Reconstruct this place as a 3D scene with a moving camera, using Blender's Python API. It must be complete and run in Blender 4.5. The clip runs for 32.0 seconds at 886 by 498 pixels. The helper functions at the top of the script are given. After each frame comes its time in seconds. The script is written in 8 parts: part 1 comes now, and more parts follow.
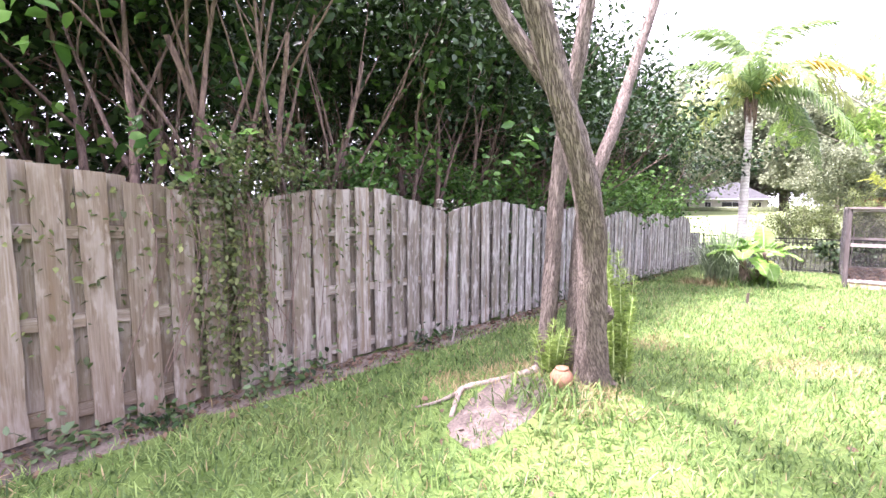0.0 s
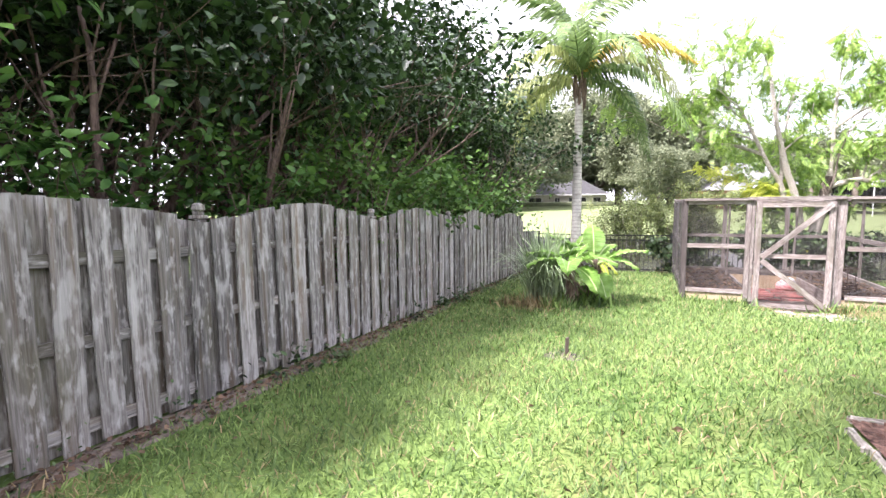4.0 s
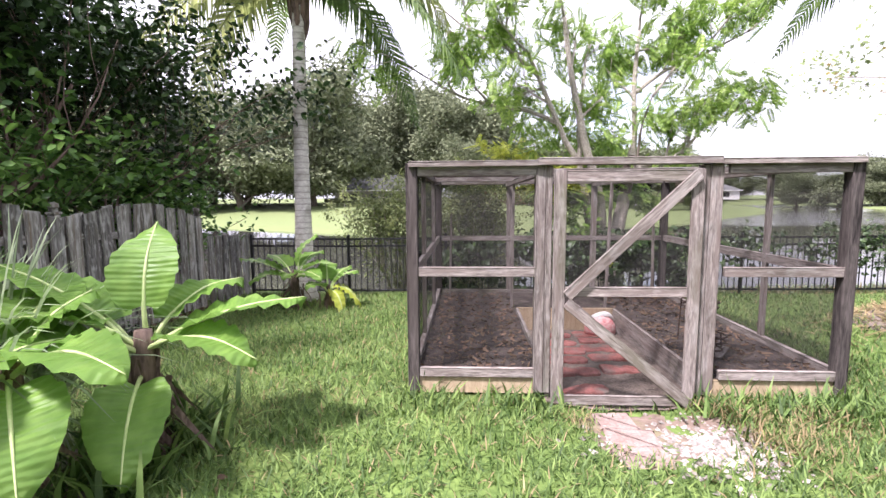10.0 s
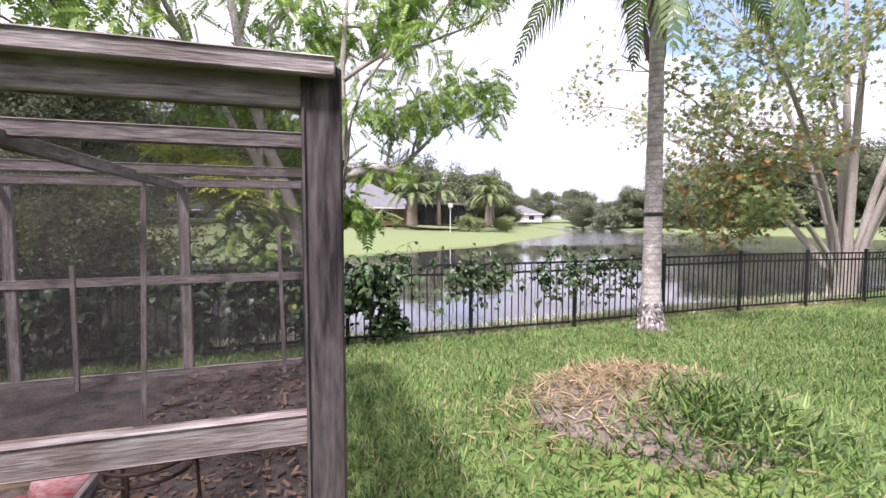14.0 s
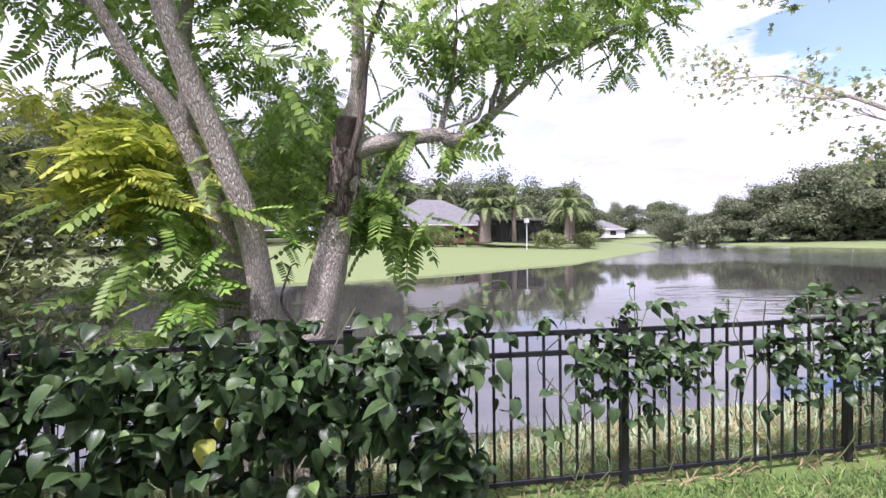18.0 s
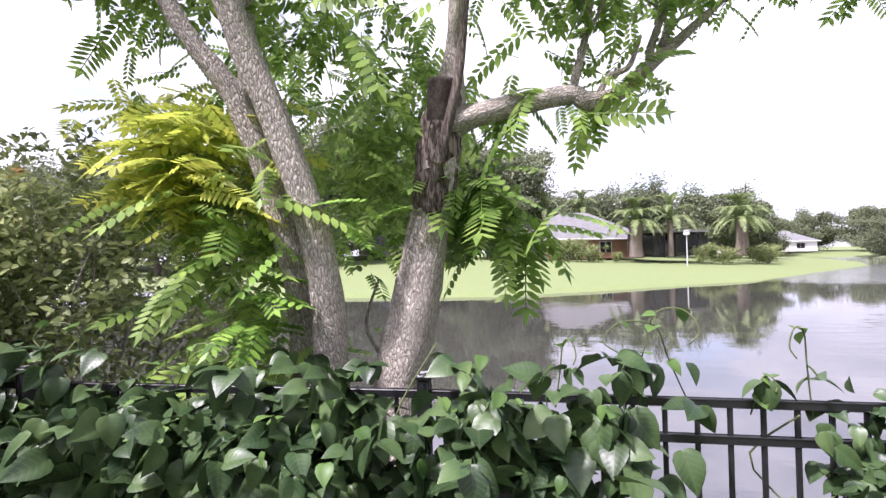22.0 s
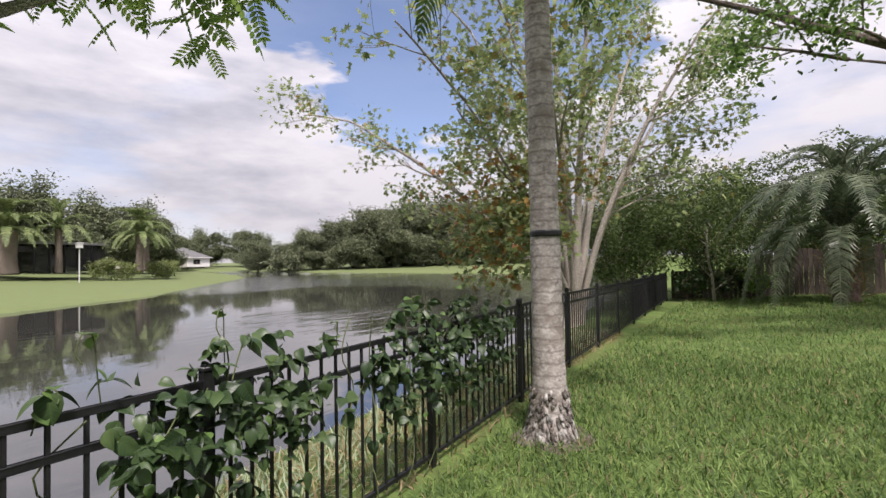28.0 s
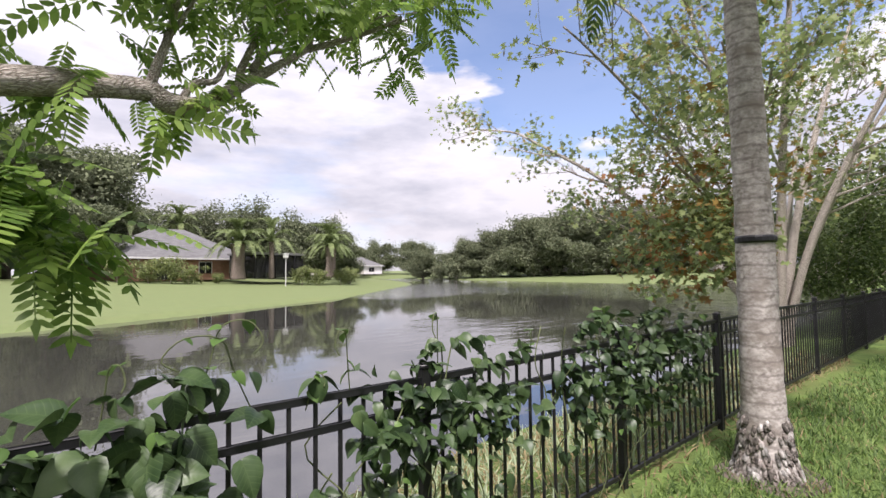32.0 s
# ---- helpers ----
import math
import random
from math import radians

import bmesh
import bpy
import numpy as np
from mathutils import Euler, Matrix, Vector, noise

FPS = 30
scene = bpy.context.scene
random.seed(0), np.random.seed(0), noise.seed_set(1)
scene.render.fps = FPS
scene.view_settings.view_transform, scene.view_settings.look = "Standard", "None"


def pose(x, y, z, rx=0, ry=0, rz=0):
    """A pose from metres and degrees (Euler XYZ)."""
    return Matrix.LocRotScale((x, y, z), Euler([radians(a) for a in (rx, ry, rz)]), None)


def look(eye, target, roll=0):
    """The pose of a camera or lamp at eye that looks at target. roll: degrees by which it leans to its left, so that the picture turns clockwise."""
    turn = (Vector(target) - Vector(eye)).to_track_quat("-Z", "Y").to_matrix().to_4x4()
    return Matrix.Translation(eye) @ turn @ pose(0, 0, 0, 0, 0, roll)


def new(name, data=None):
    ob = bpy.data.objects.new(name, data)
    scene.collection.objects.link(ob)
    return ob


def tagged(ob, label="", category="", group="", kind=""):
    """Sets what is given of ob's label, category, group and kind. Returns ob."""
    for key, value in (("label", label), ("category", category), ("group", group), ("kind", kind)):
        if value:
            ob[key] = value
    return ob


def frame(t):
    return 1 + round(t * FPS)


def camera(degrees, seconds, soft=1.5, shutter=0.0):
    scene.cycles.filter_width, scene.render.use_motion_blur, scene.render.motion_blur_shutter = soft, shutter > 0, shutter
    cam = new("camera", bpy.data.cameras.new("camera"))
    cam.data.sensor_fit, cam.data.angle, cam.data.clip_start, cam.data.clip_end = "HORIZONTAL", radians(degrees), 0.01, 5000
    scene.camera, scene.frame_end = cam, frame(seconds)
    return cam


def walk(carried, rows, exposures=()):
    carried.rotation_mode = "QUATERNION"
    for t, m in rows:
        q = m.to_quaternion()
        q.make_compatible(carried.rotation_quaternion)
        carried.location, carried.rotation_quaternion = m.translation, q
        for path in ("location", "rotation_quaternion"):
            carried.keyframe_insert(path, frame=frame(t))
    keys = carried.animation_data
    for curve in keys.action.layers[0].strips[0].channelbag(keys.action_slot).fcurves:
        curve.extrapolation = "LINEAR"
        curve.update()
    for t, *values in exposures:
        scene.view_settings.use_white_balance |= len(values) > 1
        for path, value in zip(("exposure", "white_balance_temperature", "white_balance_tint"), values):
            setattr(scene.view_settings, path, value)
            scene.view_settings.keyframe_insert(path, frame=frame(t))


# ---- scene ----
cam = camera(87.7, 32.0)
METRES, EYE, TILT, LEAN, TURN = 20.24, 1.426, -1.5, 1.4, 39.5
ROWS = [
    (0.0, 0.0, 0.0, 0.0, 0.11, -3.82, -1.63),
    (0.5, 0.0111, 0.0122, -0.0015, -5.94, -3.1, -1.34),
    (1.0, 0.0267, 0.0308, 0.0004, -10.56, -3.15, -0.98),
    (1.5, 0.043, 0.0512, 0.0006, -11.47, -3.24, -0.74),
    (2.0, 0.0599, 0.076, 0.0034, -12.08, -3.52, -0.59),
    (2.5, 0.0772, 0.0978, 0.004, -12.99, -3.55, -0.46),
    (3.0, 0.0926, 0.1224, 0.0049, -13.84, -3.76, -0.44),
    (3.5, 0.1105, 0.1464, 0.0054, -14.7, -3.84, -0.33),
    (5.5, 0.1815, 0.2371, 0.0085, -17.47, -3.37, -0.49),
    (6.0, 0.2009, 0.2583, 0.0071, -18.28, -3.29, -0.38),
    (6.5, 0.2196, 0.2799, 0.0074, -19.39, -3.54, -0.41),
    (7.0, 0.2404, 0.2971, 0.0066, -22.59, -3.48, -0.12),
    (7.5, 0.2587, 0.3142, 0.0053, -26.95, -3.79, -0.07),
    (8.0, 0.2788, 0.3268, 0.0043, -31.4, -4.04, 0.02),
    (8.5, 0.2982, 0.3361, 0.0037, -34.66, -4.18, 0.33),
    (9.0, 0.3176, 0.3469, 0.0043, -35.58, -4.49, 0.28),
    (9.5, 0.3358, 0.3543, 0.0045, -36.09, -4.37, 0.22),
    (10.0, 0.3537, 0.3634, 0.0048, -36.5, -4.11, 0.17),
    (10.5, 0.372, 0.3673, 0.0063, -37.11, -4.12, -0.03),
    (11.0, 0.3918, 0.3669, 0.0056, -40.54, -3.15, -0.22),
    (11.5, 0.4154, 0.3693, 0.0062, -45.8, -2.19, -0.48),
    (12.0, 0.4389, 0.3643, 0.006, -51.05, -1.79, -0.16),
    (12.5, 0.4614, 0.3611, 0.0044, -55.13, -1.49, 0.35),
    (13.0, 0.4864, 0.3623, 0.0055, -55.99, -1.45, 0.5),
    (13.5, 0.5101, 0.3632, 0.0053, -56.39, -1.38, 0.72),
    (14.0, 0.5367, 0.3687, 0.0057, -56.57, -1.53, 0.51),
    (14.5, 0.5599, 0.374, 0.0068, -56.79, -1.65, 0.37),
    (16.5, 0.6339, 0.4401, 0.0073, -54.5, -1.16, 1.03),
    (17.0, 0.6507, 0.453, 0.0098, -53.77, -0.98, 0.99),
    (17.5, 0.6667, 0.4665, 0.0104, -52.73, -0.66, 1.13),
    (18.0, 0.6832, 0.4834, 0.0112, -47.5, 0.74, 1.01),
    (18.5, 0.6958, 0.4975, 0.0096, -40.25, 2.1, 0.58),
    (19.0, 0.704, 0.5099, 0.0081, -33.33, 3.07, -0.38),
    (19.5, 0.7097, 0.52, 0.0087, -25.86, 3.18, -1.02),
    (20.0, 0.7109, 0.5208, 0.0085, -18.55, 3.08, -1.39),
    (20.5, 0.7146, 0.5213, 0.0086, -18.56, 2.75, -1.38),
    (21.0, 0.7186, 0.5211, 0.0088, -20.06, 2.51, -1.1),
    (21.5, 0.7223, 0.5197, 0.0091, -24.43, 2.75, -0.16),
    (22.0, 0.7249, 0.5179, 0.0096, -30.05, 2.99, 0.75),
    (22.5, 0.727, 0.5164, 0.0095, -36.63, 3.44, 1.55),
    (23.0, 0.7289, 0.5141, 0.01, -44.71, 3.67, 2.06),
    (23.5, 0.7311, 0.5115, 0.0096, -53.35, 3.86, 2.18),
    (24.0, 0.7326, 0.5088, 0.0098, -62.31, 3.98, 2.23),
    (24.5, 0.733, 0.5085, 0.0104, -68.22, 3.9, 2.3),
    (26.5, 0.7298, 0.5055, 0.0082, -77.97, 2.85, 2.92),
    (27.0, 0.7301, 0.505, 0.0078, -82.08, 2.91, 2.95),
    (27.5, 0.7305, 0.5048, 0.0076, -88.33, 2.94, 2.82),
    (28.0, 0.7312, 0.5018, 0.0073, -95.84, 2.71, 2.69),
    (28.5, 0.7306, 0.4985, 0.007, -103.3, 2.41, 2.68),
    (29.0, 0.7304, 0.4966, 0.0067, -110.14, 2.26, 2.78),
    (29.5, 0.7292, 0.495, 0.0067, -115.68, 2.33, 3.12),
    (30.0, 0.7298, 0.4969, 0.007, -113.7, 2.53, 3.17),
    (30.5, 0.7297, 0.5012, 0.0079, -107.39, 3.05, 3.13),
    (31.0, 0.7301, 0.5063, 0.0078, -98.67, 3.52, 2.98),
    (31.5, 0.7292, 0.5101, 0.0076, -88.69, 4.01, 2.68),
    (32.0, 0.7279, 0.5128, 0.0078, -76.62, 4.54, 1.9),
]
EXPOSURES = [(0.0, 2.84, 5950, 38), (1.0, 2.42, 6050, 31), (3.0, 2.18, 6150, 26), (6.0, 2.03, 5950, 27), (7.5, 2.0, 5950, 28), (9.0, 1.62, 6050, 27), (12.0, 1.15, 6100, 30), (17.0, 0.86, 5800, 32), (19.0, 0.94, 5850, 33), (20.0, 1.28, 5900, 32), (22.0, 1.15, 5950, 31), (24.0, 0.7, 6100, 30), (26.0, 0.58, 6300, 26), (27.0, 0.42, 6350, 25), (28.0, 0.14, 6400, 22), (30.0, 0.54, 6700, 15), (32.0, 0.42, 6300, 23)]
walk(cam, [(t, pose(0, 0, EYE, TILT, LEAN, TURN) @ pose(METRES * x, METRES * y, METRES * z, 90 + pitch, roll, yaw)) for t, x, y, z, yaw, pitch, roll in ROWS], EXPOSURES)

# ---- light ----
SUN_AZ, SUN_EL = 138.0, 58.0          # degrees from +y towards -x, and above the horizon
world = bpy.data.worlds.new("world")
scene.world = world
world.use_nodes = True
wn, wl = world.node_tree.nodes, world.node_tree.links
wn.clear()
w_out = wn.new("ShaderNodeOutputWorld")
w_bg = wn.new("ShaderNodeBackground")
w_sky = wn.new("ShaderNodeTexSky")
w_sky.sky_type, w_sky.sun_disc = "NISHITA", False
w_sky.sun_elevation, w_sky.sun_rotation = radians(SUN_EL), radians(-SUN_AZ)
w_sky.air_density, w_sky.dust_density, w_sky.ozone_density = 1.0, 0.6, 3.0
w_bg.inputs["Strength"].default_value = 0.15
# broken bright cloud over blue
w_tc = wn.new("ShaderNodeTexCoord")
w_map = wn.new("ShaderNodeMapping")
w_map.inputs["Scale"].default_value = (1.0, 1.0, 3.2)
w_map.inputs["Location"].default_value = (0.35, 0.2, 0.1)
# one ragged blue gap in the cloud, over the far end of the pond
GAP_AZ, GAP_EL = radians(-60.0), radians(27.0)
w_sub, w_scl, w_len = wn.new("ShaderNodeVectorMath"), wn.new("ShaderNodeVectorMath"), wn.new("ShaderNodeVectorMath")
w_sub.operation, w_scl.operation, w_len.operation = "SUBTRACT", "MULTIPLY", "LENGTH"
w_sub.inputs[1].default_value = (-math.sin(GAP_AZ) * math.cos(GAP_EL), math.cos(GAP_AZ) * math.cos(GAP_EL), math.sin(GAP_EL))
w_scl.inputs[1].default_value = (1.0, 1.0, 1.55)
w_n1, w_rag, w_edge = wn.new("ShaderNodeTexNoise"), wn.new("ShaderNodeMath"), wn.new("ShaderNodeMapRange")
w_n1.inputs["Scale"].default_value, w_n1.inputs["Detail"].default_value, w_n1.inputs["Roughness"].default_value = 4.2, 9.0, 0.5
w_rag.operation = "MULTIPLY_ADD"
w_rag.inputs[1].default_value = 0.5
w_edge.inputs["From Min"].default_value, w_edge.inputs["From Max"].default_value, w_edge.inputs["To Min"].default_value = 0.58, 0.62, 0.12
# thin places elsewhere in the sheet of cloud
w_n3, w_thin, w_low = wn.new("ShaderNodeTexNoise"), wn.new("ShaderNodeMapRange"), wn.new("ShaderNodeMath")
w_n3.inputs["Scale"].default_value, w_n3.inputs["Detail"].default_value = 2.1, 8.0
w_thin.inputs["From Min"].default_value, w_thin.inputs["From Max"].default_value, w_thin.inputs["To Min"].default_value = 0.34, 0.46, 0.55
w_low.operation = "MINIMUM"
w_n2 = wn.new("ShaderNodeTexNoise")
w_n2.inputs["Scale"].default_value, w_n2.inputs["Detail"].default_value, w_n2.inputs["Roughness"].default_value = 3.1, 8.0, 0.55
w_r2 = wn.new("ShaderNodeValToRGB")
w_r2.color_ramp.elements[0].position, w_r2.color_ramp.elements[1].position = 0.34, 0.55
w_r2.color_ramp.elements[0].color = (3.7, 3.85, 4.15, 1)
w_r2.color_ramp.elements[1].color = (6.0, 6.0, 6.0, 1)
w_mix = wn.new("ShaderNodeMix")
w_mix.data_type = "RGBA"
wl.new(w_tc.outputs["Generated"], w_map.inputs["Vector"])
for w_node in (w_n1, w_n2, w_n3):
    wl.new(w_map.outputs["Vector"], w_node.inputs["Vector"])
wl.new(w_tc.outputs["Generated"], w_sub.inputs[0])
wl.new(w_sub.outputs["Vector"], w_scl.inputs[0])
wl.new(w_scl.outputs["Vector"], w_len.inputs[0])
wl.new(w_n1.outputs["Fac"], w_rag.inputs[0])
wl.new(w_len.outputs["Value"], w_rag.inputs[2])
wl.new(w_rag.outputs[0], w_edge.inputs["Value"])
wl.new(w_n3.outputs["Fac"], w_thin.inputs["Value"])
wl.new(w_edge.outputs["Result"], w_low.inputs[0])
wl.new(w_thin.outputs["Result"], w_low.inputs[1])
wl.new(w_n2.outputs["Fac"], w_r2.inputs["Fac"])
wl.new(w_low.outputs[0], w_mix.inputs["Factor"])
wl.new(w_sky.outputs["Color"], w_mix.inputs["A"])
w_sep, w_haze, w_grey = wn.new("ShaderNodeSeparateXYZ"), wn.new("ShaderNodeMapRange"), wn.new("ShaderNodeVectorMath")
w_haze.inputs["From Min"].default_value, w_haze.inputs["From Max"].default_value, w_haze.inputs["To Min"].default_value = 0.02, 0.40, 0.70
w_grey.operation = "SCALE"
wl.new(w_tc.outputs["Generated"], w_sep.inputs[0])
wl.new(w_sep.outputs["Z"], w_haze.inputs["Value"])
wl.new(w_r2.outputs["Color"], w_grey.inputs[0])
wl.new(w_haze.outputs["Result"], w_grey.inputs["Scale"])
wl.new(w_grey.outputs["Vector"], w_mix.inputs["B"])
wl.new(w_mix.outputs["Result"], w_bg.inputs["Color"])
wl.new(w_bg.outputs["Background"], w_out.inputs["Surface"])

sun = new("sun", bpy.data.lights.new("sun", "SUN"))
sun.data.energy, sun.data.angle, sun.data.color = 4.4, radians(6.0), (1.0, 0.95, 0.88)
_a, _e = radians(SUN_AZ), radians(SUN_EL)
sun.matrix_world = look((-math.sin(_a) * math.cos(_e) * 50, math.cos(_a) * math.cos(_e) * 50, math.sin(_e) * 50), (0, 0, 0))

# ---- materials ----
def material(name, c1, c2, scale=8.0, rough=0.8, stretch=(1, 1, 1), bump=0.3, metal=0.0, c3=None, fine=60.0, dist=0.01,
             vary=0.0, island=0.0, translucent=0.0, coords="Object", spec=0.3):
    """Two-scale noise between c1 and c2 with stains of c3; vary: per object, island: per piece of a joined mesh."""
    m = bpy.data.materials.new(name)
    m.use_nodes = True
    n, l = m.node_tree.nodes, m.node_tree.links
    bsdf, out = n["Principled BSDF"], n["Material Output"]
    tc, mp = n.new("ShaderNodeTexCoord"), n.new("ShaderNodeMapping")
    mp.inputs["Scale"].default_value = stretch
    l.new(tc.outputs[coords], mp.inputs["Vector"])
    big, small = n.new("ShaderNodeTexNoise"), n.new("ShaderNodeTexNoise")
    big.inputs["Scale"].default_value, big.inputs["Detail"].default_value, big.inputs["Distortion"].default_value = scale, 6.0, 0.8
    small.inputs["Scale"].default_value, small.inputs["Detail"].default_value = fine, 4.0
    vec = mp.outputs["Vector"]
    if vary:
        info, add = n.new("ShaderNodeObjectInfo"), n.new("ShaderNodeVectorMath")
        add.operation = "MULTIPLY_ADD"
        l.new(info.outputs["Random"], add.inputs[0])
        add.inputs[1].default_value = (37.0, 51.0, 29.0)
        l.new(vec, add.inputs[2])
        vec = add.outputs["Vector"]
    l.new(vec, big.inputs["Vector"])
    l.new(vec, small.inputs["Vector"])
    mixf = n.new("ShaderNodeMath")
    mixf.operation = "MULTIPLY_ADD"
    l.new(small.outputs["Fac"], mixf.inputs[0])
    mixf.inputs[1].default_value = 0.45
    half = n.new("ShaderNodeMath")
    half.operation = "MULTIPLY"
    l.new(big.outputs["Fac"], half.inputs[0])
    half.inputs[1].default_value = 0.55
    l.new(half.outputs[0], mixf.inputs[2])
    ramp = n.new("ShaderNodeValToRGB")
    ramp.color_ramp.elements[0].position, ramp.color_ramp.elements[1].position = 0.36, 0.64
    ramp.color_ramp.elements[0].color, ramp.color_ramp.elements[1].color = (*c1, 1), (*c2, 1)
    l.new(mixf.outputs[0], ramp.inputs["Fac"])
    col = ramp.outputs["Color"]
    if c3:
        st, sr, mx = n.new("ShaderNodeTexNoise"), n.new("ShaderNodeValToRGB"), n.new("ShaderNodeMix")
        st.inputs["Scale"].default_value, st.inputs["Detail"].default_value = scale * 0.45, 5.0
        l.new(vec, st.inputs["Vector"])
        sr.color_ramp.elements[0].position, sr.color_ramp.elements[1].position = 0.5, 0.68
        l.new(st.outputs["Fac"], sr.inputs["Fac"])
        mx.data_type = "RGBA"
        l.new(sr.outputs["Color"], mx.inputs["Factor"])
        l.new(col, mx.inputs["A"])
        mx.inputs["B"].default_value = (*c3, 1)
        col = mx.outputs["Result"]
    if vary or island:
        hs, rng = n.new("ShaderNodeHueSaturation"), n.new("ShaderNodeMapRange")
        if island:
            geo = n.new("ShaderNodeNewGeometry")
            l.new(geo.outputs["Random Per Island"], rng.inputs["Value"])
        else:
            l.new(info.outputs["Random"], rng.inputs["Value"])
        a = island or vary
        rng.inputs["To Min"].default_value, rng.inputs["To Max"].default_value = 1 - a, 1 + a
        l.new(rng.outputs["Result"], hs.inputs["Value"])
        if island:
            hue = n.new("ShaderNodeMapRange")
            l.new(geo.outputs["Random Per Island"], hue.inputs["Value"])
            hue.inputs["To Min"].default_value, hue.inputs["To Max"].default_value = 0.5 + 0.03 * a, 0.5 - 0.03 * a
            l.new(hue.outputs["Result"], hs.inputs["Hue"])
        l.new(col, hs.inputs["Color"])
        col = hs.outputs["Color"]
    l.new(col, bsdf.inputs["Base Color"])
    bsdf.inputs["Roughness"].default_value, bsdf.inputs["Metallic"].default_value = rough, metal
    bsdf.inputs["Specular IOR Level"].default_value = spec
    if bump:
        bp = n.new("ShaderNodeBump")
        bp.inputs["Strength"].default_value, bp.inputs["Distance"].default_value = bump, dist
        l.new(mixf.outputs[0], bp.inputs["Height"])
        l.new(bp.outputs["Normal"], bsdf.inputs["Normal"])
    if translucent:
        tr, ms = n.new("ShaderNodeBsdfTranslucent"), n.new("ShaderNodeMixShader")
        ms.inputs["Fac"].default_value = translucent
        l.new(col, tr.inputs["Color"])
        l.new(bsdf.outputs["BSDF"], ms.inputs[1])
        l.new(tr.outputs["BSDF"], ms.inputs[2])
        l.new(ms.outputs["Shader"], out.inputs["Surface"])
    return m


def leafy(name, c1, c2, rough=0.55, island=0.35, translucent=0.35, spec=0.35, scale=0.8):
    return material(name, c1, c2, scale=scale, rough=rough, bump=0, island=island, translucent=translucent, fine=9.0, spec=spec)


M_coopdark = material("dark_frame_wood", (0.018, 0.015, 0.014), (0.11, 0.095, 0.088), 5, 0.9, (4, 4, 0.5), 0.8, c3=(0.06, 0.05, 0.045), vary=0.15, fine=26)
def bark_material(name, crack, plate, plate2, scale, stretch, depth, lo=0.18, hi=0.42, warp=1.0):
    """Plates between dark cracks, warped, with fine grain."""
    m = bpy.data.materials.new(name)
    m.use_nodes = True
    n, l = m.node_tree.nodes, m.node_tree.links
    bsdf = n["Principled BSDF"]
    bsdf.inputs["Roughness"].default_value, bsdf.inputs["Specular IOR Level"].default_value = 0.95, 0.15
    tc, mp, wn_, mad = n.new("ShaderNodeTexCoord"), n.new("ShaderNodeMapping"), n.new("ShaderNodeTexNoise"), n.new("ShaderNodeVectorMath")
    mp.inputs["Scale"].default_value = stretch
    l.new(tc.outputs["Object"], mp.inputs["Vector"])
    l.new(mp.outputs["Vector"], wn_.inputs["Vector"])
    wn_.inputs["Scale"].default_value, wn_.inputs["Detail"].default_value = scale * 0.6, 4.0
    mad.operation = "MULTIPLY_ADD"
    l.new(wn_.outputs["Color"], mad.inputs[0])
    mad.inputs[1].default_value = (warp / scale, warp / scale, 0.3 * warp / scale)
    l.new(mp.outputs["Vector"], mad.inputs[2])
    vo, fine, hue = n.new("ShaderNodeTexVoronoi"), n.new("ShaderNodeTexNoise"), n.new("ShaderNodeTexNoise")
    vo.feature = "DISTANCE_TO_EDGE"
    vo.inputs["Scale"].default_value = scale
    l.new(mad.outputs["Vector"], vo.inputs["Vector"])
    fine.inputs["Scale"].default_value, fine.inputs["Detail"].default_value = scale * 4, 5.0
    hue.inputs["Scale"].default_value, hue.inputs["Detail"].default_value = scale * 0.35, 4.0
    l.new(mp.outputs["Vector"], fine.inputs["Vector"])
    l.new(mp.outputs["Vector"], hue.inputs["Vector"])
    hgt = n.new("ShaderNodeMath")
    hgt.operation = "MULTIPLY_ADD"
    l.new(fine.outputs["Fac"], hgt.inputs[0])
    hgt.inputs[1].default_value = 0.55
    l.new(vo.outputs["Distance"], hgt.inputs[2])
    ramp, tint, mx = n.new("ShaderNodeValToRGB"), n.new("ShaderNodeMix"), n.new("ShaderNodeMix")
    ramp.color_ramp.elements[0].position, ramp.color_ramp.elements[1].position = lo, hi
    l.new(hgt.outputs[0], ramp.inputs["Fac"])
    tint.data_type = mx.data_type = "RGBA"
    tint.inputs["A"].default_value, tint.inputs["B"].default_value = (*plate, 1), (*plate2, 1)
    l.new(hue.outputs["Fac"], tint.inputs["Factor"])
    l.new(ramp.outputs["Color"], mx.inputs["Factor"])
    mx.inputs["A"].default_value = (*crack, 1)
    l.new(tint.outputs["Result"], mx.inputs["B"])
    l.new(mx.outputs["Result"], bsdf.inputs["Base Color"])
    bp = n.new("ShaderNodeBump")
    bp.inputs["Strength"].default_value, bp.inputs["Distance"].default_value = 1.0, depth
    l.new(hgt.outputs[0], bp.inputs["Height"])
    l.new(bp.outputs["Normal"], bsdf.inputs["Normal"])
    return m


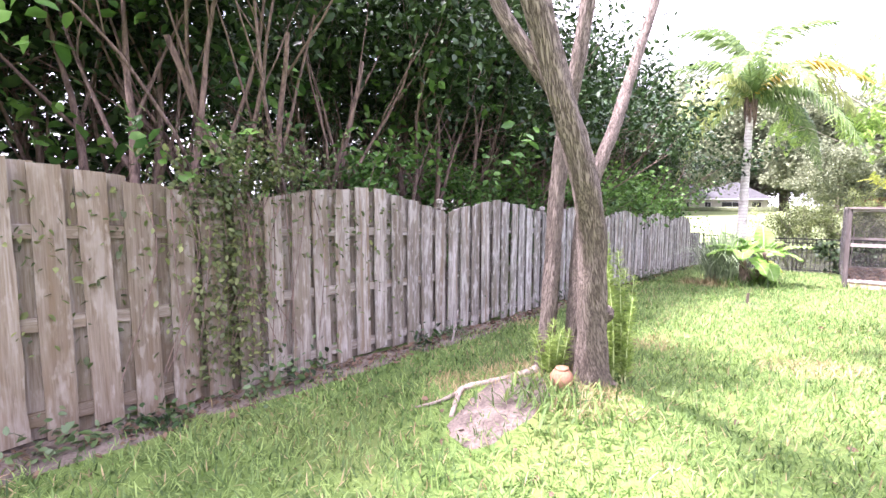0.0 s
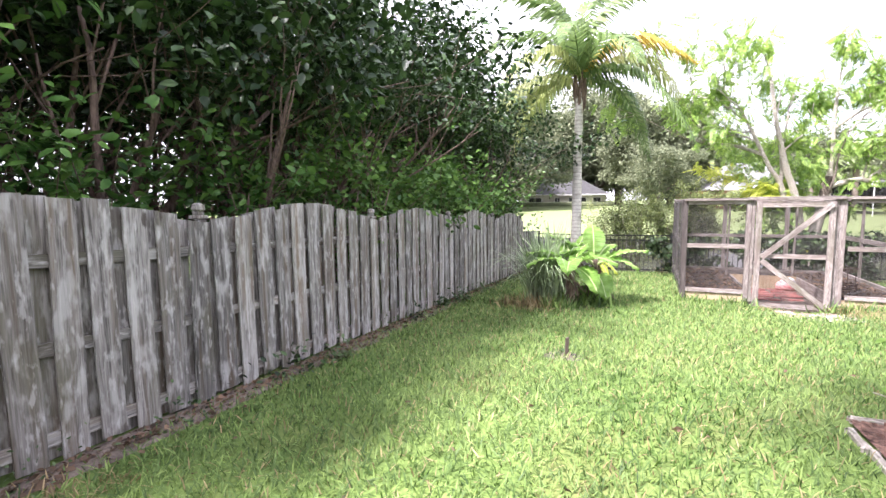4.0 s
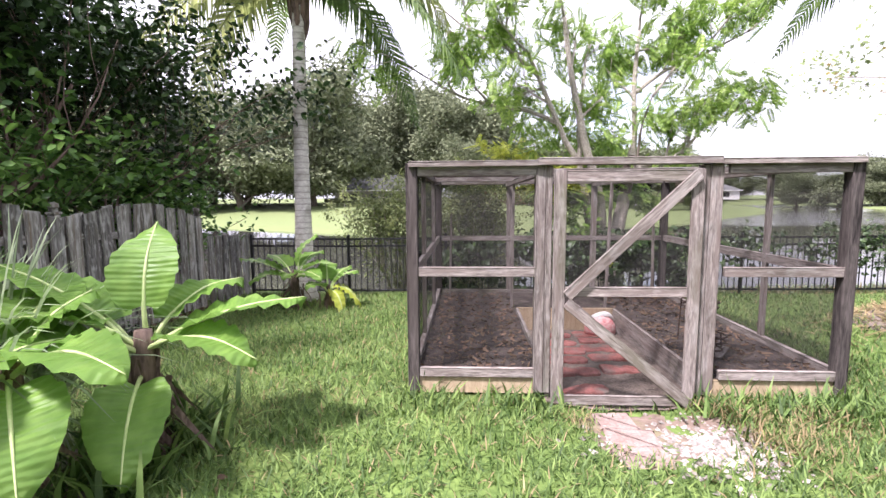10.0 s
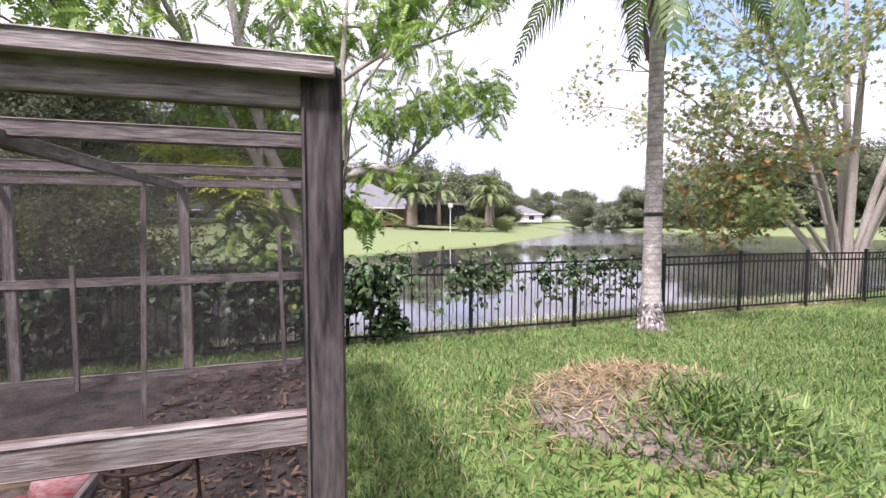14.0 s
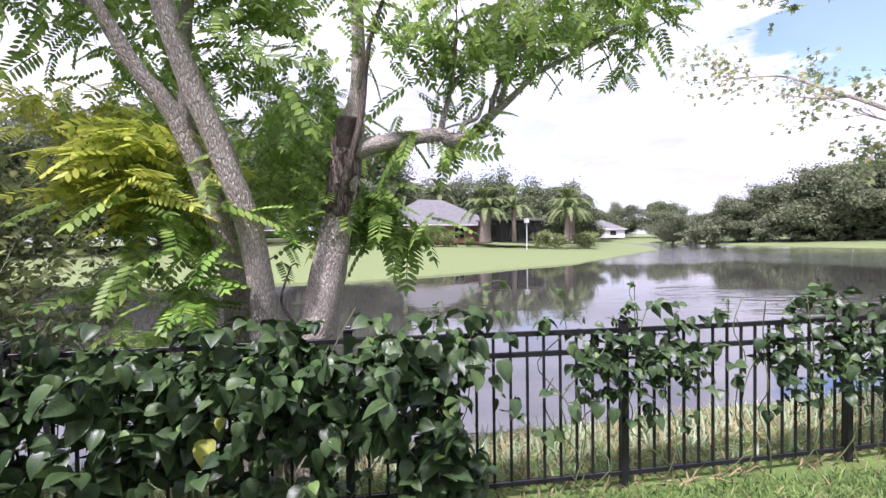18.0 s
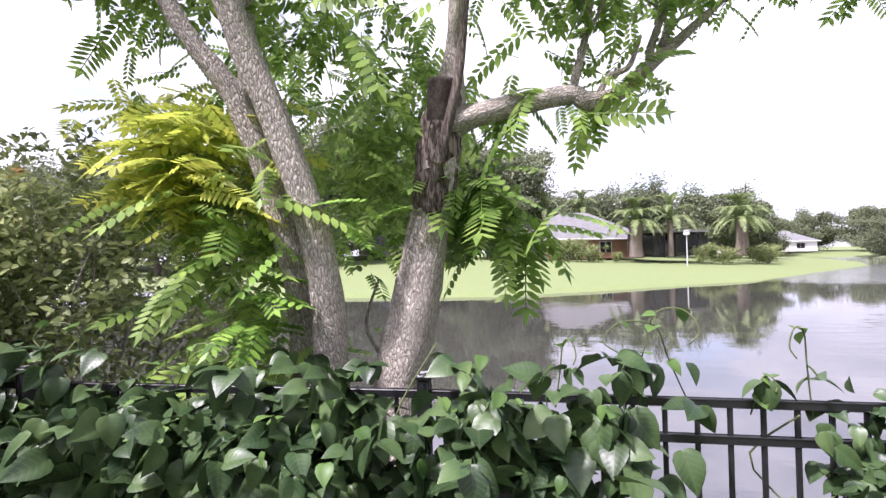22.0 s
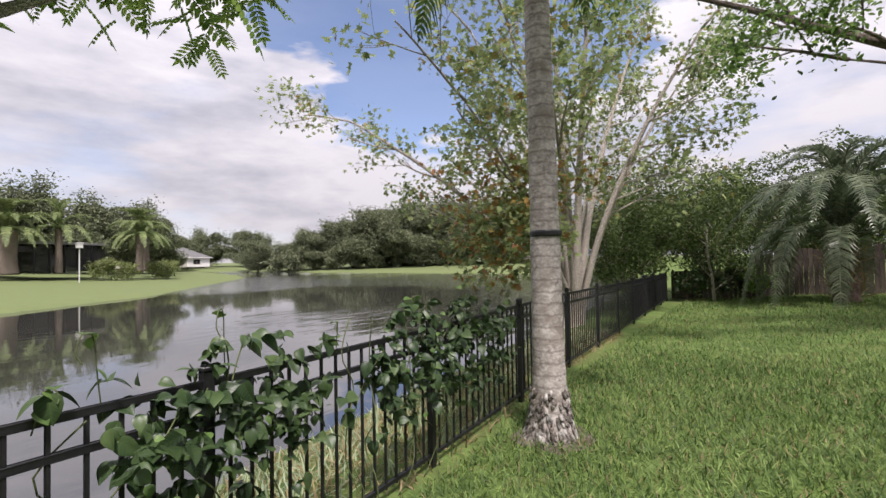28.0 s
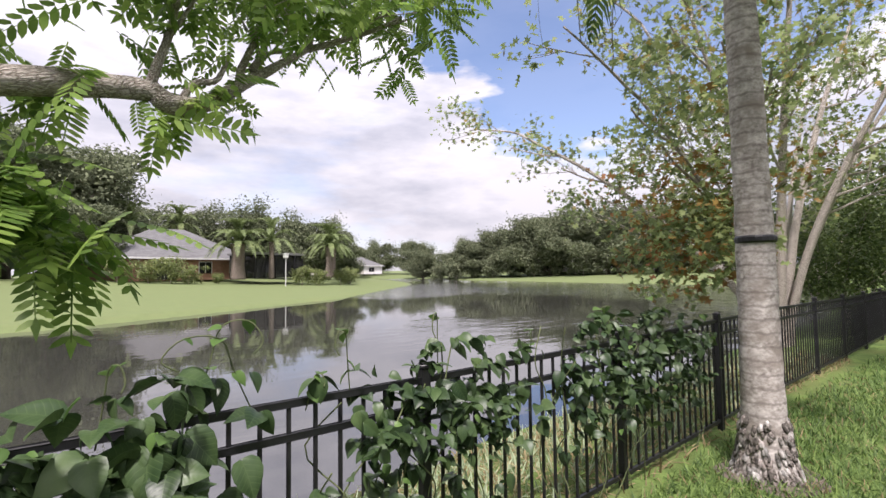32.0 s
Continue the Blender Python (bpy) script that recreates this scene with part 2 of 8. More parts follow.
def furrow_material(name, crack, ridge, ridge2, scale, stretch, depth):
    """Long ridges that split and join, between dark furrows."""
    m = bpy.data.materials.new(name)
    m.use_nodes = True
    n, l = m.node_tree.nodes, m.node_tree.links
    bsdf = n["Principled BSDF"]
    bsdf.inputs["Roughness"].default_value, bsdf.inputs["Specular IOR Level"].default_value = 0.95, 0.15
    tc, mp = n.new("ShaderNodeTexCoord"), n.new("ShaderNodeMapping")
    mp.inputs["Scale"].default_value = stretch
    l.new(tc.outputs["Object"], mp.inputs["Vector"])
    run, fine, hue = n.new("ShaderNodeTexNoise"), n.new("ShaderNodeTexNoise"), n.new("ShaderNodeTexNoise")
    for tex, sc, det in ((run, scale, 6.0), (fine, scale * 3.5, 5.0), (hue, scale * 0.25, 4.0)):
        tex.inputs["Scale"].default_value, tex.inputs["Detail"].default_value = sc, det
        l.new(mp.outputs["Vector"], tex.inputs["Vector"])
    run.inputs["Distortion"].default_value = 0.5
    off, gap, rough = n.new("ShaderNodeMath"), n.new("ShaderNodeMath"), n.new("ShaderNodeMath")
    off.operation, gap.operation, rough.operation = "SUBTRACT", "ABSOLUTE", "MULTIPLY_ADD"
    l.new(run.outputs["Fac"], off.inputs[0])
    off.inputs[1].default_value = 0.5
    l.new(off.outputs[0], gap.inputs[0])
    l.new(fine.outputs["Fac"], rough.inputs[0])
    rough.inputs[1].default_value = 0.16
    l.new(gap.outputs[0], rough.inputs[2])
    ramp, tint, mx, bp = n.new("ShaderNodeMapRange"), n.new("ShaderNodeMix"), n.new("ShaderNodeMix"), n.new("ShaderNodeBump")
    ramp.inputs["From Min"].default_value, ramp.inputs["From Max"].default_value = 0.07, 0.17
    l.new(rough.outputs[0], ramp.inputs["Value"])
    tint.data_type = mx.data_type = "RGBA"
    tint.inputs["A"].default_value, tint.inputs["B"].default_value, mx.inputs["A"].default_value = (*ridge, 1), (*ridge2, 1), (*crack, 1)
    l.new(hue.outputs["Fac"], tint.inputs["Factor"])
    l.new(ramp.outputs["Result"], mx.inputs["Factor"])
    l.new(tint.outputs["Result"], mx.inputs["B"])
    l.new(mx.outputs["Result"], bsdf.inputs["Base Color"])
    bp.inputs["Strength"].default_value, bp.inputs["Distance"].default_value = 1.0, depth
    l.new(ramp.outputs["Result"], bp.inputs["Height"])
    l.new(bp.outputs["Normal"], bsdf.inputs["Normal"])
    return m


M_bark = furrow_material("furrowed_bark", (0.085, 0.066, 0.053), (0.17, 0.138, 0.114), (0.32, 0.272, 0.23), 88, (1.0, 1.0, 0.10), 0.010)
M_bark_scar = furrow_material("dark_old_bark", (0.035, 0.027, 0.021), (0.12, 0.093, 0.075), (0.29, 0.24, 0.20), 34, (1.0, 1.0, 0.2), 0.014)


def weathered_boards(name, c1, c2, c3, stretch, vary, brown=False, pale=1.0):
    """Grey old pickets: long streaks, brown and greenish stains, pale lichen flecks, knots."""
    m = material(name, c1, c2, 5, 0.92, stretch, 0.6, c3=c3, vary=vary, fine=20)
    n, l = m.node_tree.nodes, m.node_tree.links
    bsdf = n["Principled BSDF"]
    col = bsdf.inputs["Base Color"].links[0].from_socket
    tc, info, mad = n.new("ShaderNodeTexCoord"), n.new("ShaderNodeObjectInfo"), n.new("ShaderNodeVectorMath")
    mad.operation = "MULTIPLY_ADD"
    l.new(info.outputs["Random"], mad.inputs[0])
    mad.inputs[1].default_value = (19.0, 43.0, 71.0)
    l.new(tc.outputs["Object"], mad.inputs[2])
    mp = n.new("ShaderNodeMapping")
    mp.inputs["Scale"].default_value = (1.0, 1.0, 0.32)
    l.new(mad.outputs["Vector"], mp.inputs["Vector"])
    for scale, lo, hi, tint, most in ((4.0, 0.54, 0.70, (0.13, 0.125, 0.085), 0.7), (2.6, 0.54, 0.72, (0.085, 0.07, 0.055), 0.8), (13.0, 0.53, 0.64, (0.52, 0.515, 0.485), 0.5 * pale), (24.0, 0.58, 0.66, (0.58, 0.57, 0.54), 0.42 * pale), (11.0, 0.68, 0.75, (0.05, 0.04, 0.033), 0.85)):
        tex, rng, mx = n.new("ShaderNodeTexNoise"), n.new("ShaderNodeMapRange"), n.new("ShaderNodeMix")
        tex.inputs["Scale"].default_value, tex.inputs["Detail"].default_value = scale, 9.0
        l.new(mp.outputs["Vector"], tex.inputs["Vector"])
        rng.inputs["From Min"].default_value, rng.inputs["From Max"].default_value, rng.inputs["To Max"].default_value = lo, hi, most
        l.new(tex.outputs["Fac"], rng.inputs["Value"])
        mx.data_type = "RGBA"
        l.new(rng.outputs["Result"], mx.inputs["Factor"])
        l.new(col, mx.inputs["A"])
        mx.inputs["B"].default_value = (*tint, 1)
        col = mx.outputs["Result"]
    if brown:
        # first boards are browner; the crowns' shade on them is in this tint too
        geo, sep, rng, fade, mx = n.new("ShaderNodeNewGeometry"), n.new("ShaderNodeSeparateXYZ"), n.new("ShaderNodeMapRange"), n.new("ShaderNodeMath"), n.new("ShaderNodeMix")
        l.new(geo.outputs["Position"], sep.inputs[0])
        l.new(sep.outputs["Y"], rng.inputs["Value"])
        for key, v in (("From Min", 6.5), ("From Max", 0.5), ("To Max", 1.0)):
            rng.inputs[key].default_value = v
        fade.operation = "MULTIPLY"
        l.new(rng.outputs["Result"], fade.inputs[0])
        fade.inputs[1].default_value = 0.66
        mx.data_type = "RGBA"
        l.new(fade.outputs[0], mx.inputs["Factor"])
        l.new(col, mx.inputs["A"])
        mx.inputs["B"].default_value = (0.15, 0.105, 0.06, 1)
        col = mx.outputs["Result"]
    l.new(col, bsdf.inputs["Base Color"])
    return m


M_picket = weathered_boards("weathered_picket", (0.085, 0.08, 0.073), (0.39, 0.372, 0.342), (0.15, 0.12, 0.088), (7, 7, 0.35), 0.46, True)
M_coopwood = weathered_boards("weathered_frame_wood", (0.10, 0.083, 0.075), (0.39, 0.345, 0.315), (0.19, 0.155, 0.137), (9, 9, 0.9), 0.2, pale=0.4)


def ring_bark(name, c1, c2, c3):
    """Smooth grey palm trunk with thin uneven leaf scars and blotches."""
    m = material(name, c1, c2, 9, 0.9, (1, 1, 1.3), 0.7, c3=c3, fine=34)
    n, l = m.node_tree.nodes, m.node_tree.links
    bsdf = n["Principled BSDF"]
    col = bsdf.inputs["Base Color"].links[0].from_socket
    tc, wave, ramp, mx = n.new("ShaderNodeTexCoord"), n.new("ShaderNodeTexWave"), n.new("ShaderNodeMapRange"), n.new("ShaderNodeMix")
    wave.bands_direction = "Z"
    for key, v in (("Scale", 2.9), ("Distortion", 1.3), ("Detail", 4.0), ("Detail Scale", 5.0)):
        wave.inputs[key].default_value = v
    l.new(tc.outputs["Object"], wave.inputs["Vector"])
    ramp.inputs["From Min"].default_value, ramp.inputs["From Max"].default_value, ramp.inputs["To Max"].default_value = 0.84, 1.0, 0.5
    l.new(wave.outputs["Fac"], ramp.inputs["Value"])
    mx.data_type = "RGBA"
    l.new(ramp.outputs["Result"], mx.inputs["Factor"])
    l.new(col, mx.inputs["A"])
    mx.inputs["B"].default_value = (0.13, 0.11, 0.095, 1)
    l.new(mx.outputs["Result"], bsdf.inputs["Base Color"])
    return m
M_bark_pale = bark_material("pale_scaly_bark", (0.34, 0.295, 0.24), (0.55, 0.50, 0.43), (0.74, 0.69, 0.605), 34, (1.9, 1.9, 0.55), 0.04, 0.29, 0.46, 1.5)
M_bark_hedge = material("reddish_brown_bark", (0.065, 0.045, 0.037), (0.25, 0.175, 0.145), 8, 0.95, (2, 2, 0.5), 0.8, fine=24, dist=0.02)
M_palmbark = ring_bark("ringed_pale_palm_bark", (0.42, 0.395, 0.36), (0.70, 0.67, 0.63), (0.36, 0.33, 0.29))
M_palmbark_brown = ring_bark("ringed_brown_palm_bark", (0.22, 0.195, 0.17), (0.60, 0.56, 0.515), (0.27, 0.235, 0.20))
M_lichen = material("lichened_root_bark", (0.04, 0.032, 0.027), (0.29, 0.262, 0.228), 26, 0.95, bump=0.9, fine=70, c3=(0.44, 0.43, 0.40), dist=0.015, island=0.6)
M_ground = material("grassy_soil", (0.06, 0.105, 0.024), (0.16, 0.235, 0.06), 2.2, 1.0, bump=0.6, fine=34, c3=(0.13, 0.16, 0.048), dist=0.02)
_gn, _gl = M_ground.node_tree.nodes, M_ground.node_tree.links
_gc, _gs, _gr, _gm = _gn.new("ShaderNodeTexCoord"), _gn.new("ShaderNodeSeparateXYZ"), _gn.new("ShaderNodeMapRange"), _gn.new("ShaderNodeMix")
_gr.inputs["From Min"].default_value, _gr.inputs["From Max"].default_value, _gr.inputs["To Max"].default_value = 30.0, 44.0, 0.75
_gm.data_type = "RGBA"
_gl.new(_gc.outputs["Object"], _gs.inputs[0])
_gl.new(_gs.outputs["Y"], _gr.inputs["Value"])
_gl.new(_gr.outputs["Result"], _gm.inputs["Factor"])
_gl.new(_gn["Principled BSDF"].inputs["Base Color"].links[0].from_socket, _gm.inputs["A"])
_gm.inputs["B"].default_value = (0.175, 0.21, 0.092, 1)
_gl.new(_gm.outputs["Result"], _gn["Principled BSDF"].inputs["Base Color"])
M_dirt = material("bare_soil", (0.07, 0.055, 0.045), (0.22, 0.18, 0.15), 6, 1.0, bump=0.7, fine=50, dist=0.02)
M_soil_dark = material("dark_coop_soil", (0.025, 0.02, 0.017), (0.10, 0.08, 0.07), 7, 1.0, bump=0.8, fine=60, dist=0.02)
M_mulch = material("red_brown_mulch", (0.05, 0.03, 0.024), (0.20, 0.12, 0.09), 10, 1.0, bump=0.9, fine=45, dist=0.03)
M_grass = leafy("lawn_blades", (0.074, 0.147, 0.029), (0.2, 0.292, 0.092), rough=0.6, island=0.6, scale=0.7)
M_straw = leafy("dry_grass", (0.22, 0.17, 0.08), (0.42, 0.34, 0.19), rough=0.8, island=0.35)
M_leaf_hedge = leafy("hedge_leaves", (0.014, 0.038, 0.012), (0.046, 0.092, 0.026), rough=0.42, island=0.65, translucent=0.08, spec=0.28)
M_leaf_bright = leafy("fresh_leaves", (0.12, 0.25, 0.035), (0.24, 0.40, 0.07), rough=0.45, island=0.4)
M_leaf_yellow = leafy("yellowing_leaves", (0.36, 0.46, 0.06), (0.60, 0.62, 0.12), translucent=0.5, rough=0.5, island=0.35)
M_leaf_pinnate = leafy("pinnate_leaves", (0.16, 0.29, 0.055), (0.34, 0.47, 0.12), rough=0.45, island=0.4, translucent=0.55)
def veined_leaves(name, c1, c2, vein):
    """Large leaves with a midrib and slanting side veins, drawn in each leaf's own plane."""
    m = leafy(name, c1, c2, rough=0.42, island=0.5, translucent=0.14, spec=0.45, scale=5)
    n, l = m.node_tree.nodes, m.node_tree.links
    bsdf = n["Principled BSDF"]
    hs = bsdf.inputs["Base Color"].links[0].from_socket

    def calc(op, a, b=None):
        k = n.new("ShaderNodeMath")
        k.operation = op
        for i, v in enumerate((a, b)):
            if v is None:
                continue
            if isinstance(v, float):
                k.inputs[i].default_value = v
            else:
                l.new(v, k.inputs[i])
        return k.outputs[0]

    uv, sep = n.new("ShaderNodeUVMap"), n.new("ShaderNodeSeparateXYZ")
    l.new(uv.outputs["UV"], sep.inputs[0])
    side = calc("ABSOLUTE", sep.outputs["X"])
    slant = calc("MULTIPLY", calc("SUBTRACT", sep.outputs["Y"], calc("MULTIPLY", side, 0.75)), 6.5)
    lateral = calc("ABSOLUTE", calc("SUBTRACT", calc("FRACT", slant), 0.5))
    line = calc("LESS_THAN", calc("MINIMUM", calc("DIVIDE", lateral, 6.5), side), 0.010)
    puff = calc("MINIMUM", calc("MULTIPLY", lateral, 0.16), calc("MULTIPLY", side, 1.0))
    mx, bp = n.new("ShaderNodeMix"), n.new("ShaderNodeBump")
    mx.data_type = "RGBA"
    l.new(calc("MULTIPLY", line, 0.4), mx.inputs["Factor"])
    l.new(hs, mx.inputs["A"])
    mx.inputs["B"].default_value = (*vein, 1)
    l.new(mx.outputs["Result"], bsdf.inputs["Base Color"])
    bp.inputs["Strength"].default_value, bp.inputs["Distance"].default_value = 0.05, 0.08
    l.new(puff, bp.inputs["Height"])
    l.new(bp.outputs["Normal"], bsdf.inputs["Normal"])
    return m


M_leaf_vine = veined_leaves("vine_leaves", (0.02, 0.048, 0.018), (0.074, 0.122, 0.042), (0.11, 0.17, 0.064))
M_leaf_bush = leafy("olive_bush_leaves", (0.13, 0.17, 0.06), (0.36, 0.41, 0.17), rough=0.5, island=0.45, translucent=0.45)
M_leaf_gum = leafy("sweetgum_leaves", (0.18, 0.26, 0.095), (0.37, 0.435, 0.19), rough=0.45, island=0.5, translucent=0.55)
M_leaf_golden = leafy("golden_olive_leaves", (0.24, 0.20, 0.06), (0.44, 0.36, 0.11), rough=0.5, island=0.5, translucent=0.5)
M_leaf_autumn = leafy("autumn_leaves", (0.26, 0.11, 0.05), (0.38, 0.26, 0.07), rough=0.6, island=0.4)
# far foliage: the haze of distance is put into these pale greyed greens
M_leaf_far = leafy("distant_hazed_leaves", (0.115, 0.14, 0.082), (0.25, 0.278, 0.17), rough=0.9, island=0.3, translucent=0.3, spec=0.1)
M_banana = leafy("banana_leaves", (0.13, 0.27, 0.045), (0.25, 0.42, 0.09), rough=0.38, island=0.1, translucent=0.4, scale=4)
_bn, _bl = M_banana.node_tree.nodes, M_banana.node_tree.links
_bw, _bb, _bt = _bn.new("ShaderNodeTexWave"), _bn.new("ShaderNodeBump"), _bn.new("ShaderNodeTexCoord")
_bw.bands_direction = "Y"
for _key, _v in (("Scale", 9.0), ("Distortion", 0.6), ("Detail", 2.0)):
    _bw.inputs[_key].default_value = _v
_bb.inputs["Strength"].default_value, _bb.inputs["Distance"].default_value = 0.35, 0.012
_bl.new(_bt.outputs["Object"], _bw.inputs["Vector"])
_bl.new(_bw.outputs["Fac"], _bb.inputs["Height"])
_bl.new(_bb.outputs["Normal"], _bn["Principled BSDF"].inputs["Normal"])
M_midrib = material("pale_midrib", (0.40, 0.52, 0.20), (0.55, 0.62, 0.30), 10, 0.5, bump=0)
M_frond = leafy("palm_fronds", (0.08, 0.15, 0.04), (0.17, 0.25, 0.08), rough=0.4, island=0.35)
M_frond_old = leafy("yellowed_fronds", (0.30, 0.22, 0.03), (0.50, 0.36, 0.06), rough=0.6, island=0.3)
M_frond_blue = leafy("grey_green_fronds", (0.06, 0.088, 0.048), (0.22, 0.265, 0.165), rough=0.36, island=0.3)
M_reed = leafy("long_grass_blades", (0.23, 0.31, 0.17), (0.45, 0.53, 0.34), rough=0.5, island=0.3)
M_black = material("black_powder_coat", (0.008, 0.008, 0.009), (0.02, 0.02, 0.022), 4, 0.42, bump=0.1, spec=0.5)
M_rust = material("rusted_iron", (0.03, 0.02, 0.015), (0.10, 0.06, 0.045), 20, 0.8, bump=0.4, metal=0.3)
M_brick = material("red_paver", (0.17, 0.06, 0.05), (0.40, 0.16, 0.14), 12, 0.9, bump=0.5, vary=0.22, c3=(0.19, 0.15, 0.13))
M_gravel = material("pale_gravel", (0.17, 0.145, 0.125), (0.44, 0.40, 0.365), 9, 0.95, bump=0.5, island=0.35)
M_kerb = material("concrete_edging", (0.24, 0.22, 0.19), (0.44, 0.41, 0.37), 8, 0.95, bump=0.5)
M_white = material("white_plastic", (0.60, 0.60, 0.58), (0.75, 0.75, 0.73), 6, 0.5, bump=0.1)
M_root = material("pale_root", (0.16, 0.125, 0.10), (0.40, 0.335, 0.28), 8, 0.95, bump=0.5)
M_slab = material("worn_pink_concrete", (0.20, 0.14, 0.12), (0.34, 0.26, 0.23), 12, 0.95, bump=0.6)
M_stem = material("green_vine_stem", (0.06, 0.09, 0.03), (0.14, 0.16, 0.07), 10, 0.7, bump=0)
M_litter = leafy("fallen_leaves", (0.07, 0.045, 0.03), (0.20, 0.135, 0.085), rough=0.9, island=0.4, translucent=0.1)
M_sand = material("trodden_sand", (0.13, 0.095, 0.075), (0.25, 0.19, 0.155), 7, 1.0, bump=0.6, fine=50, c3=(0.20, 0.19, 0.10), dist=0.015)
M_weedleaf = leafy("light_weed_leaves", (0.17, 0.27, 0.055), (0.31, 0.41, 0.11), rough=0.6, island=0.25, translucent=0.45)
M_creeper = leafy("creeper_leaves", (0.055, 0.085, 0.028), (0.17, 0.20, 0.075), rough=0.5, island=0.5)
M_cutend = material("old_cut_end", (0.03, 0.024, 0.02), (0.10, 0.08, 0.065), 14, 0.95, bump=0.6)
M_leaf_mid = leafy("glossy_shrub_leaves", (0.042, 0.115, 0.025), (0.125, 0.265, 0.055), rough=0.4, island=0.5, translucent=0.25)
M_leaf_shade = leafy("shade_tree_leaves", (0.075, 0.15, 0.035), (0.20, 0.32, 0.085), rough=0.45, island=0.5, translucent=0.5)
M_leaf_shrub = leafy("fresh_shrub_leaves", (0.055, 0.135, 0.03), (0.16, 0.30, 0.065), rough=0.4, island=0.5, translucent=0.35)
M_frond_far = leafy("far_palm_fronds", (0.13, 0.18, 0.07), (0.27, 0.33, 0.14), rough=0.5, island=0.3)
M_frond_pale = leafy("pale_fronds", (0.26, 0.32, 0.10), (0.42, 0.46, 0.19), rough=0.5, island=0.3)
M_capgrey = material("pale_cap_top", (0.28, 0.28, 0.28), (0.50, 0.50, 0.49), 30, 0.6, bump=0.1)
M_leaf_young = leafy("young_vine_leaves", (0.07, 0.15, 0.035), (0.15, 0.25, 0.07), rough=0.45, island=0.3)
M_leaf_corner = leafy("corner_tree_leaves", (0.04, 0.08, 0.022), (0.14, 0.19, 0.055), rough=0.5, island=0.5)
M_clay = material("terracotta", (0.24, 0.12, 0.07), (0.40, 0.23, 0.14), 9, 0.9, bump=0.3)
M_sack = material("printed_sack", (0.50, 0.07, 0.07), (0.72, 0.55, 0.52), 7, 0.45, (1, 1, 4), 0.4, fine=30)
M_cut = material("pale_cut_wood", (0.33, 0.245, 0.155), (0.50, 0.40, 0.275), 5, 0.85, (1, 1, 4), 0.3)
M_wall = material("house_stucco", (0.42, 0.39, 0.35), (0.58, 0.55, 0.50), 0.8, 0.9, bump=0.2, fine=8)
M_wall_white = material("white_stucco", (0.70, 0.68, 0.66), (0.80, 0.79, 0.77), 0.8, 0.9, bump=0.2, fine=8)
M_brickwall = material("far_brick_wall", (0.25, 0.13, 0.09), (0.38, 0.22, 0.16), 1.2, 0.9, bump=0.2, fine=9)
M_roof = material("grey_shingles", (0.12, 0.12, 0.12), (0.21, 0.21, 0.21), 1.2, 0.95, (1, 1, 6), 0.5, fine=8)
# the grey shingles again, with the trees' shade on that roof painted in
M_roof_shaded = material("tree_shaded_shingles", (0.035, 0.036, 0.038), (0.08, 0.08, 0.082), 1.2, 0.95, (1, 1, 6), 0.5, fine=8)
M_roof_tile = material("orange_roof_tiles", (0.30, 0.14, 0.08), (0.42, 0.225, 0.145), 1.2, 0.9, (1, 1, 5), 0.5, fine=8)
M_dark = material("dark_opening", (0.012, 0.012, 0.014), (0.03, 0.03, 0.032), 2, 0.3, bump=0)
M_plank = material("brown_fence_board", (0.03, 0.024, 0.02), (0.105, 0.083, 0.068), 3, 0.95, (3, 3, 0.4), 0.5, vary=0.25, fine=20)


def screen_material(name, colour, cover):
    m = bpy.data.materials.new(name)
    m.use_nodes = True
    n, l = m.node_tree.nodes, m.node_tree.links
    bsdf, out = n["Principled BSDF"], n["Material Output"]
    bsdf.inputs["Base Color"].default_value, bsdf.inputs["Roughness"].default_value = (*colour, 1), 0.8
    tr, ms = n.new("ShaderNodeBsdfTransparent"), n.new("ShaderNodeMixShader")
    noi, rng, tc = n.new("ShaderNodeTexNoise"), n.new("ShaderNodeMapRange"), n.new("ShaderNodeTexCoord")
    noi.inputs["Scale"].default_value, noi.inputs["Detail"].default_value = 2.2, 4.0
    l.new(tc.outputs["Object"], noi.inputs["Vector"])
    l.new(noi.outputs["Fac"], rng.inputs["Value"])
    rng.inputs["To Min"].default_value, rng.inputs["To Max"].default_value = cover - 0.1, cover + 0.1
    l.new(rng.outputs["Result"], ms.inputs["Fac"])
    l.new(tr.outputs["BSDF"], ms.inputs[1])
    l.new(bsdf.outputs["BSDF"], ms.inputs[2])
    l.new(ms.outputs["Shader"], out.inputs["Surface"])
    return m


M_shade = screen_material("side_shade_cloth", (0.03, 0.028, 0.026), 0.66)
M_screen = screen_material("fine_wire_screen", (0.022, 0.02, 0.019), 0.34)
M_cage = screen_material("pool_cage_screen", (0.02, 0.02, 0.02), 0.8)


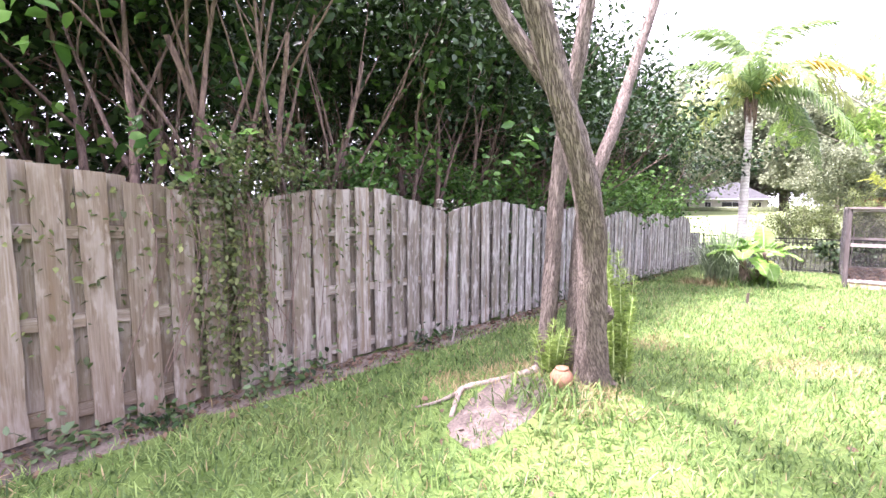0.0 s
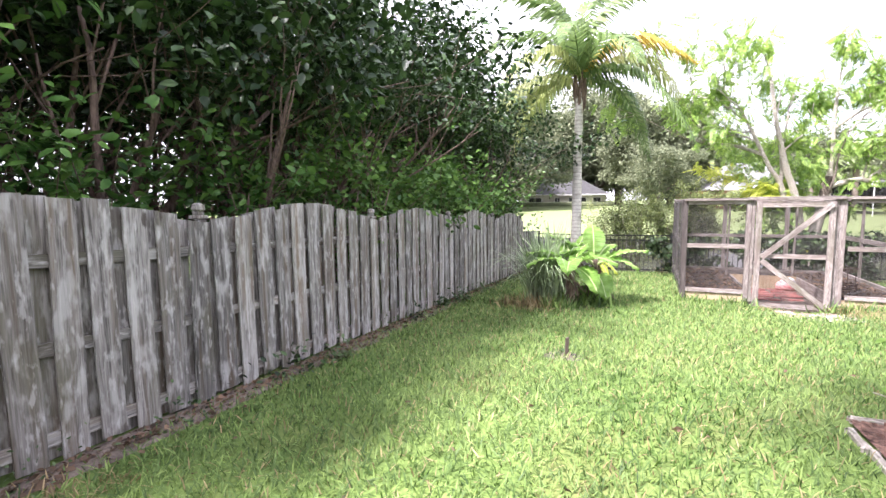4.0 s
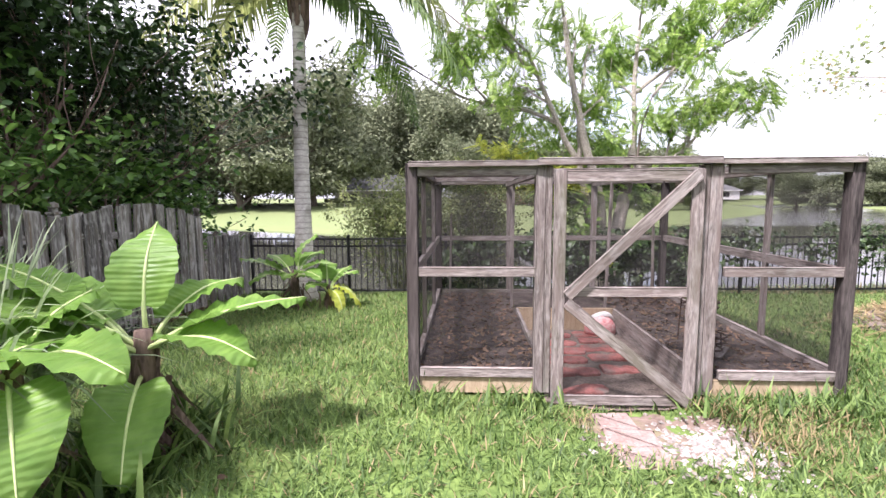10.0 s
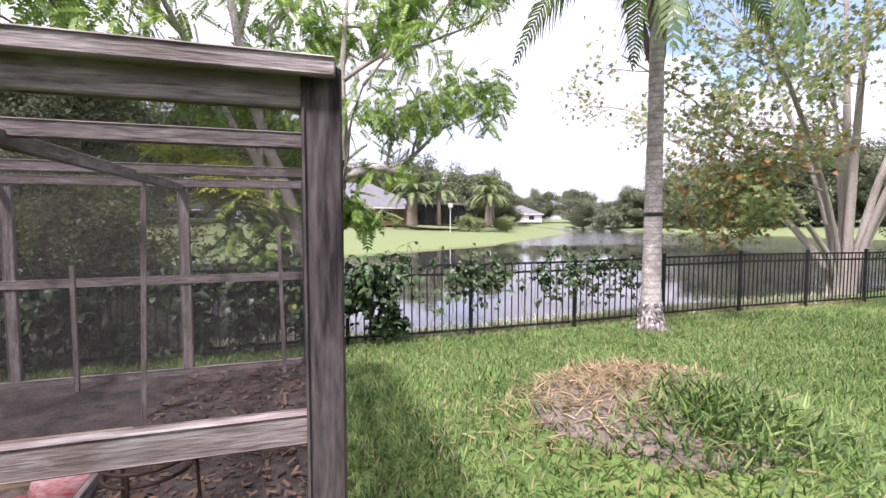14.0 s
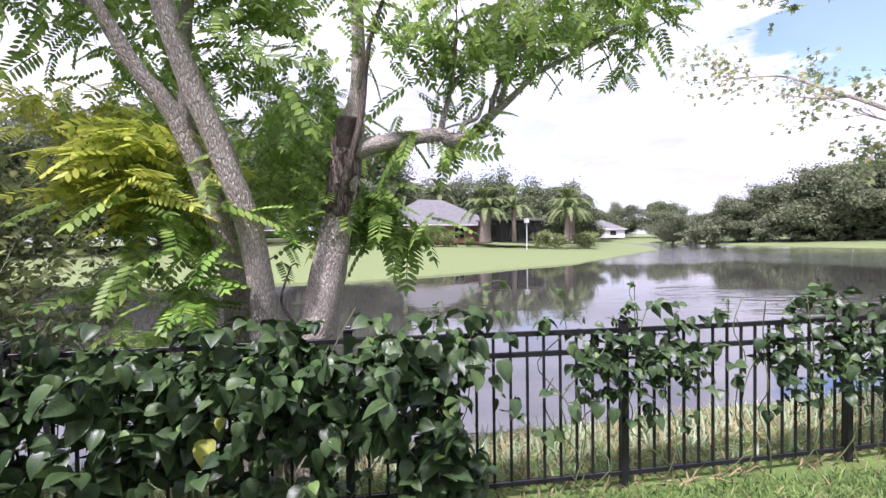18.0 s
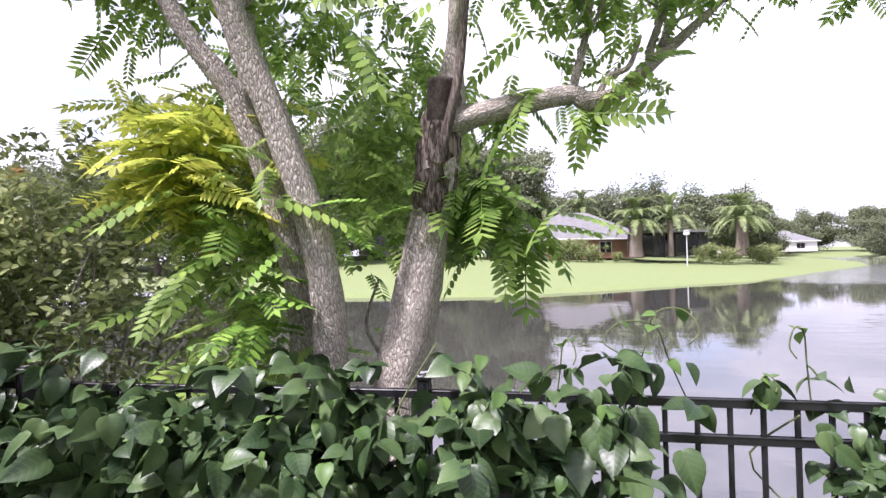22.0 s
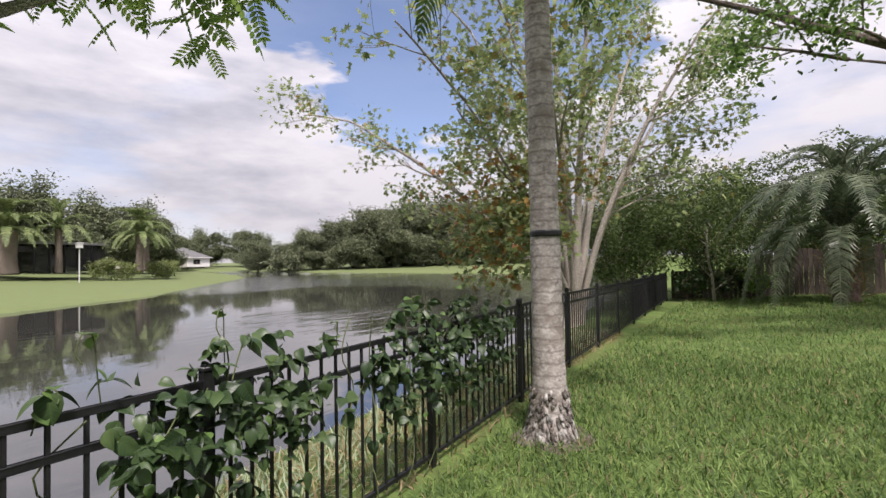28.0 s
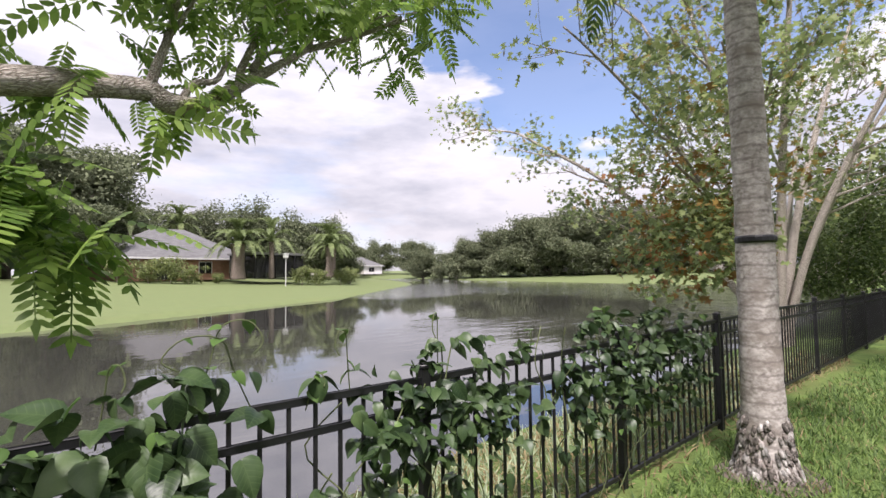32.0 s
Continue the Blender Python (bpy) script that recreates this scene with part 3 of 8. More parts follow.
def water_material():
    m = bpy.data.materials.new("pond_water")
    m.use_nodes = True
    n, l = m.node_tree.nodes, m.node_tree.links
    b = n["Principled BSDF"]
    b.inputs["Base Color"].default_value = (0.05, 0.05, 0.044, 1)
    b.inputs["Roughness"].default_value, b.inputs["IOR"].default_value = 0.02, 2.7
    tc, mp = n.new("ShaderNodeTexCoord"), n.new("ShaderNodeMapping")
    mp.inputs["Rotation"].default_value = (0, 0, 0.6)
    mp.inputs["Scale"].default_value = (0.5, 1.4, 1)
    w1, patch, rr, mul, bp = (n.new("ShaderNodeTexNoise"), n.new("ShaderNodeTexNoise"),
                                 n.new("ShaderNodeMapRange"), n.new("ShaderNodeMath"), n.new("ShaderNodeBump"))
    w1.inputs["Scale"].default_value, w1.inputs["Detail"].default_value = 1.3, 3.0
    patch.inputs["Scale"].default_value, patch.inputs["Detail"].default_value = 0.035, 3.0
    l.new(tc.outputs["Object"], mp.inputs["Vector"])
    l.new(mp.outputs["Vector"], w1.inputs["Vector"])
    l.new(tc.outputs["Object"], patch.inputs["Vector"])
    rr.inputs["From Min"].default_value, rr.inputs["From Max"].default_value = 0.42, 0.62
    rr.inputs["To Min"].default_value, rr.inputs["To Max"].default_value = 0.06, 2.2
    # calm under the bank with the houses, ruffled towards the open end
    sep, open_, lift = n.new("ShaderNodeSeparateXYZ"), n.new("ShaderNodeMapRange"), n.new("ShaderNodeMath")
    l.new(tc.outputs["Object"], sep.inputs[0])
    l.new(sep.outputs["X"], open_.inputs["Value"])
    open_.inputs["From Min"].default_value, open_.inputs["From Max"].default_value = 10.0, 36.0
    open_.inputs["To Min"].default_value, open_.inputs["To Max"].default_value = -0.16, 0.12
    lift.operation = "ADD"
    l.new(patch.outputs["Fac"], lift.inputs[0])
    l.new(open_.outputs["Result"], lift.inputs[1])
    l.new(lift.outputs[0], rr.inputs["Value"])
    gloss = n.new("ShaderNodeMapRange")
    gloss.inputs["From Max"].default_value, gloss.inputs["To Min"].default_value, gloss.inputs["To Max"].default_value = 2.2, 0.02, 0.09
    l.new(rr.outputs["Result"], gloss.inputs["Value"])
    l.new(gloss.outputs["Result"], b.inputs["Roughness"])
    mul.operation = "MULTIPLY"
    l.new(w1.outputs["Fac"], mul.inputs[0])
    l.new(rr.outputs["Result"], mul.inputs[1])
    l.new(mul.outputs[0], bp.inputs["Height"])
    bp.inputs["Strength"].default_value, bp.inputs["Distance"].default_value = 0.7, 0.08
    l.new(bp.outputs["Normal"], b.inputs["Normal"])
    return m


M_water = water_material()

# ---- mesh helpers ----
RNG = np.random.default_rng(7)


def build_mesh(name, verts, faces, mat, smooth=False):
    me = bpy.data.meshes.new(name)
    me.from_pydata([tuple(v) for v in verts], [], faces)
    if mat:
        me.materials.append(mat)
    if smooth:
        me.polygons.foreach_set("use_smooth", [True] * len(me.polygons))
    me.update()
    return me


def fast_mesh(name, verts, quads, mat, smooth=False):
    """A mesh from arrays of points (n, 3) and faces (m, 4) or (m, 3)."""
    me = bpy.data.meshes.new(name)
    k = quads.shape[1]
    me.vertices.add(len(verts))
    me.vertices.foreach_set("co", np.asarray(verts, np.float32).ravel())
    me.loops.add(quads.size)
    me.loops.foreach_set("vertex_index", quads.astype(np.int32).ravel())
    me.polygons.add(len(quads))
    me.polygons.foreach_set("loop_start", np.arange(0, quads.size, k, dtype=np.int32))
    me.polygons.foreach_set("loop_total", np.full(len(quads), k, np.int32))
    if smooth:
        me.polygons.foreach_set("use_smooth", np.ones(len(quads), bool))
    me.materials.append(mat)
    me.update(calc_edges=True)
    return me


def thing(name, label, category, at=(0, 0, 0), turn=0, group="", kind=""):
    ob = new(name)
    ob.empty_display_size = 0.1
    ob.matrix_world = pose(at[0], at[1], at[2], 0, 0, turn)
    return tagged(ob, label, category, group, kind)


LAID = {}       # mesh name: where a beam lies
STANDS = {}     # object name: its own place


def part(name, me, parent=None, m=None, label="", kind=""):
    ob = new(name, me)
    if parent:
        ob.parent = parent
    if m is None and me.name in LAID:
        m = LAID[me.name]
        if parent and parent.name in STANDS:
            m = STANDS[parent.name].inverted() @ m
    if m is not None:
        m = m if isinstance(m, Matrix) else Matrix.Translation(m)
        ob.matrix_local = m
        STANDS[ob.name] = m
    if label or kind:
        tagged(ob, label, "", "", kind)
    return ob


def solid(name, me, label, category, m=None, group="", kind=""):
    ob = new(name, me)
    m = LAID.get(me.name) if m is None else m
    if m is not None:
        ob.matrix_world = m if isinstance(m, Matrix) else Matrix.Translation(m)
    return tagged(ob, label, category, group, kind)


def box_data(sx, sy, sz, b=0.004, x=0.0, y=0.0, z=0.0, top=(0.0, 0.0)):
    """A chamfered box whose middle of the base is at x, y, z; top: how far the top slopes along x and y."""
    vs, fs = [], []
    hx, hy = sx / 2, sy / 2
    for zz, inset in ((0, b), (b, 0), (sz - b, 0), (sz, b)):
        for cx, cy in ((-1, -1), (1, -1), (1, 1), (-1, 1)):
            ax, ay = hx - inset, hy - inset
            for ex, ey in (((cx * ax, cy * (ay - b)), (cx * (ax - b), cy * ay)) if cx * cy < 0 else ((cx * (ax - b), cy * ay), (cx * ax, cy * (ay - b)))):
                up = (top[0] * ex / sx + top[1] * ey / sy) if zz > sz / 2 else 0
                vs.append((x + ex, y + ey, z + zz + up))
    for r in range(3):
        for i in range(8):
            j = (i + 1) % 8
            fs.append((r * 8 + i, r * 8 + j, r * 8 + 8 + j, r * 8 + 8 + i))
    fs.append(tuple(range(7, -1, -1)))
    fs.append(tuple(range(24, 32)))
    return vs, fs


def join(*datas):
    vs, fs = [], []
    for v, f in datas:
        o = len(vs)
        vs += [tuple(p) for p in v]
        fs += [tuple(i + o for i in g) for g in f]
    return vs, fs


def box(name, mat, sx, sy, sz, b=0.004, x=0.0, y=0.0, z=0.0, top=(0.0, 0.0)):
    return build_mesh(name, *box_data(sx, sy, sz, b, x, y, z, top), mat)


def beam_data(a, b, w, h, bevel=0.004):
    """A bar of section w by h from a to b; h lies as near upright as it can."""
    a, b = Vector(a), Vector(b)
    d = (b - a)
    q = d.to_track_quat("Z", "Y").to_matrix().to_4x4()
    side = Vector((0, 0, 1)).cross(d)
    if side.length > 1e-5:
        side.normalize()
        up = d.normalized().cross(side)
        q = Matrix((side, up, d.normalized())).transposed().to_4x4()
    vs, fs = box_data(w, h, d.length, bevel)
    m = Matrix.Translation(a) @ q
    return [tuple(m @ Vector(v)) for v in vs], fs


def beam(name, mat, a, b, w, h, bevel=0.004):
    """The bar as a mesh of its own, its grain along it."""
    a, b = Vector(a), Vector(b)
    d = b - a
    side = Vector((0, 0, 1)).cross(d)
    side = side.normalized() if side.length > 1e-5 else Vector((0, 1, 0))
    up = d.normalized().cross(side)
    me = build_mesh(name, *box_data(w, h, d.length, bevel), mat)
    LAID[me.name] = Matrix.Translation(a) @ Matrix((side, up, d.normalized())).transposed().to_4x4()
    return me


def tube_data(path, radii, sides=8, rough=0.0, seed=0):
    """A tapered tube along path with closed ends; rough: unevenness as a share of the radius."""
    pts = [Vector(p) for p in path]
    vs, fs = [], []
    ref = Vector((0.31, 0.95, 0.05))
    for i, p in enumerate(pts):
        d = (pts[min(i + 1, len(pts) - 1)] - pts[max(i - 1, 0)]).normalized()
        u = d.cross(ref)
        if u.length < 0.1:
            u = d.cross(Vector((1, 0, 0.2)))
        u.normalize()
        w = d.cross(u)
        for k in range(sides):
            a = 2 * math.pi * k / sides
            r = radii[i]
            if rough:
                q = Vector((math.cos(a) * 1.3 + seed, math.sin(a) * 1.3, i * 0.35))
                r *= 1 + rough * noise.noise(q) + rough * 0.7 * math.sin(a * 5 + seed + i * 0.15) * (0.4 + noise.noise(q * 2.3))
            vs.append(tuple(p + (u * math.cos(a) + w * math.sin(a)) * r))
    n = len(pts)
    for i in range(n - 1):
        for k in range(sides):
            j = (k + 1) % sides
            fs.append((i * sides + k, i * sides + j, i * sides + sides + j, i * sides + sides + k))
    fs.append(tuple(range(sides - 1, -1, -1)))
    fs.append(tuple(range((n - 1) * sides, n * sides)))
    return vs, fs


def smooth_path(pts, n):
    """n points on a smooth curve through pts (each x, y, z and any more numbers)."""
    p = np.array(pts, float)
    t = np.linspace(0, len(p) - 1, n)
    i = np.clip(t.astype(int), 0, len(p) - 2)
    f = (t - i)[:, None]
    a, b = p[np.maximum(i - 1, 0)], p[i]
    c, d = p[i + 1], p[np.minimum(i + 2, len(p) - 1)]
    return 0.5 * (2 * b + (c - a) * f + (2 * a - 5 * b + 4 * c - d) * f * f + (3 * b - a - 3 * c + d) * f ** 3)


def limb_data(pts, n=14, sides=10, rough=0.12, seed=0):
    """A limb through points x, y, z, radius."""
    q = smooth_path(pts, n)
    return tube_data(q[:, :3], np.maximum(q[:, 3], 0.003), sides, rough, seed)


# leaf shapes: points and faces, tip along +y, about 1 long
LEAF_DIAMOND = (np.array([(0, 0, 0), (-0.24, 0.45, 0.05), (0, 1, -0.06), (0.24, 0.45, 0.05)]), np.array([(0, 3, 2, 1)]))
LEAF_OVAL = (np.array([(0, 0, 0), (-0.25, 0.3, 0.05), (-0.22, 0.68, 0.03), (0, 1, -0.10), (0.22, 0.68, 0.03), (0.25, 0.3, 0.05), (0, 0.5, -0.02), (0, 0.0, 0.0)]),
             np.array([(0, 6, 2, 1), (6, 3, 3, 2), (0, 5, 4, 6), (6, 4, 3, 3)]))
LEAF_STAR = (np.array([(0, 0, 0), (-0.42, 0.12, 0.03), (-0.15, 0.38, 0), (-0.48, 0.66, 0.02), (-0.1, 0.66, 0), (0, 1.0, -0.08),
                       (0.1, 0.66, 0), (0.48, 0.66, 0.02), (0.15, 0.38, 0), (0.42, 0.12, 0.03)]),
             np.array([(0, 8, 2, 1), (0, 9, 8, 8), (2, 8, 6, 4), (4, 3, 2, 2), (8, 7, 6, 6), (4, 6, 5, 5)]))
LEAF_LANCE = (np.array([(0, 0, 0), (-0.085, 0.35, 0.02), (0, 1, -0.08), (0.085, 0.35, 0.02)]), np.array([(0, 3, 2, 1)]))


def broad_leaf(width=0.41, cup=0.19, curl=0.26):
    """An ovate pointed leaf, cupped along its midrib and curling down to the tip."""
    half = (0.05, 0.62, 0.96, 1.0, 0.82, 0.50, 0.22, 0.0)
    ys = (0.0, 0.03, 0.18, 0.36, 0.56, 0.75, 0.89, 1.0)
    vs, fs = [], []
    for y, w in zip(ys, half):
        for u in (-1, -0.5, 0, 0.5, 1):
            vs.append((u * w * width, y - 0.07 * abs(u) * (y < 0.2), cup * w * (1.6 * abs(u) - abs(u) ** 2 * 1.1) - curl * y * y))
    for r in range(len(ys) - 1):
        for i in range(4):
            a = r * 5 + i
            fs.append((a, a + 1, a + 6, a + 5))
    return np.array(vs), np.array(fs)


LEAF_BROAD = broad_leaf()
BLADE = (np.array([(-0.05, 0, 0), (0.05, 0, 0), (0.035, 0.55, -0.05), (-0.035, 0.55, -0.05), (0, 1, -0.28)]), np.array([(0, 1, 2, 3), (3, 2, 4, 4)]))


def pinnate(pairs=6, leaflet=0.30, width=0.34, droop=0.25):
    """A feathered leaf of single-piece leaflets along a stalk."""
    vs, fs = [], []
    for k in range(pairs):
        s = (k + 0.8) / (pairs + 0.4)
        z0 = -droop * s * s
        size = leaflet * (1.0 - 0.35 * abs(s - 0.45))
        for side in (-1, 1):
            dx, dy = side * 0.86, 0.5
            o = len(vs)
            b = np.array((0, s, z0))
            d = np.array((dx, dy, -0.35)) * size
            nrm = np.array((-dy, dx * 1.0, 0)) * size * width * 0.5
            vs += [b, b + d * 0.28 + nrm * 0.9, b + d * 0.68 + nrm * 0.85, b + d, b + d * 0.68 - nrm * 0.85, b + d * 0.28 - nrm * 0.9]
            fs += [(o, o + 1, o + 2, o + 3), (o, o + 3, o + 4, o + 5)]
    o = len(vs)
    vs += [np.array((0, 0.9, -droop * 0.8)), np.array((0.05, 1.02, -droop)), np.array((0, 1.2, -droop * 1.3)), np.array((-0.05, 1.02, -droop))]
    fs.append((o, o + 1, o + 2, o + 3))
    o = len(vs)
    vs += [np.array((-0.012, 0, 0)), np.array((0.012, 0, 0)), np.array((0.006, 1, -droop)), np.array((-0.006, 1, -droop))]
    fs.append((o, o + 1, o + 2, o + 3))
    return np.array(vs), np.array(fs)


LEAF_PINNATE = pinnate(8, 0.26, 0.44)


def scatter(shape, pos, size, tilt=(-60, 40), rng=RNG, yaw=None, roll=40):
    """Copies of a leaf shape at pos (n, 3): points and quads. tilt: degrees of the tip above the level."""
    tv, tf = shape
    n = len(pos)
    ya = rng.uniform(0, 2 * np.pi, n) if yaw is None else yaw
    pi = np.radians(rng.uniform(tilt[0], tilt[1], n))
    ro = np.radians(rng.normal(0, roll, n))
    s = size if np.ndim(size) else rng.uniform(0.7, 1.3, n) * size
    y_ax = np.stack([-np.sin(ya) * np.cos(pi), np.cos(ya) * np.cos(pi), np.sin(pi)], 1)
    x0 = np.stack([np.cos(ya), np.sin(ya), np.zeros(n)], 1)
    z0 = np.cross(x0, y_ax)
    x_ax = x0 * np.cos(ro)[:, None] + z0 * np.sin(ro)[:, None]
    z_ax = np.cross(x_ax, y_ax)
    v = tv[None, :, 0, None] * x_ax[:, None] + tv[None, :, 1, None] * y_ax[:, None] + tv[None, :, 2, None] * z_ax[:, None]
    v = v * np.asarray(s)[:, None, None] + pos[:, None]
    f = tf[None] + (np.arange(n) * len(tv))[:, None, None]
    return v.reshape(-1, 3), f.reshape(-1, tf.shape[1])


def leaf_mesh(name, shape, pos, size, mat, tilt=(-60, 40), rng=RNG, yaw=None, roll=40, flat_map=False):
    """flat_map: shade smoothly and map each leaf by its own plane."""
    v, f = scatter(shape, np.asarray(pos, float), size, tilt, rng, yaw, roll)
    tri = f[:, 2] == f[:, 3]
    if not tri.any():
        me = fast_mesh(name, v, f, mat, flat_map)
        if flat_map:
            own = shape[0][:, :2].astype(np.float32)
            me.uv_layers.new(name="UVMap").data.foreach_set("uv", np.tile(own[shape[1].ravel()], (len(pos), 1)).ravel())
        return me
    me = bpy.data.meshes.new(name)
    lt = np.where(tri, 3, 4).astype(np.int32)
    keep = np.ones(f.shape, bool)
    keep[tri, 3] = False
    me.vertices.add(len(v))
    me.vertices.foreach_set("co", v.astype(np.float32).ravel())
    me.loops.add(int(lt.sum()))
    me.loops.foreach_set("vertex_index", f[keep].astype(np.int32))
    me.polygons.add(len(f))
    me.polygons.foreach_set("loop_start", np.concatenate([[0], np.cumsum(lt)[:-1]]).astype(np.int32))
    me.polygons.foreach_set("loop_total", lt)
    me.materials.append(mat)
    me.update(calc_edges=True)
    return me


def clumps(rng, n, centres, spread):
    """n points in soft clumps round centres."""
    c = np.asarray(centres, float)
    i = rng.integers(0, len(c), n)
    return c[i] + rng.normal(0, 1, (n, 3)) * spread


def blob_points(rng, n, centre, radii, hollow=0.55):
    d = rng.normal(0, 1, (n, 3))
    d /= np.linalg.norm(d, axis=1)[:, None]
    r = hollow + (1 - hollow) * rng.uniform(0, 1, n) ** 0.5
    return np.asarray(centre) + d * r[:, None] * np.asarray(radii)


def grow(rng, base, direction, length, radius, levels, out, tips, spread=0.55, up=0.15, kids=3, n=7, taper=0.45):
    """A branch that forks; fills out with limb points and tips with the places of twigs."""
    d = Vector(direction).normalized()
    p = Vector(base)
    pts = [(*p, radius)]
    for k in range(1, n):
        d = (d + Vector(rng.normal(0, 0.09, 3)) + Vector((0, 0, up * 0.25))).normalized()
        p = p + d * (length / (n - 1))
        pts.append((*p, radius * (1 - (1 - taper) * k / (n - 1))))
        if levels <= 1 and k > 1:
            tips.append(tuple(p))
    out.append(pts)
    if levels <= 0:
        tips.append(tuple(p))
        return
    for k in range(kids):
        s = 0.45 + 0.55 * (k + rng.uniform(0.2, 1)) / kids
        i = min(int(s * (n - 1)), n - 1)
        q = pts[i]
        side = Vector(rng.normal(0, 1, 3))
        side = (side - d * side.dot(d)).normalized()
        nd = (d * (1 - spread * 0.5) + side * spread + Vector((0, 0, up))).normalized()
        grow(rng, q[:3], nd, length * rng.uniform(0.55, 0.8), q[3] * 0.62, levels - 1, out, tips, spread, up, kids, max(4, n - 1), taper)

# ---- the lie of the land ----
FENCE_X = -3.6         # board fence
WATER = -1.33
SHORE = [(-300, 22.5), (-10, 21.6), (5, 21.7), (12, 22.3), (30, 23.6), (60, 28), (72, 40), (74, 60), (77, 75), (81, 105), (96, 165), (84, 168),
         (66, 118), (56, 97), (50, 87), (40, 76), (22, 55.5), (17.7, 53), (10, 47.5), (3, 43.6), (-8, 43.2), (-25, 53), (-60, 57), (-300, 62)]


def lake_y(x):
    """The line of the black fence."""
    return 19.32 + 0.035 * (x - 4.2)


def shore_distance(x, y):
    """Metres from the water's edge, below nought on the water."""
    x, y = np.broadcast_arrays(np.asarray(x, float), np.asarray(y, float))
    best = np.full(x.shape, 1e9)
    inside = np.zeros(x.shape, bool)
    for (ax, ay), (bx, by) in zip(SHORE, SHORE[1:] + SHORE[:1]):
        ux, uy = bx - ax, by - ay
        t = np.clip(((x - ax) * ux + (y - ay) * uy) / (ux * ux + uy * uy), 0, 1)
        best = np.minimum(best, np.hypot(x - ax - t * ux, y - ay - t * uy))
        cross = (ay > y) != (by > y)
        if by != ay:
            inside ^= cross & (x < ux * (y - ay) / (by - ay) + ax)
    return np.where(inside, -best, best)


def smooth(a, b, v):
    t = np.clip((v - a) / (b - a), 0, 1)
    return t * t * (3 - 2 * t)


def height(x, y):
    """The ground's height, for numbers or arrays."""
    x, y = np.asarray(x, float), np.asarray(y, float)
    yard = -0.037 * np.clip(y, -8, 20.5) + 0.02 * np.sin(x * 0.7 + y * 0.3) * np.exp(-(x / 25) ** 2)
    yard = yard + 0.12 * smooth(-3.2, -0.5, x) * smooth(3, 9, y) * (1 - smooth(15.5, 18.5, y)) - 0.08 * smooth(12, 24, x)
    d = shore_distance(x, y)
    bank = WATER + (yard - WATER) * smooth(-0.3, 2.2, d)
    far = WATER + 0.12 + np.clip(d, 0, 200) * 0.055
    far = np.minimum(far, 0.35 + 0.004 * d) + 0.10 * smooth(0, 0.6, d)
    near = (y < 33 - 0.0 * x) & (x < 66) | (y < 15)
    z = np.where(near, bank, far)
    z = np.where(d < 0, WATER - 0.05 - 0.6 * smooth(0, 2.5, -d), z)
    for mx, my, mr, mh in ((6.03, 15.3, 1.05, 0.36), (-1.58, 3.35, 0.85, 0.19), (2.08, 13.5, 0.62, -0.10)):
        z = z + mh * np.exp(-(((x - mx) ** 2 + (y - my) ** 2) / mr ** 2) ** 1.5)
    return z


def gz(x, y):
    return float(height(x, y))


def spaced(*runs):
    out = []
    for a, b, step in runs:
        out += list(np.arange(a, b, step))
    return np.array(out)


xs = spaced((-2500, -400, 300), (-400, -60, 20), (-60, -8, 2), (-8, 14, 0.25), (14, 60, 1.0), (60, 110, 1.5), (110, 140, 5), (140, 400, 20), (400, 2600, 300))
ys = spaced((-2500, -200, 300), (-200, -20, 20), (-20, -2, 2), (-2, 28, 0.25), (28, 40, 2), (40, 100, 0.8), (100, 170, 2), (170, 220, 8), (220, 400, 30), (400, 2600, 300))
gx, gy = np.meshgrid(xs, ys)
gv = np.stack([gx, gy, height(gx, gy)], 2).reshape(-1, 3)
ni, nj = len(ys), len(xs)
ii = (np.arange(ni - 1)[:, None] * nj + np.arange(nj - 1)[None]).ravel()
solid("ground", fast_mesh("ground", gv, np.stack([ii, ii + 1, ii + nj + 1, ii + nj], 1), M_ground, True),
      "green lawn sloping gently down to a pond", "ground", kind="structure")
wv = np.array([(-400, 19.9, WATER), (30, 20.9, WATER), (120, 20.0, WATER), (160, 260, WATER), (-400, 260, WATER)], float)
solid("water", build_mesh("water", wv, [(0, 1, 2, 3, 4)], M_water), "dark rippled pond water reflecting the clouds", "water", kind="structure")

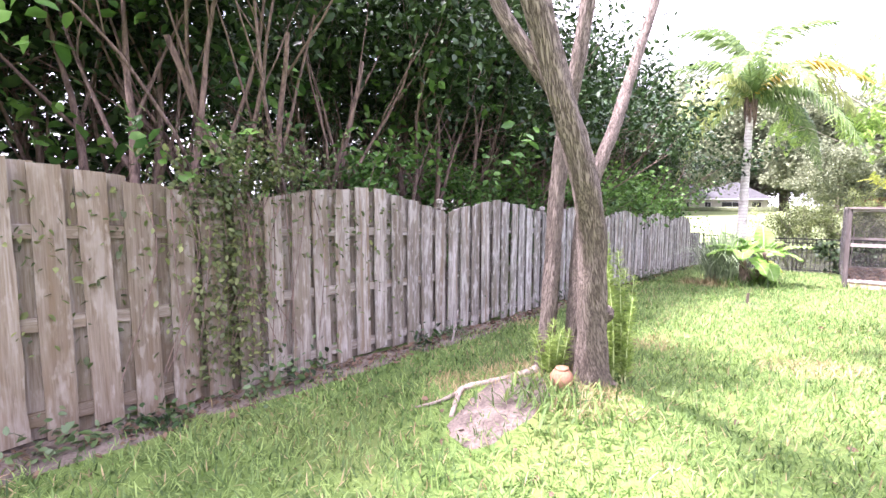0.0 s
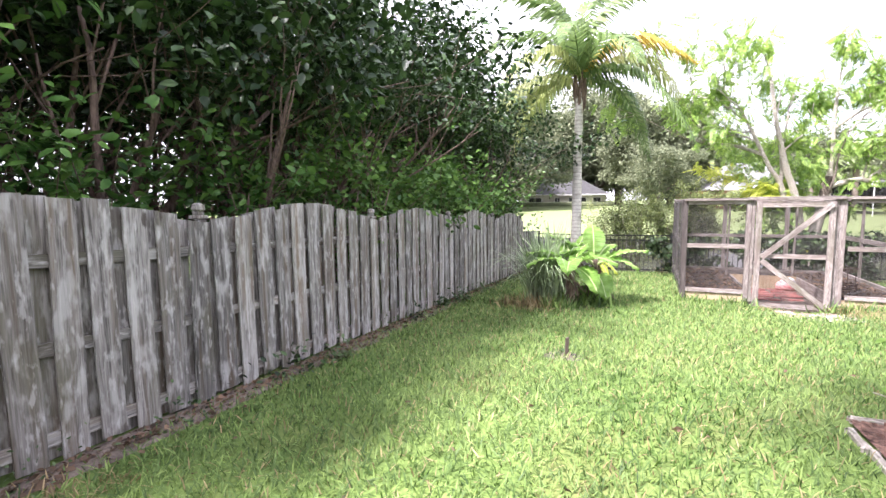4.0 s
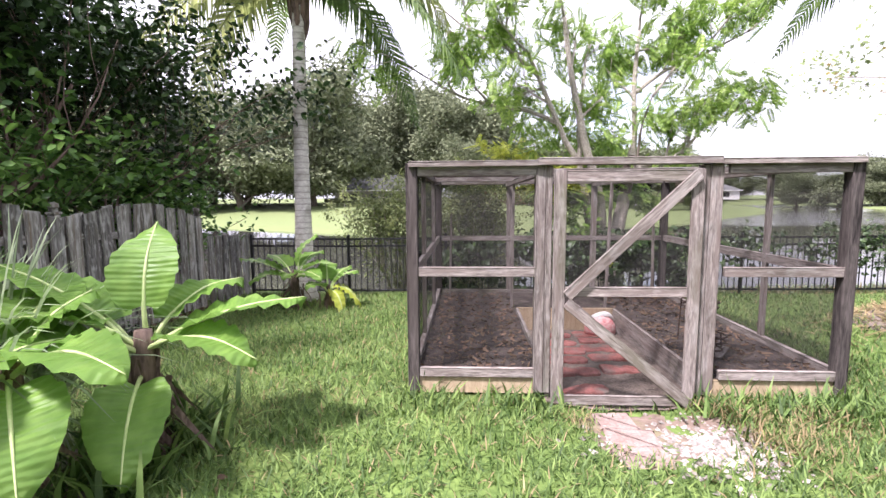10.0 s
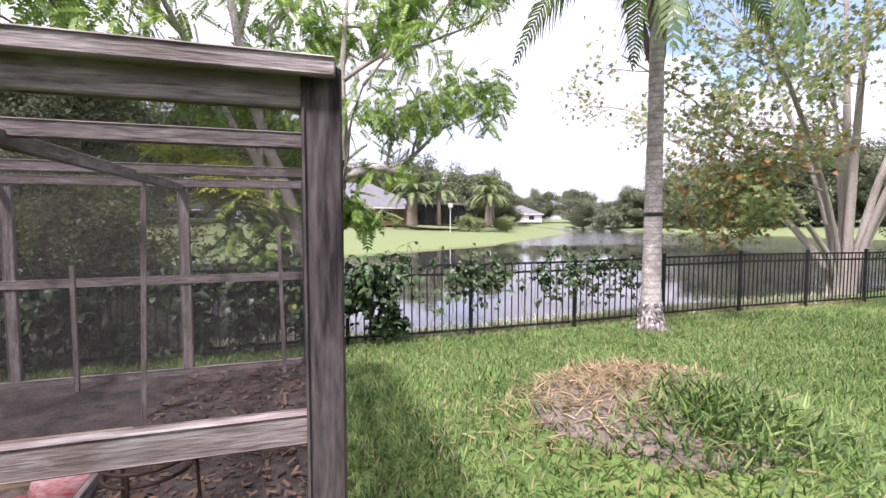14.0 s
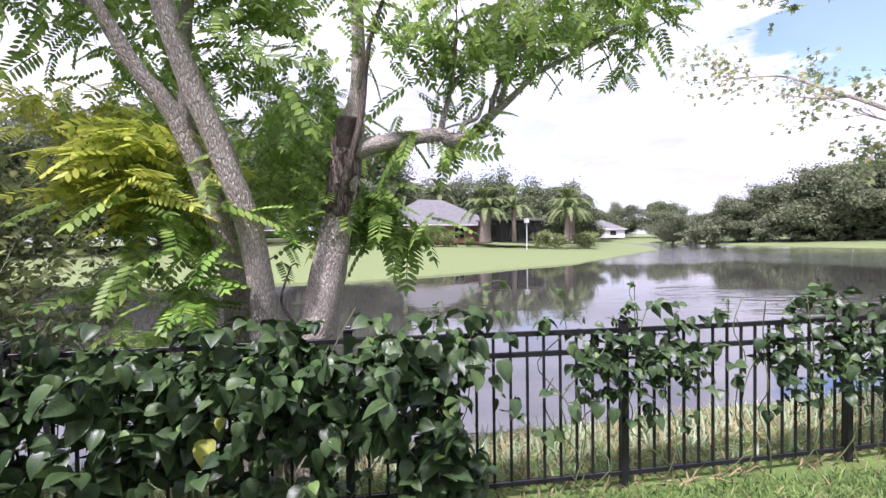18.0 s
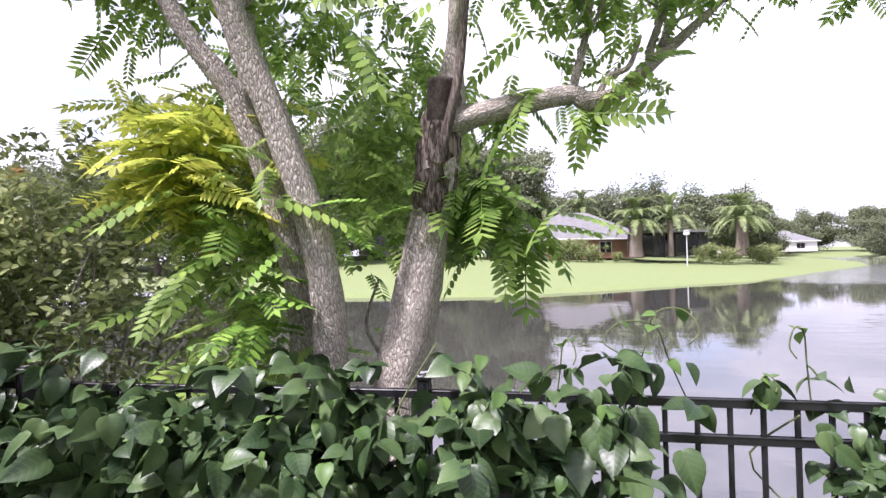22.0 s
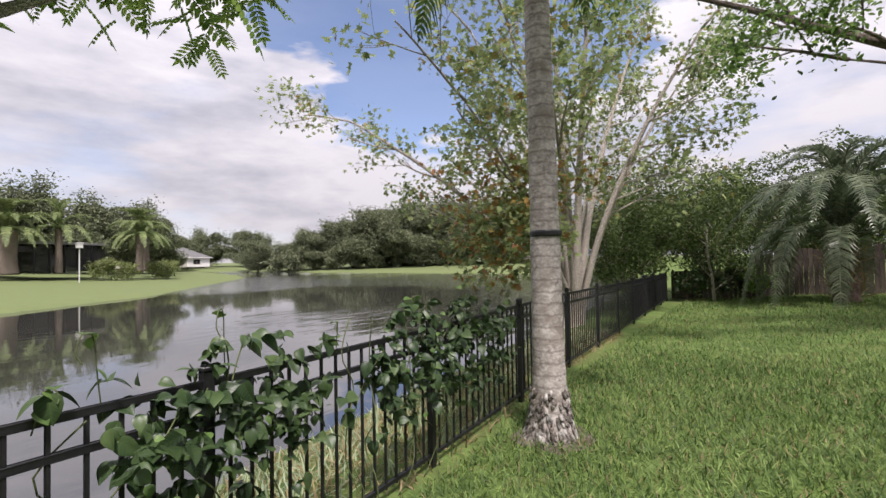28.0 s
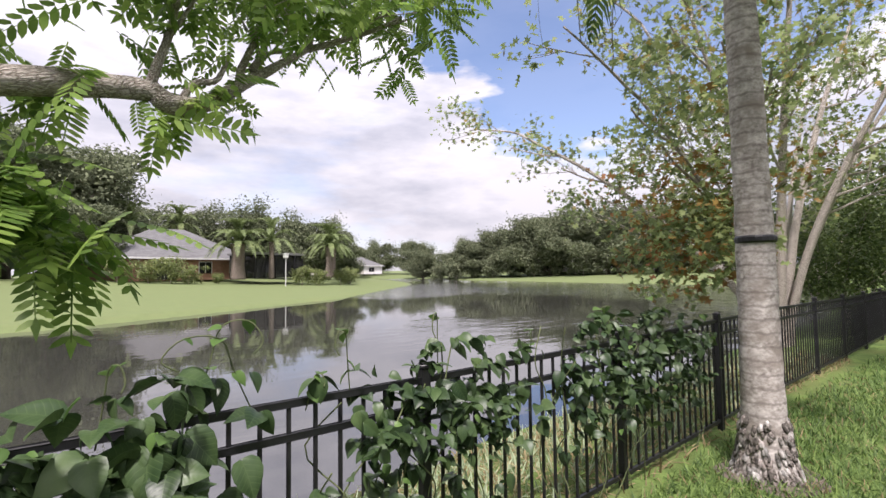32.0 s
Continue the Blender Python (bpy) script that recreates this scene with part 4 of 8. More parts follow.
# ---- board fence ----
def board_fence():
    """Shadowbox fence of arched panels along the side of the lawn, lower by the pond."""
    f = thing("board_fence", "weathered grey shadowbox wooden fence with arched panels", "fence", kind="structure")
    span, per, first, n = 2.67, 11, -3.63, 8
    cap = build_mesh("cap", *join(box_data(0.115, 0.115, 0.03, 0.006), box_data(0.07, 0.07, 0.04, 0.006, z=0.03),
                                  tube_data([(0, 0, 0.06), (0, 0, 0.08), (0, 0, 0.12), (0, 0, 0.135)], [0.03, 0.055, 0.05, 0.015], 10)), M_picket)
    post = box("post", M_picket, 0.09, 0.09, 1.78, 0.006)
    low = box("post", M_picket, 0.09, 0.09, 1.3, 0.006)
    rng = np.random.default_rng(3)
    cache = {}

    def slat(y, z, side, hgt, slope, key):
        if key not in cache:
            w = 0.168 + rng.normal(0, 0.005)
            wob = rng.normal(0, 0.004, 6)
            vs, fs, rows = [], [], 7
            for i in range(rows + 1):
                f2 = i / rows
                a, b = -w / 2 + rng.normal(0, 0.0025), w / 2 + rng.normal(0, 0.0025)
                bow = 0.006 * math.sin(f2 * 3.1) * wob[0] / 0.004
                for px_, py_ in ((-0.0095, a), (0.0095, a), (0.0095, b), (-0.0095, b)):
                    rag = slope * py_ / w if i == rows else rng.normal(0, 0.012) if i == 0 else 0
                    vs.append((px_ + bow, py_, hgt * f2 + rag))
            for i in range(rows):
                for q in range(4):
                    fs.append((i * 4 + q, i * 4 + (q + 1) % 4, i * 4 + 4 + (q + 1) % 4, i * 4 + 4 + q))
            fs += [(3, 2, 1, 0), tuple(range(rows * 4, rows * 4 + 4))]
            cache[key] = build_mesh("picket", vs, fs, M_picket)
        part("picket", cache[key], f, pose(FENCE_X + side * 0.0295, y, z + 0.03 + rng.normal(0, 0.012), rng.normal(0, 0.6), rng.normal(0, 0.25), rng.normal(0, 1.4)))

    for i in range(n + 1):
        y = first + i * span
        z = gz(FENCE_X, y)
        p = part("post", post, f, (FENCE_X - 0.085, y, z - 0.22))
        part("cap", cap, p, (0, 0, 1.78))
        if i == n:
            break
        slat(y, z, -1, 1.5, 0.0, ("post", -1, i % 3))
        z2 = gz(FENCE_X, y + span)
        for h in (0.16, 0.74, 1.30):
            part("rail", beam("rail", M_picket, (FENCE_X, y + 0.045, z + h), (FENCE_X, y + span - 0.045, z2 + h), 0.038, 0.088), f)
        for k in range(per):
            for side in (1, -1):
                s = (k + (0.5 if side > 0 else 1.0)) / per
                if s < 0.99:
                    arch = 1.50 + 0.19 * math.sin(math.pi * s) ** 1.3
                    slat(y + s * span, z + (z2 - z) * s, side, arch, 0.16 * math.pi * math.cos(math.pi * s) / span * 0.14, (k, side, int(rng.integers(0, 3))))
    y, z = first + n * span, gz(FENCE_X, first + n * span)
    part("post", low, f, (FENCE_X, 19.2, gz(FENCE_X, 19.2) - 0.1))
    z2 = gz(FENCE_X, 19.2)
    for h in (0.16, 0.95):
        part("rail", beam("rail", M_picket, (FENCE_X, y + 0.045, z + h), (FENCE_X, 19.15, z2 + h), 0.038, 0.088), f)
    for k in range(6):
        for side in (1, -1):
            yy = y + 0.16 + k * 0.243 + (0.12 if side < 0 else 0)
            slat(yy, gz(FENCE_X, yy), side, 1.18, 0.0, ("low", side, k % 2))


board_fence()

# ---- wire coop ----
COOP = (0.415, 13.80, 3.68, 17.06)      # x0, y0, x1, y1
GATE = (1.43, 2.64)                   # middles of the gate posts
COOP_Z = -0.37


def coop():
    x0, y0, x1, y1 = COOP
    z0, top = COOP_Z, 1.40
    c = thing("wire_coop", "weathered timber garden cage covered in fine dark screen", "coop")

    def bar(a, b, w=0.038, h=0.088, name="rail", par=None):
        return part(name, beam(name, M_coopwood, a, b, w, h), par or c)

    def post(x, y, w=0.09, d=0.09, a=z0, b=top):
        return part("post", box("post", M_coopwood, w, d, b - a, 0.006), c, (x, y, a))

    for x, y in ((x0, y0), (x1, y0), (x0, y1), (x1, y1)):
        part("post", box("post", M_coopdark, 0.09, 0.09, top + 0.03 - z0, 0.006), c, (x, y, z0))
    for x, w in ((GATE[0] - 0.035, 0.075), (GATE[0] + 0.03, 0.05), (GATE[1] + 0.045, 0.09), (GATE[1] - 0.03, 0.055)):
        post(x, y0, w, 0.09)
    for x in (1.46, 2.68):
        post(x, y1, 0.085, 0.04)
    for y in (14.74, 16.02):
        post(x0, y, 0.04, 0.06)
        post(x1, y, 0.04, 0.06)
    soil = z0 + 0.13
    for a, b in ((x0, GATE[0] - 0.07), (GATE[1] + 0.09, x1)):
        for h in (z0 + 0.16, z0 + 0.965, top - 0.03):
            bar((a + 0.045, y0 - 0.02, h), (b, y0 - 0.02, h), 0.038, 0.075)
        part("sill_board", beam("sill_board", M_cut, (a, y0 - 0.005, z0 + 0.05), (b, y0 - 0.005, z0 + 0.05), 0.03, 0.13), c, label="pale new base board")
    bar((x0 - 0.02, y0 - 0.03, top + 0.02), (GATE[0], y0 - 0.03, top + 0.02), 0.09, 0.045)
    bar((GATE[0] - 0.06, y0 - 0.035, top + 0.03), (GATE[1] + 0.06, y0 - 0.035, top + 0.03), 0.10, 0.055, "lintel")
    bar((GATE[1] + 0.02, y0 - 0.03, top + 0.02), (x1 + 0.03, y0 - 0.03, top + 0.02), 0.09, 0.045)
    for x in (x0, x1):
        bar((x, y0, top), (x, y1, top), 0.06, 0.07)
        bar((x, y0, soil + 0.03), (x, y1, soil + 0.03), 0.05, 0.08)
    for x in (x0, x1):
        bar((x, y0 + 0.05, z0 + 0.95), (x, y1, z0 + 0.95), 0.04, 0.085, "side_rail")
    for h in (soil + 0.02, z0 + 0.95, top):
        bar((x0, y1, h), (x1, y1, h), 0.05, 0.07)
    for y in (14.63, 15.93):
        bar((x0, y, top), (x1, y, top), 0.04, 0.065, "roof_bar")
    for x in (x0 + 1.0, GATE[1] + 0.02):
        bar((x, y0, top - 0.04), (x, y1, top - 0.04), 0.04, 0.06, "roof_bar")
    # loose garden stakes inside
    for x, y, lx, ly, hh in ((1.41, 16.12, 0.01, 0.0, 1.62), (2.60, 16.13, 0.03, 0.01, 1.62), (0.59, 16.75, 0.02, 0.0, 1.2), (3.47, 16.85, -0.02, 0.0, 1.25), (1.95, 16.84, 0.0, 0.01, 0.98)):
        solid("garden_stake", beam("garden_stake", M_coopwood, (x, y, soil - 0.05), (x + lx * hh, y + ly * hh, soil + hh), 0.035, 0.03, 0.003),
              "thin weathered wooden stake standing in the soil", "stake", group="stakes in the cage")
    # gate
    gx0, gx1, gy = GATE[0] + 0.06, GATE[1] - 0.06, y0 - 0.07
    gb, gt = z0 - 0.085, top - 0.03
    gate = part("gate", beam("gate", M_coopwood, (gx0 + 0.045, gy, gb), (gx0 + 0.045, gy, gt), 0.035, 0.09), c)
    for a, b, w, nm in (((gx1 - 0.045, gy, gb), (gx1 - 0.045, gy, gt), 0.09, "gate_stile"), ((gx0 + 0.09, gy, gb + 0.05), (gx1 - 0.09, gy, gb + 0.05), 0.075, "gate_rail"),
                        ((gx0 + 0.09, gy, z0 + 0.82), (gx1 - 0.09, gy, z0 + 0.82), 0.075, "gate_rail"), ((gx0 + 0.09, gy, gt - 0.05), (gx1 - 0.09, gy, gt - 0.05), 0.085, "gate_rail"),
                        ((gx0 + 0.10, gy - 0.03, z0 + 0.79), (gx1 - 0.05, gy - 0.03, gt - 0.04), 0.085, "gate_brace"), ((gx0 + 0.10, gy - 0.03, z0 + 0.74), (gx1 - 0.05, gy - 0.03, gb + 0.04), 0.085, "gate_brace")):
        part(nm, beam(nm, M_coopwood, a, b, 0.028, w), gate)
    for h in (z0 + 0.55, z0 + 1.42):
        part("hinge", build_mesh("hinge", *join(box_data(0.075, 0.004, 0.09, 0.001, gx1 + 0.01, gy - 0.02, h), tube_data([(gx1 + 0.012, gy - 0.026, h), (gx1 + 0.012, gy - 0.026, h + 0.09)], [0.006, 0.006], 8)), M_rust), gate, label="rusted butt hinge")
    lz = z0 + 1.40
    part("latch", build_mesh("latch", *join(box_data(0.05, 0.03, 0.055, 0.004, gx0 - 0.03, gy - 0.05, lz - 0.03), box_data(0.02, 0.028, 0.02, 0.003, gx0 - 0.045, gy - 0.05, lz + 0.025), beam_data((gx0 - 0.07, gy - 0.066, lz), (gx0 + 0.075, gy - 0.066, lz - 0.012), 0.02, 0.024),
                                            tube_data([(gx0 + 0.055, gy - 0.06, lz - 0.012), (gx0 + 0.055, gy - 0.10, lz - 0.008)], [0.014, 0.018], 8)), M_black), gate, label="black gate latch")
    part("bracket", build_mesh("bracket", *box_data(0.05, 0.004, 0.04, 0.001, gx0 + 0.10, gy - 0.048, z0 + 0.77), M_gravel), gate, label="small pale metal plate")

    def screen(pts):
        part("screen", build_mesh("screen", pts, [(0, 1, 2, 3)], M_screen), c)

    e = 0.02
    s0, s1 = z0 + 0.06, top
    screen([(x0, y0 + e, s0), (GATE[0], y0 + e, s0), (GATE[0], y0 + e, s1), (x0, y0 + e, s1)])
    screen([(GATE[1], y0 + e, s0), (x1, y0 + e, s0), (x1, y0 + e, s1), (GATE[1], y0 + e, s1)])
    screen([(gx0, gy + e, gb), (gx1, gy + e, gb), (gx1, gy + e, gt), (gx0, gy + e, gt)])
    screen([(x0, y1 + e, s0), (x1, y1 + e, s0), (x1, y1 + e, s1), (x0, y1 + e, s1)])
    for x, sg in ((x0 - 0.035, -1), (x1 + 0.035, 1)):
        nu, nv = 12, 6
        vs = [(x + sg * 0.025 * math.sin(math.pi * v / nv) * (0.5 + 0.5 * math.sin(u * 1.7)), y0 - 0.04 + (y1 - y0 + 0.08) * u / nu, s0 - 0.05 + (s1 + 0.06 - s0) * v / nv) for v in range(nv + 1) for u in range(nu + 1)]
        fs = [(v * (nu + 1) + u, v * (nu + 1) + u + 1, (v + 1) * (nu + 1) + u + 1, (v + 1) * (nu + 1) + u) for v in range(nv) for u in range(nu)]
        part("screen", build_mesh("screen", vs, fs, M_shade if sg < 0 else M_screen, True), c)
    screen([(x0, y0, top + 0.05), (x1, y0, top + 0.05), (x1, y1, top + 0.05), (x0, y1, top + 0.05)])

    # soil beds beside the sunken path
    px0, px1, pyb = GATE[0] + 0.02, GATE[1] - 0.02, 15.85

    def bed(name, bx0, by0, bx1, by1, seed):
        nx, ny = max(3, int((bx1 - bx0) / 0.07)), max(3, int((by1 - by0) / 0.07))
        vs, fs = [], []
        for j in range(ny + 1):
            for i in range(nx + 1):
                x, y = bx0 + (bx1 - bx0) * i / nx, by0 + (by1 - by0) * j / ny
                vs.append((x, y, soil + 0.025 * noise.noise((x * 3, y * 3, seed)) + 0.02 * noise.noise((x * 11, y * 11, seed))))
        for j in range(ny):
            for i in range(nx):
                a = j * (nx + 1) + i
                fs.append((a, a + 1, a + nx + 2, a + nx + 1))
        solid(name, build_mesh(name, vs, fs, M_soil_dark, True), "dark crumbly soil bed inside the garden cage", "soil bed", group="beds in the cage")

    bed("soil_bed", x0, y0, px0, y1, 1)
    bed("soil_bed", px1, y0, x1, y1, 2)
    bed("soil_bed", px0, pyb, px1, y1, 3)
    for a, b, m, lab in (((px0, y0 + 0.05, z0 + 0.02), (px0, pyb, z0 + 0.02), M_coopwood, "weathered board edging a soil bed"), ((px1, y0 + 0.05, z0 + 0.02), (px1, pyb, z0 + 0.02), M_coopwood, "weathered board edging a soil bed"),
                         ((px0, pyb, z0 + 0.02), (px1, pyb, z0 + 0.02), M_cut, "pale new board across the end of the path")):
        solid("bed_board", beam("bed_board", m, a, b, 0.035, 0.34), lab, "board", group="bed boards")
    pv = [(px0 + (px1 - px0) * i / 14, y0 - 0.1 + (pyb - y0 + 0.1) * j / 24, gz(px0 + (px1 - px0) * i / 14, y0 - 0.1 + (pyb - y0 + 0.1) * j / 24) + 0.022 + 0.012 * noise.noise((i * 0.5, j * 0.5, 4))) for j in range(25) for i in range(15)]
    solid("path_soil", build_mesh("path_soil", pv, [(j * 15 + i, j * 15 + i + 1, j * 15 + i + 16, j * 15 + i + 15) for j in range(24) for i in range(14)], M_dirt, True), "bare grey soil of the sunken path", "soil path", kind="structure")
    rng = np.random.default_rng(5)

    def paver():
        """A red concrete paver with a wavy edge and a groove across."""
        ds = []
        for sx in (-1, 1):
            n, vs, fs = 10, [], []
            for z, s in ((0, 1.0), (0.045, 1.0), (0.052, 0.93)):
                for k in range(n):
                    a = 2 * math.pi * k / n
                    rx, ry = 0.113 * s, 0.098 * s
                    w = 1 + 0.08 * math.cos(3 * a)
                    cx, cy = math.copysign(abs(math.cos(a)) ** 0.5, math.cos(a)), math.copysign(abs(math.sin(a)) ** 0.5, math.sin(a))
                    vs.append((sx * 0.100 + cx * rx * w, cy * ry * w, z))
            for r in range(2):
                for k in range(n):
                    fs.append((r * n + k, r * n + (k + 1) % n, (r + 1) * n + (k + 1) % n, (r + 1) * n + k))
            fs.append(tuple(range(2 * n, 3 * n)))
            ds.append((vs, fs))
        return build_mesh("paver", *join(*ds), M_brick)

    me = paver()
    for j in range(6):
        for i in range(2):
            if (j, i) in ((0, 1),):
                continue
            solid("paver", me, "red wavy concrete paver set in the soil path", "paver", pose(1.82 + i * 0.44 + rng.normal(0, 0.02), 14.02 + j * 0.30 + i * 0.07 + rng.normal(0, 0.012), gz(2.0, 14.02 + j * 0.30) - 0.012, rng.normal(0, 2), rng.normal(0, 2), rng.normal(0, 4)), group="pavers in the cage")

    # shredded bark on the beds
    n = 2600
    cx = np.where(rng.uniform(0, 1, n) < 0.5, rng.uniform(x0 + 0.05, px0 - 0.03, n), rng.uniform(px1 + 0.03, x1 - 0.05, n))
    cy = rng.uniform(y0 + 0.05, y1 - 0.05, n)
    chip = (np.array([(-0.2, 0, 0), (0.2, 0, 0), (0.15, 1, 0.05), (-0.15, 1, 0.05)]), np.array([(0, 1, 2, 3)]))
    solid("bark_shreds", leaf_mesh("bark_shreds", chip, np.stack([cx, cy, np.full(n, soil + 0.018)], 1), rng.uniform(0.02, 0.06, n), M_litter, (-15, 25), rng), "brown shredded bark strewn on the soil beds", "mulch", kind="stuff")

    # sack of soil, wire plant stands, plank
    n, vs, fs = 16, [], []
    for j, (z, s) in enumerate(((0, 0.9), (0.02, 1.1), (0.07, 1.12), (0.12, 1.05), (0.17, 0.85), (0.20, 0.6), (0.215, 0.3))):
        for k in range(n):
            a = 2 * math.pi * k / n
            q2 = 1 + 0.06 * noise.noise((math.cos(a) * 2, math.sin(a) * 2, z * 9))
            vs.append((math.cos(a) * 0.17 * s * q2, math.sin(a) * 0.13 * s * q2, z + 0.012 * math.sin(a * 3) * (z > 0.2)))
        if j:
            fs += [((j - 1) * n + k, (j - 1) * n + (k + 1) % n, j * n + (k + 1) % n, j * n + k) for k in range(n)]
    fs.append(tuple(range(6 * n, 7 * n)))
    sack = thing("soil_sack", "red and white printed plastic sack of potting soil", "sack", (2.40, 15.62, gz(2.4, 15.6) + 0.02), 12)
    part("sack_body", build_mesh("sack_body", vs, fs, M_sack, True), sack)
    part("sack_flap", build_mesh("sack_flap", *limb_data([(-0.09, 0, 0.20, 0.035), (0.03, 0.01, 0.225, 0.045), (0.13, 0.03, 0.20, 0.035), (0.19, 0.05, 0.14, 0.015)], 8, 8), M_white, True), sack, label="white folded top of the sack")
    for x, y, r, h in ((3.05, 14.66, 0.16, 0.42), (3.0, 14.36, 0.13, 0.18)):
        st = thing("plant_stand", "rusty black wire ring plant stand on three legs", "plant stand", (x, y, soil), 20, group="wire plant stands")
        for hz_, rr in ((h, r), (h - 0.05, r * 0.96), (0.06, r * 0.8)):
            ring = [(math.cos(a) * rr, math.sin(a) * rr, hz_) for a in np.linspace(0, 2 * math.pi, 25)]
            part("ring", build_mesh("ring", *tube_data(ring, [0.008] * 25, 6), M_rust), st)
        for k in range(3):
            a = 2.1 * k
            part("leg", build_mesh("leg", *tube_data([(math.cos(a) * r, math.sin(a) * r, h), (math.cos(a) * r * 1.12, math.sin(a) * r * 1.12, 0)], [0.007, 0.007], 6), M_rust), st)
    solid("plank", beam("plank", M_coopwood, (2.98, 14.2, soil + 0.03), (3.16, 14.42, soil + 0.05), 0.09, 0.02), "short grey plank offcut lying on the soil", "plank")


coop()


# ---- gravel pad before the gate ----
def gravel_pad():
    rng = np.random.default_rng(11)
    pts = []
    for _ in range(620):
        x, y = rng.normal(2.42, 0.15), rng.normal(13.05, 0.2)
        pts.append((x, y, gz(x, y) + 0.008))
    for _ in range(150):
        x, y = rng.normal(2.05, 0.24), rng.normal(13.1, 0.24)
        pts.append((x, y, gz(x, y) + 0.008))
    pts = np.array(pts)
    stone = (np.array([(-.5, -.4, 0), (.5, -.45, 0), (.45, .5, 0), (-.4, .4, 0), (0.05, 0, 0.38)]), np.array([(0, 1, 4, 4), (1, 2, 4, 4), (2, 3, 4, 4), (3, 0, 4, 4)]))
    v, f = scatter(stone, pts, rng.uniform(0.012, 0.046, len(pts)), (-12, 12), rng, roll=10)
    solid("gravel", build_mesh("gravel", v, [tuple(dict.fromkeys(q)) for q in f.tolist()], M_gravel), "pale broken stone chippings before the cage gate", "gravel", kind="stuff")
    for x, y, a, sx in ((1.90, 12.88, 6, 0.34), (1.95, 13.24, -4, 0.36), (1.92, 13.52, 3, 0.30)):
        solid("stepping_slab", box("stepping_slab", M_slab, sx, 0.26, 0.05, 0.012), "worn pink concrete slab half sunk in gravel", "slab", pose(x, y, gz(x, y) - 0.022, 1, 0, a), group="slabs at the gate")


gravel_pad()


# ---- black fence by the pond ----
def pond_fence():
    f = thing("metal_fence", "black aluminium picket fence along the pond", "fence", kind="structure")
    span, per = 1.91, 16
    post = box("post", M_black, 0.054, 0.054, 1.20, 0.004)
    cap = build_mesh("cap", *join(box_data(0.066, 0.066, 0.018, 0.004), box_data(0.045, 0.045, 0.012, 0.005, z=0.018)), M_black)
    # upward faces of the cap take a paler grey
    cap.materials.append(M_capgrey)
    for poly in cap.polygons:
        if poly.normal.z > 0.9:
            poly.material_index = 1
    picket = box("picket", M_black, 0.017, 0.017, 1.05, 0.002)
    for i in range(-4, 12):
        xa, xb = 4.24 + span * i, 4.24 + span * (i + 1)
        ya, yb = lake_y(xa), lake_y(xb)
        za, zb = gz(xa, ya), gz(xb, yb)
        p = part("post", post, f, (xa, ya, za - 0.02))
        part("cap", cap, p, (0, 0, 1.20))
        if i == 11:
            break
        for h in (0.10, 0.98, 1.12):
            part("rail", beam("rail", M_black, (xa, ya, za + h), (xb, yb, zb + h), 0.028, 0.034, 0.003), f)
        for k in range(1, per):
            s = k / per
            part("picket", picket, f, (xa + (xb - xa) * s, ya + (yb - ya) * s, za + (zb - za) * s + 0.07))


pond_fence()


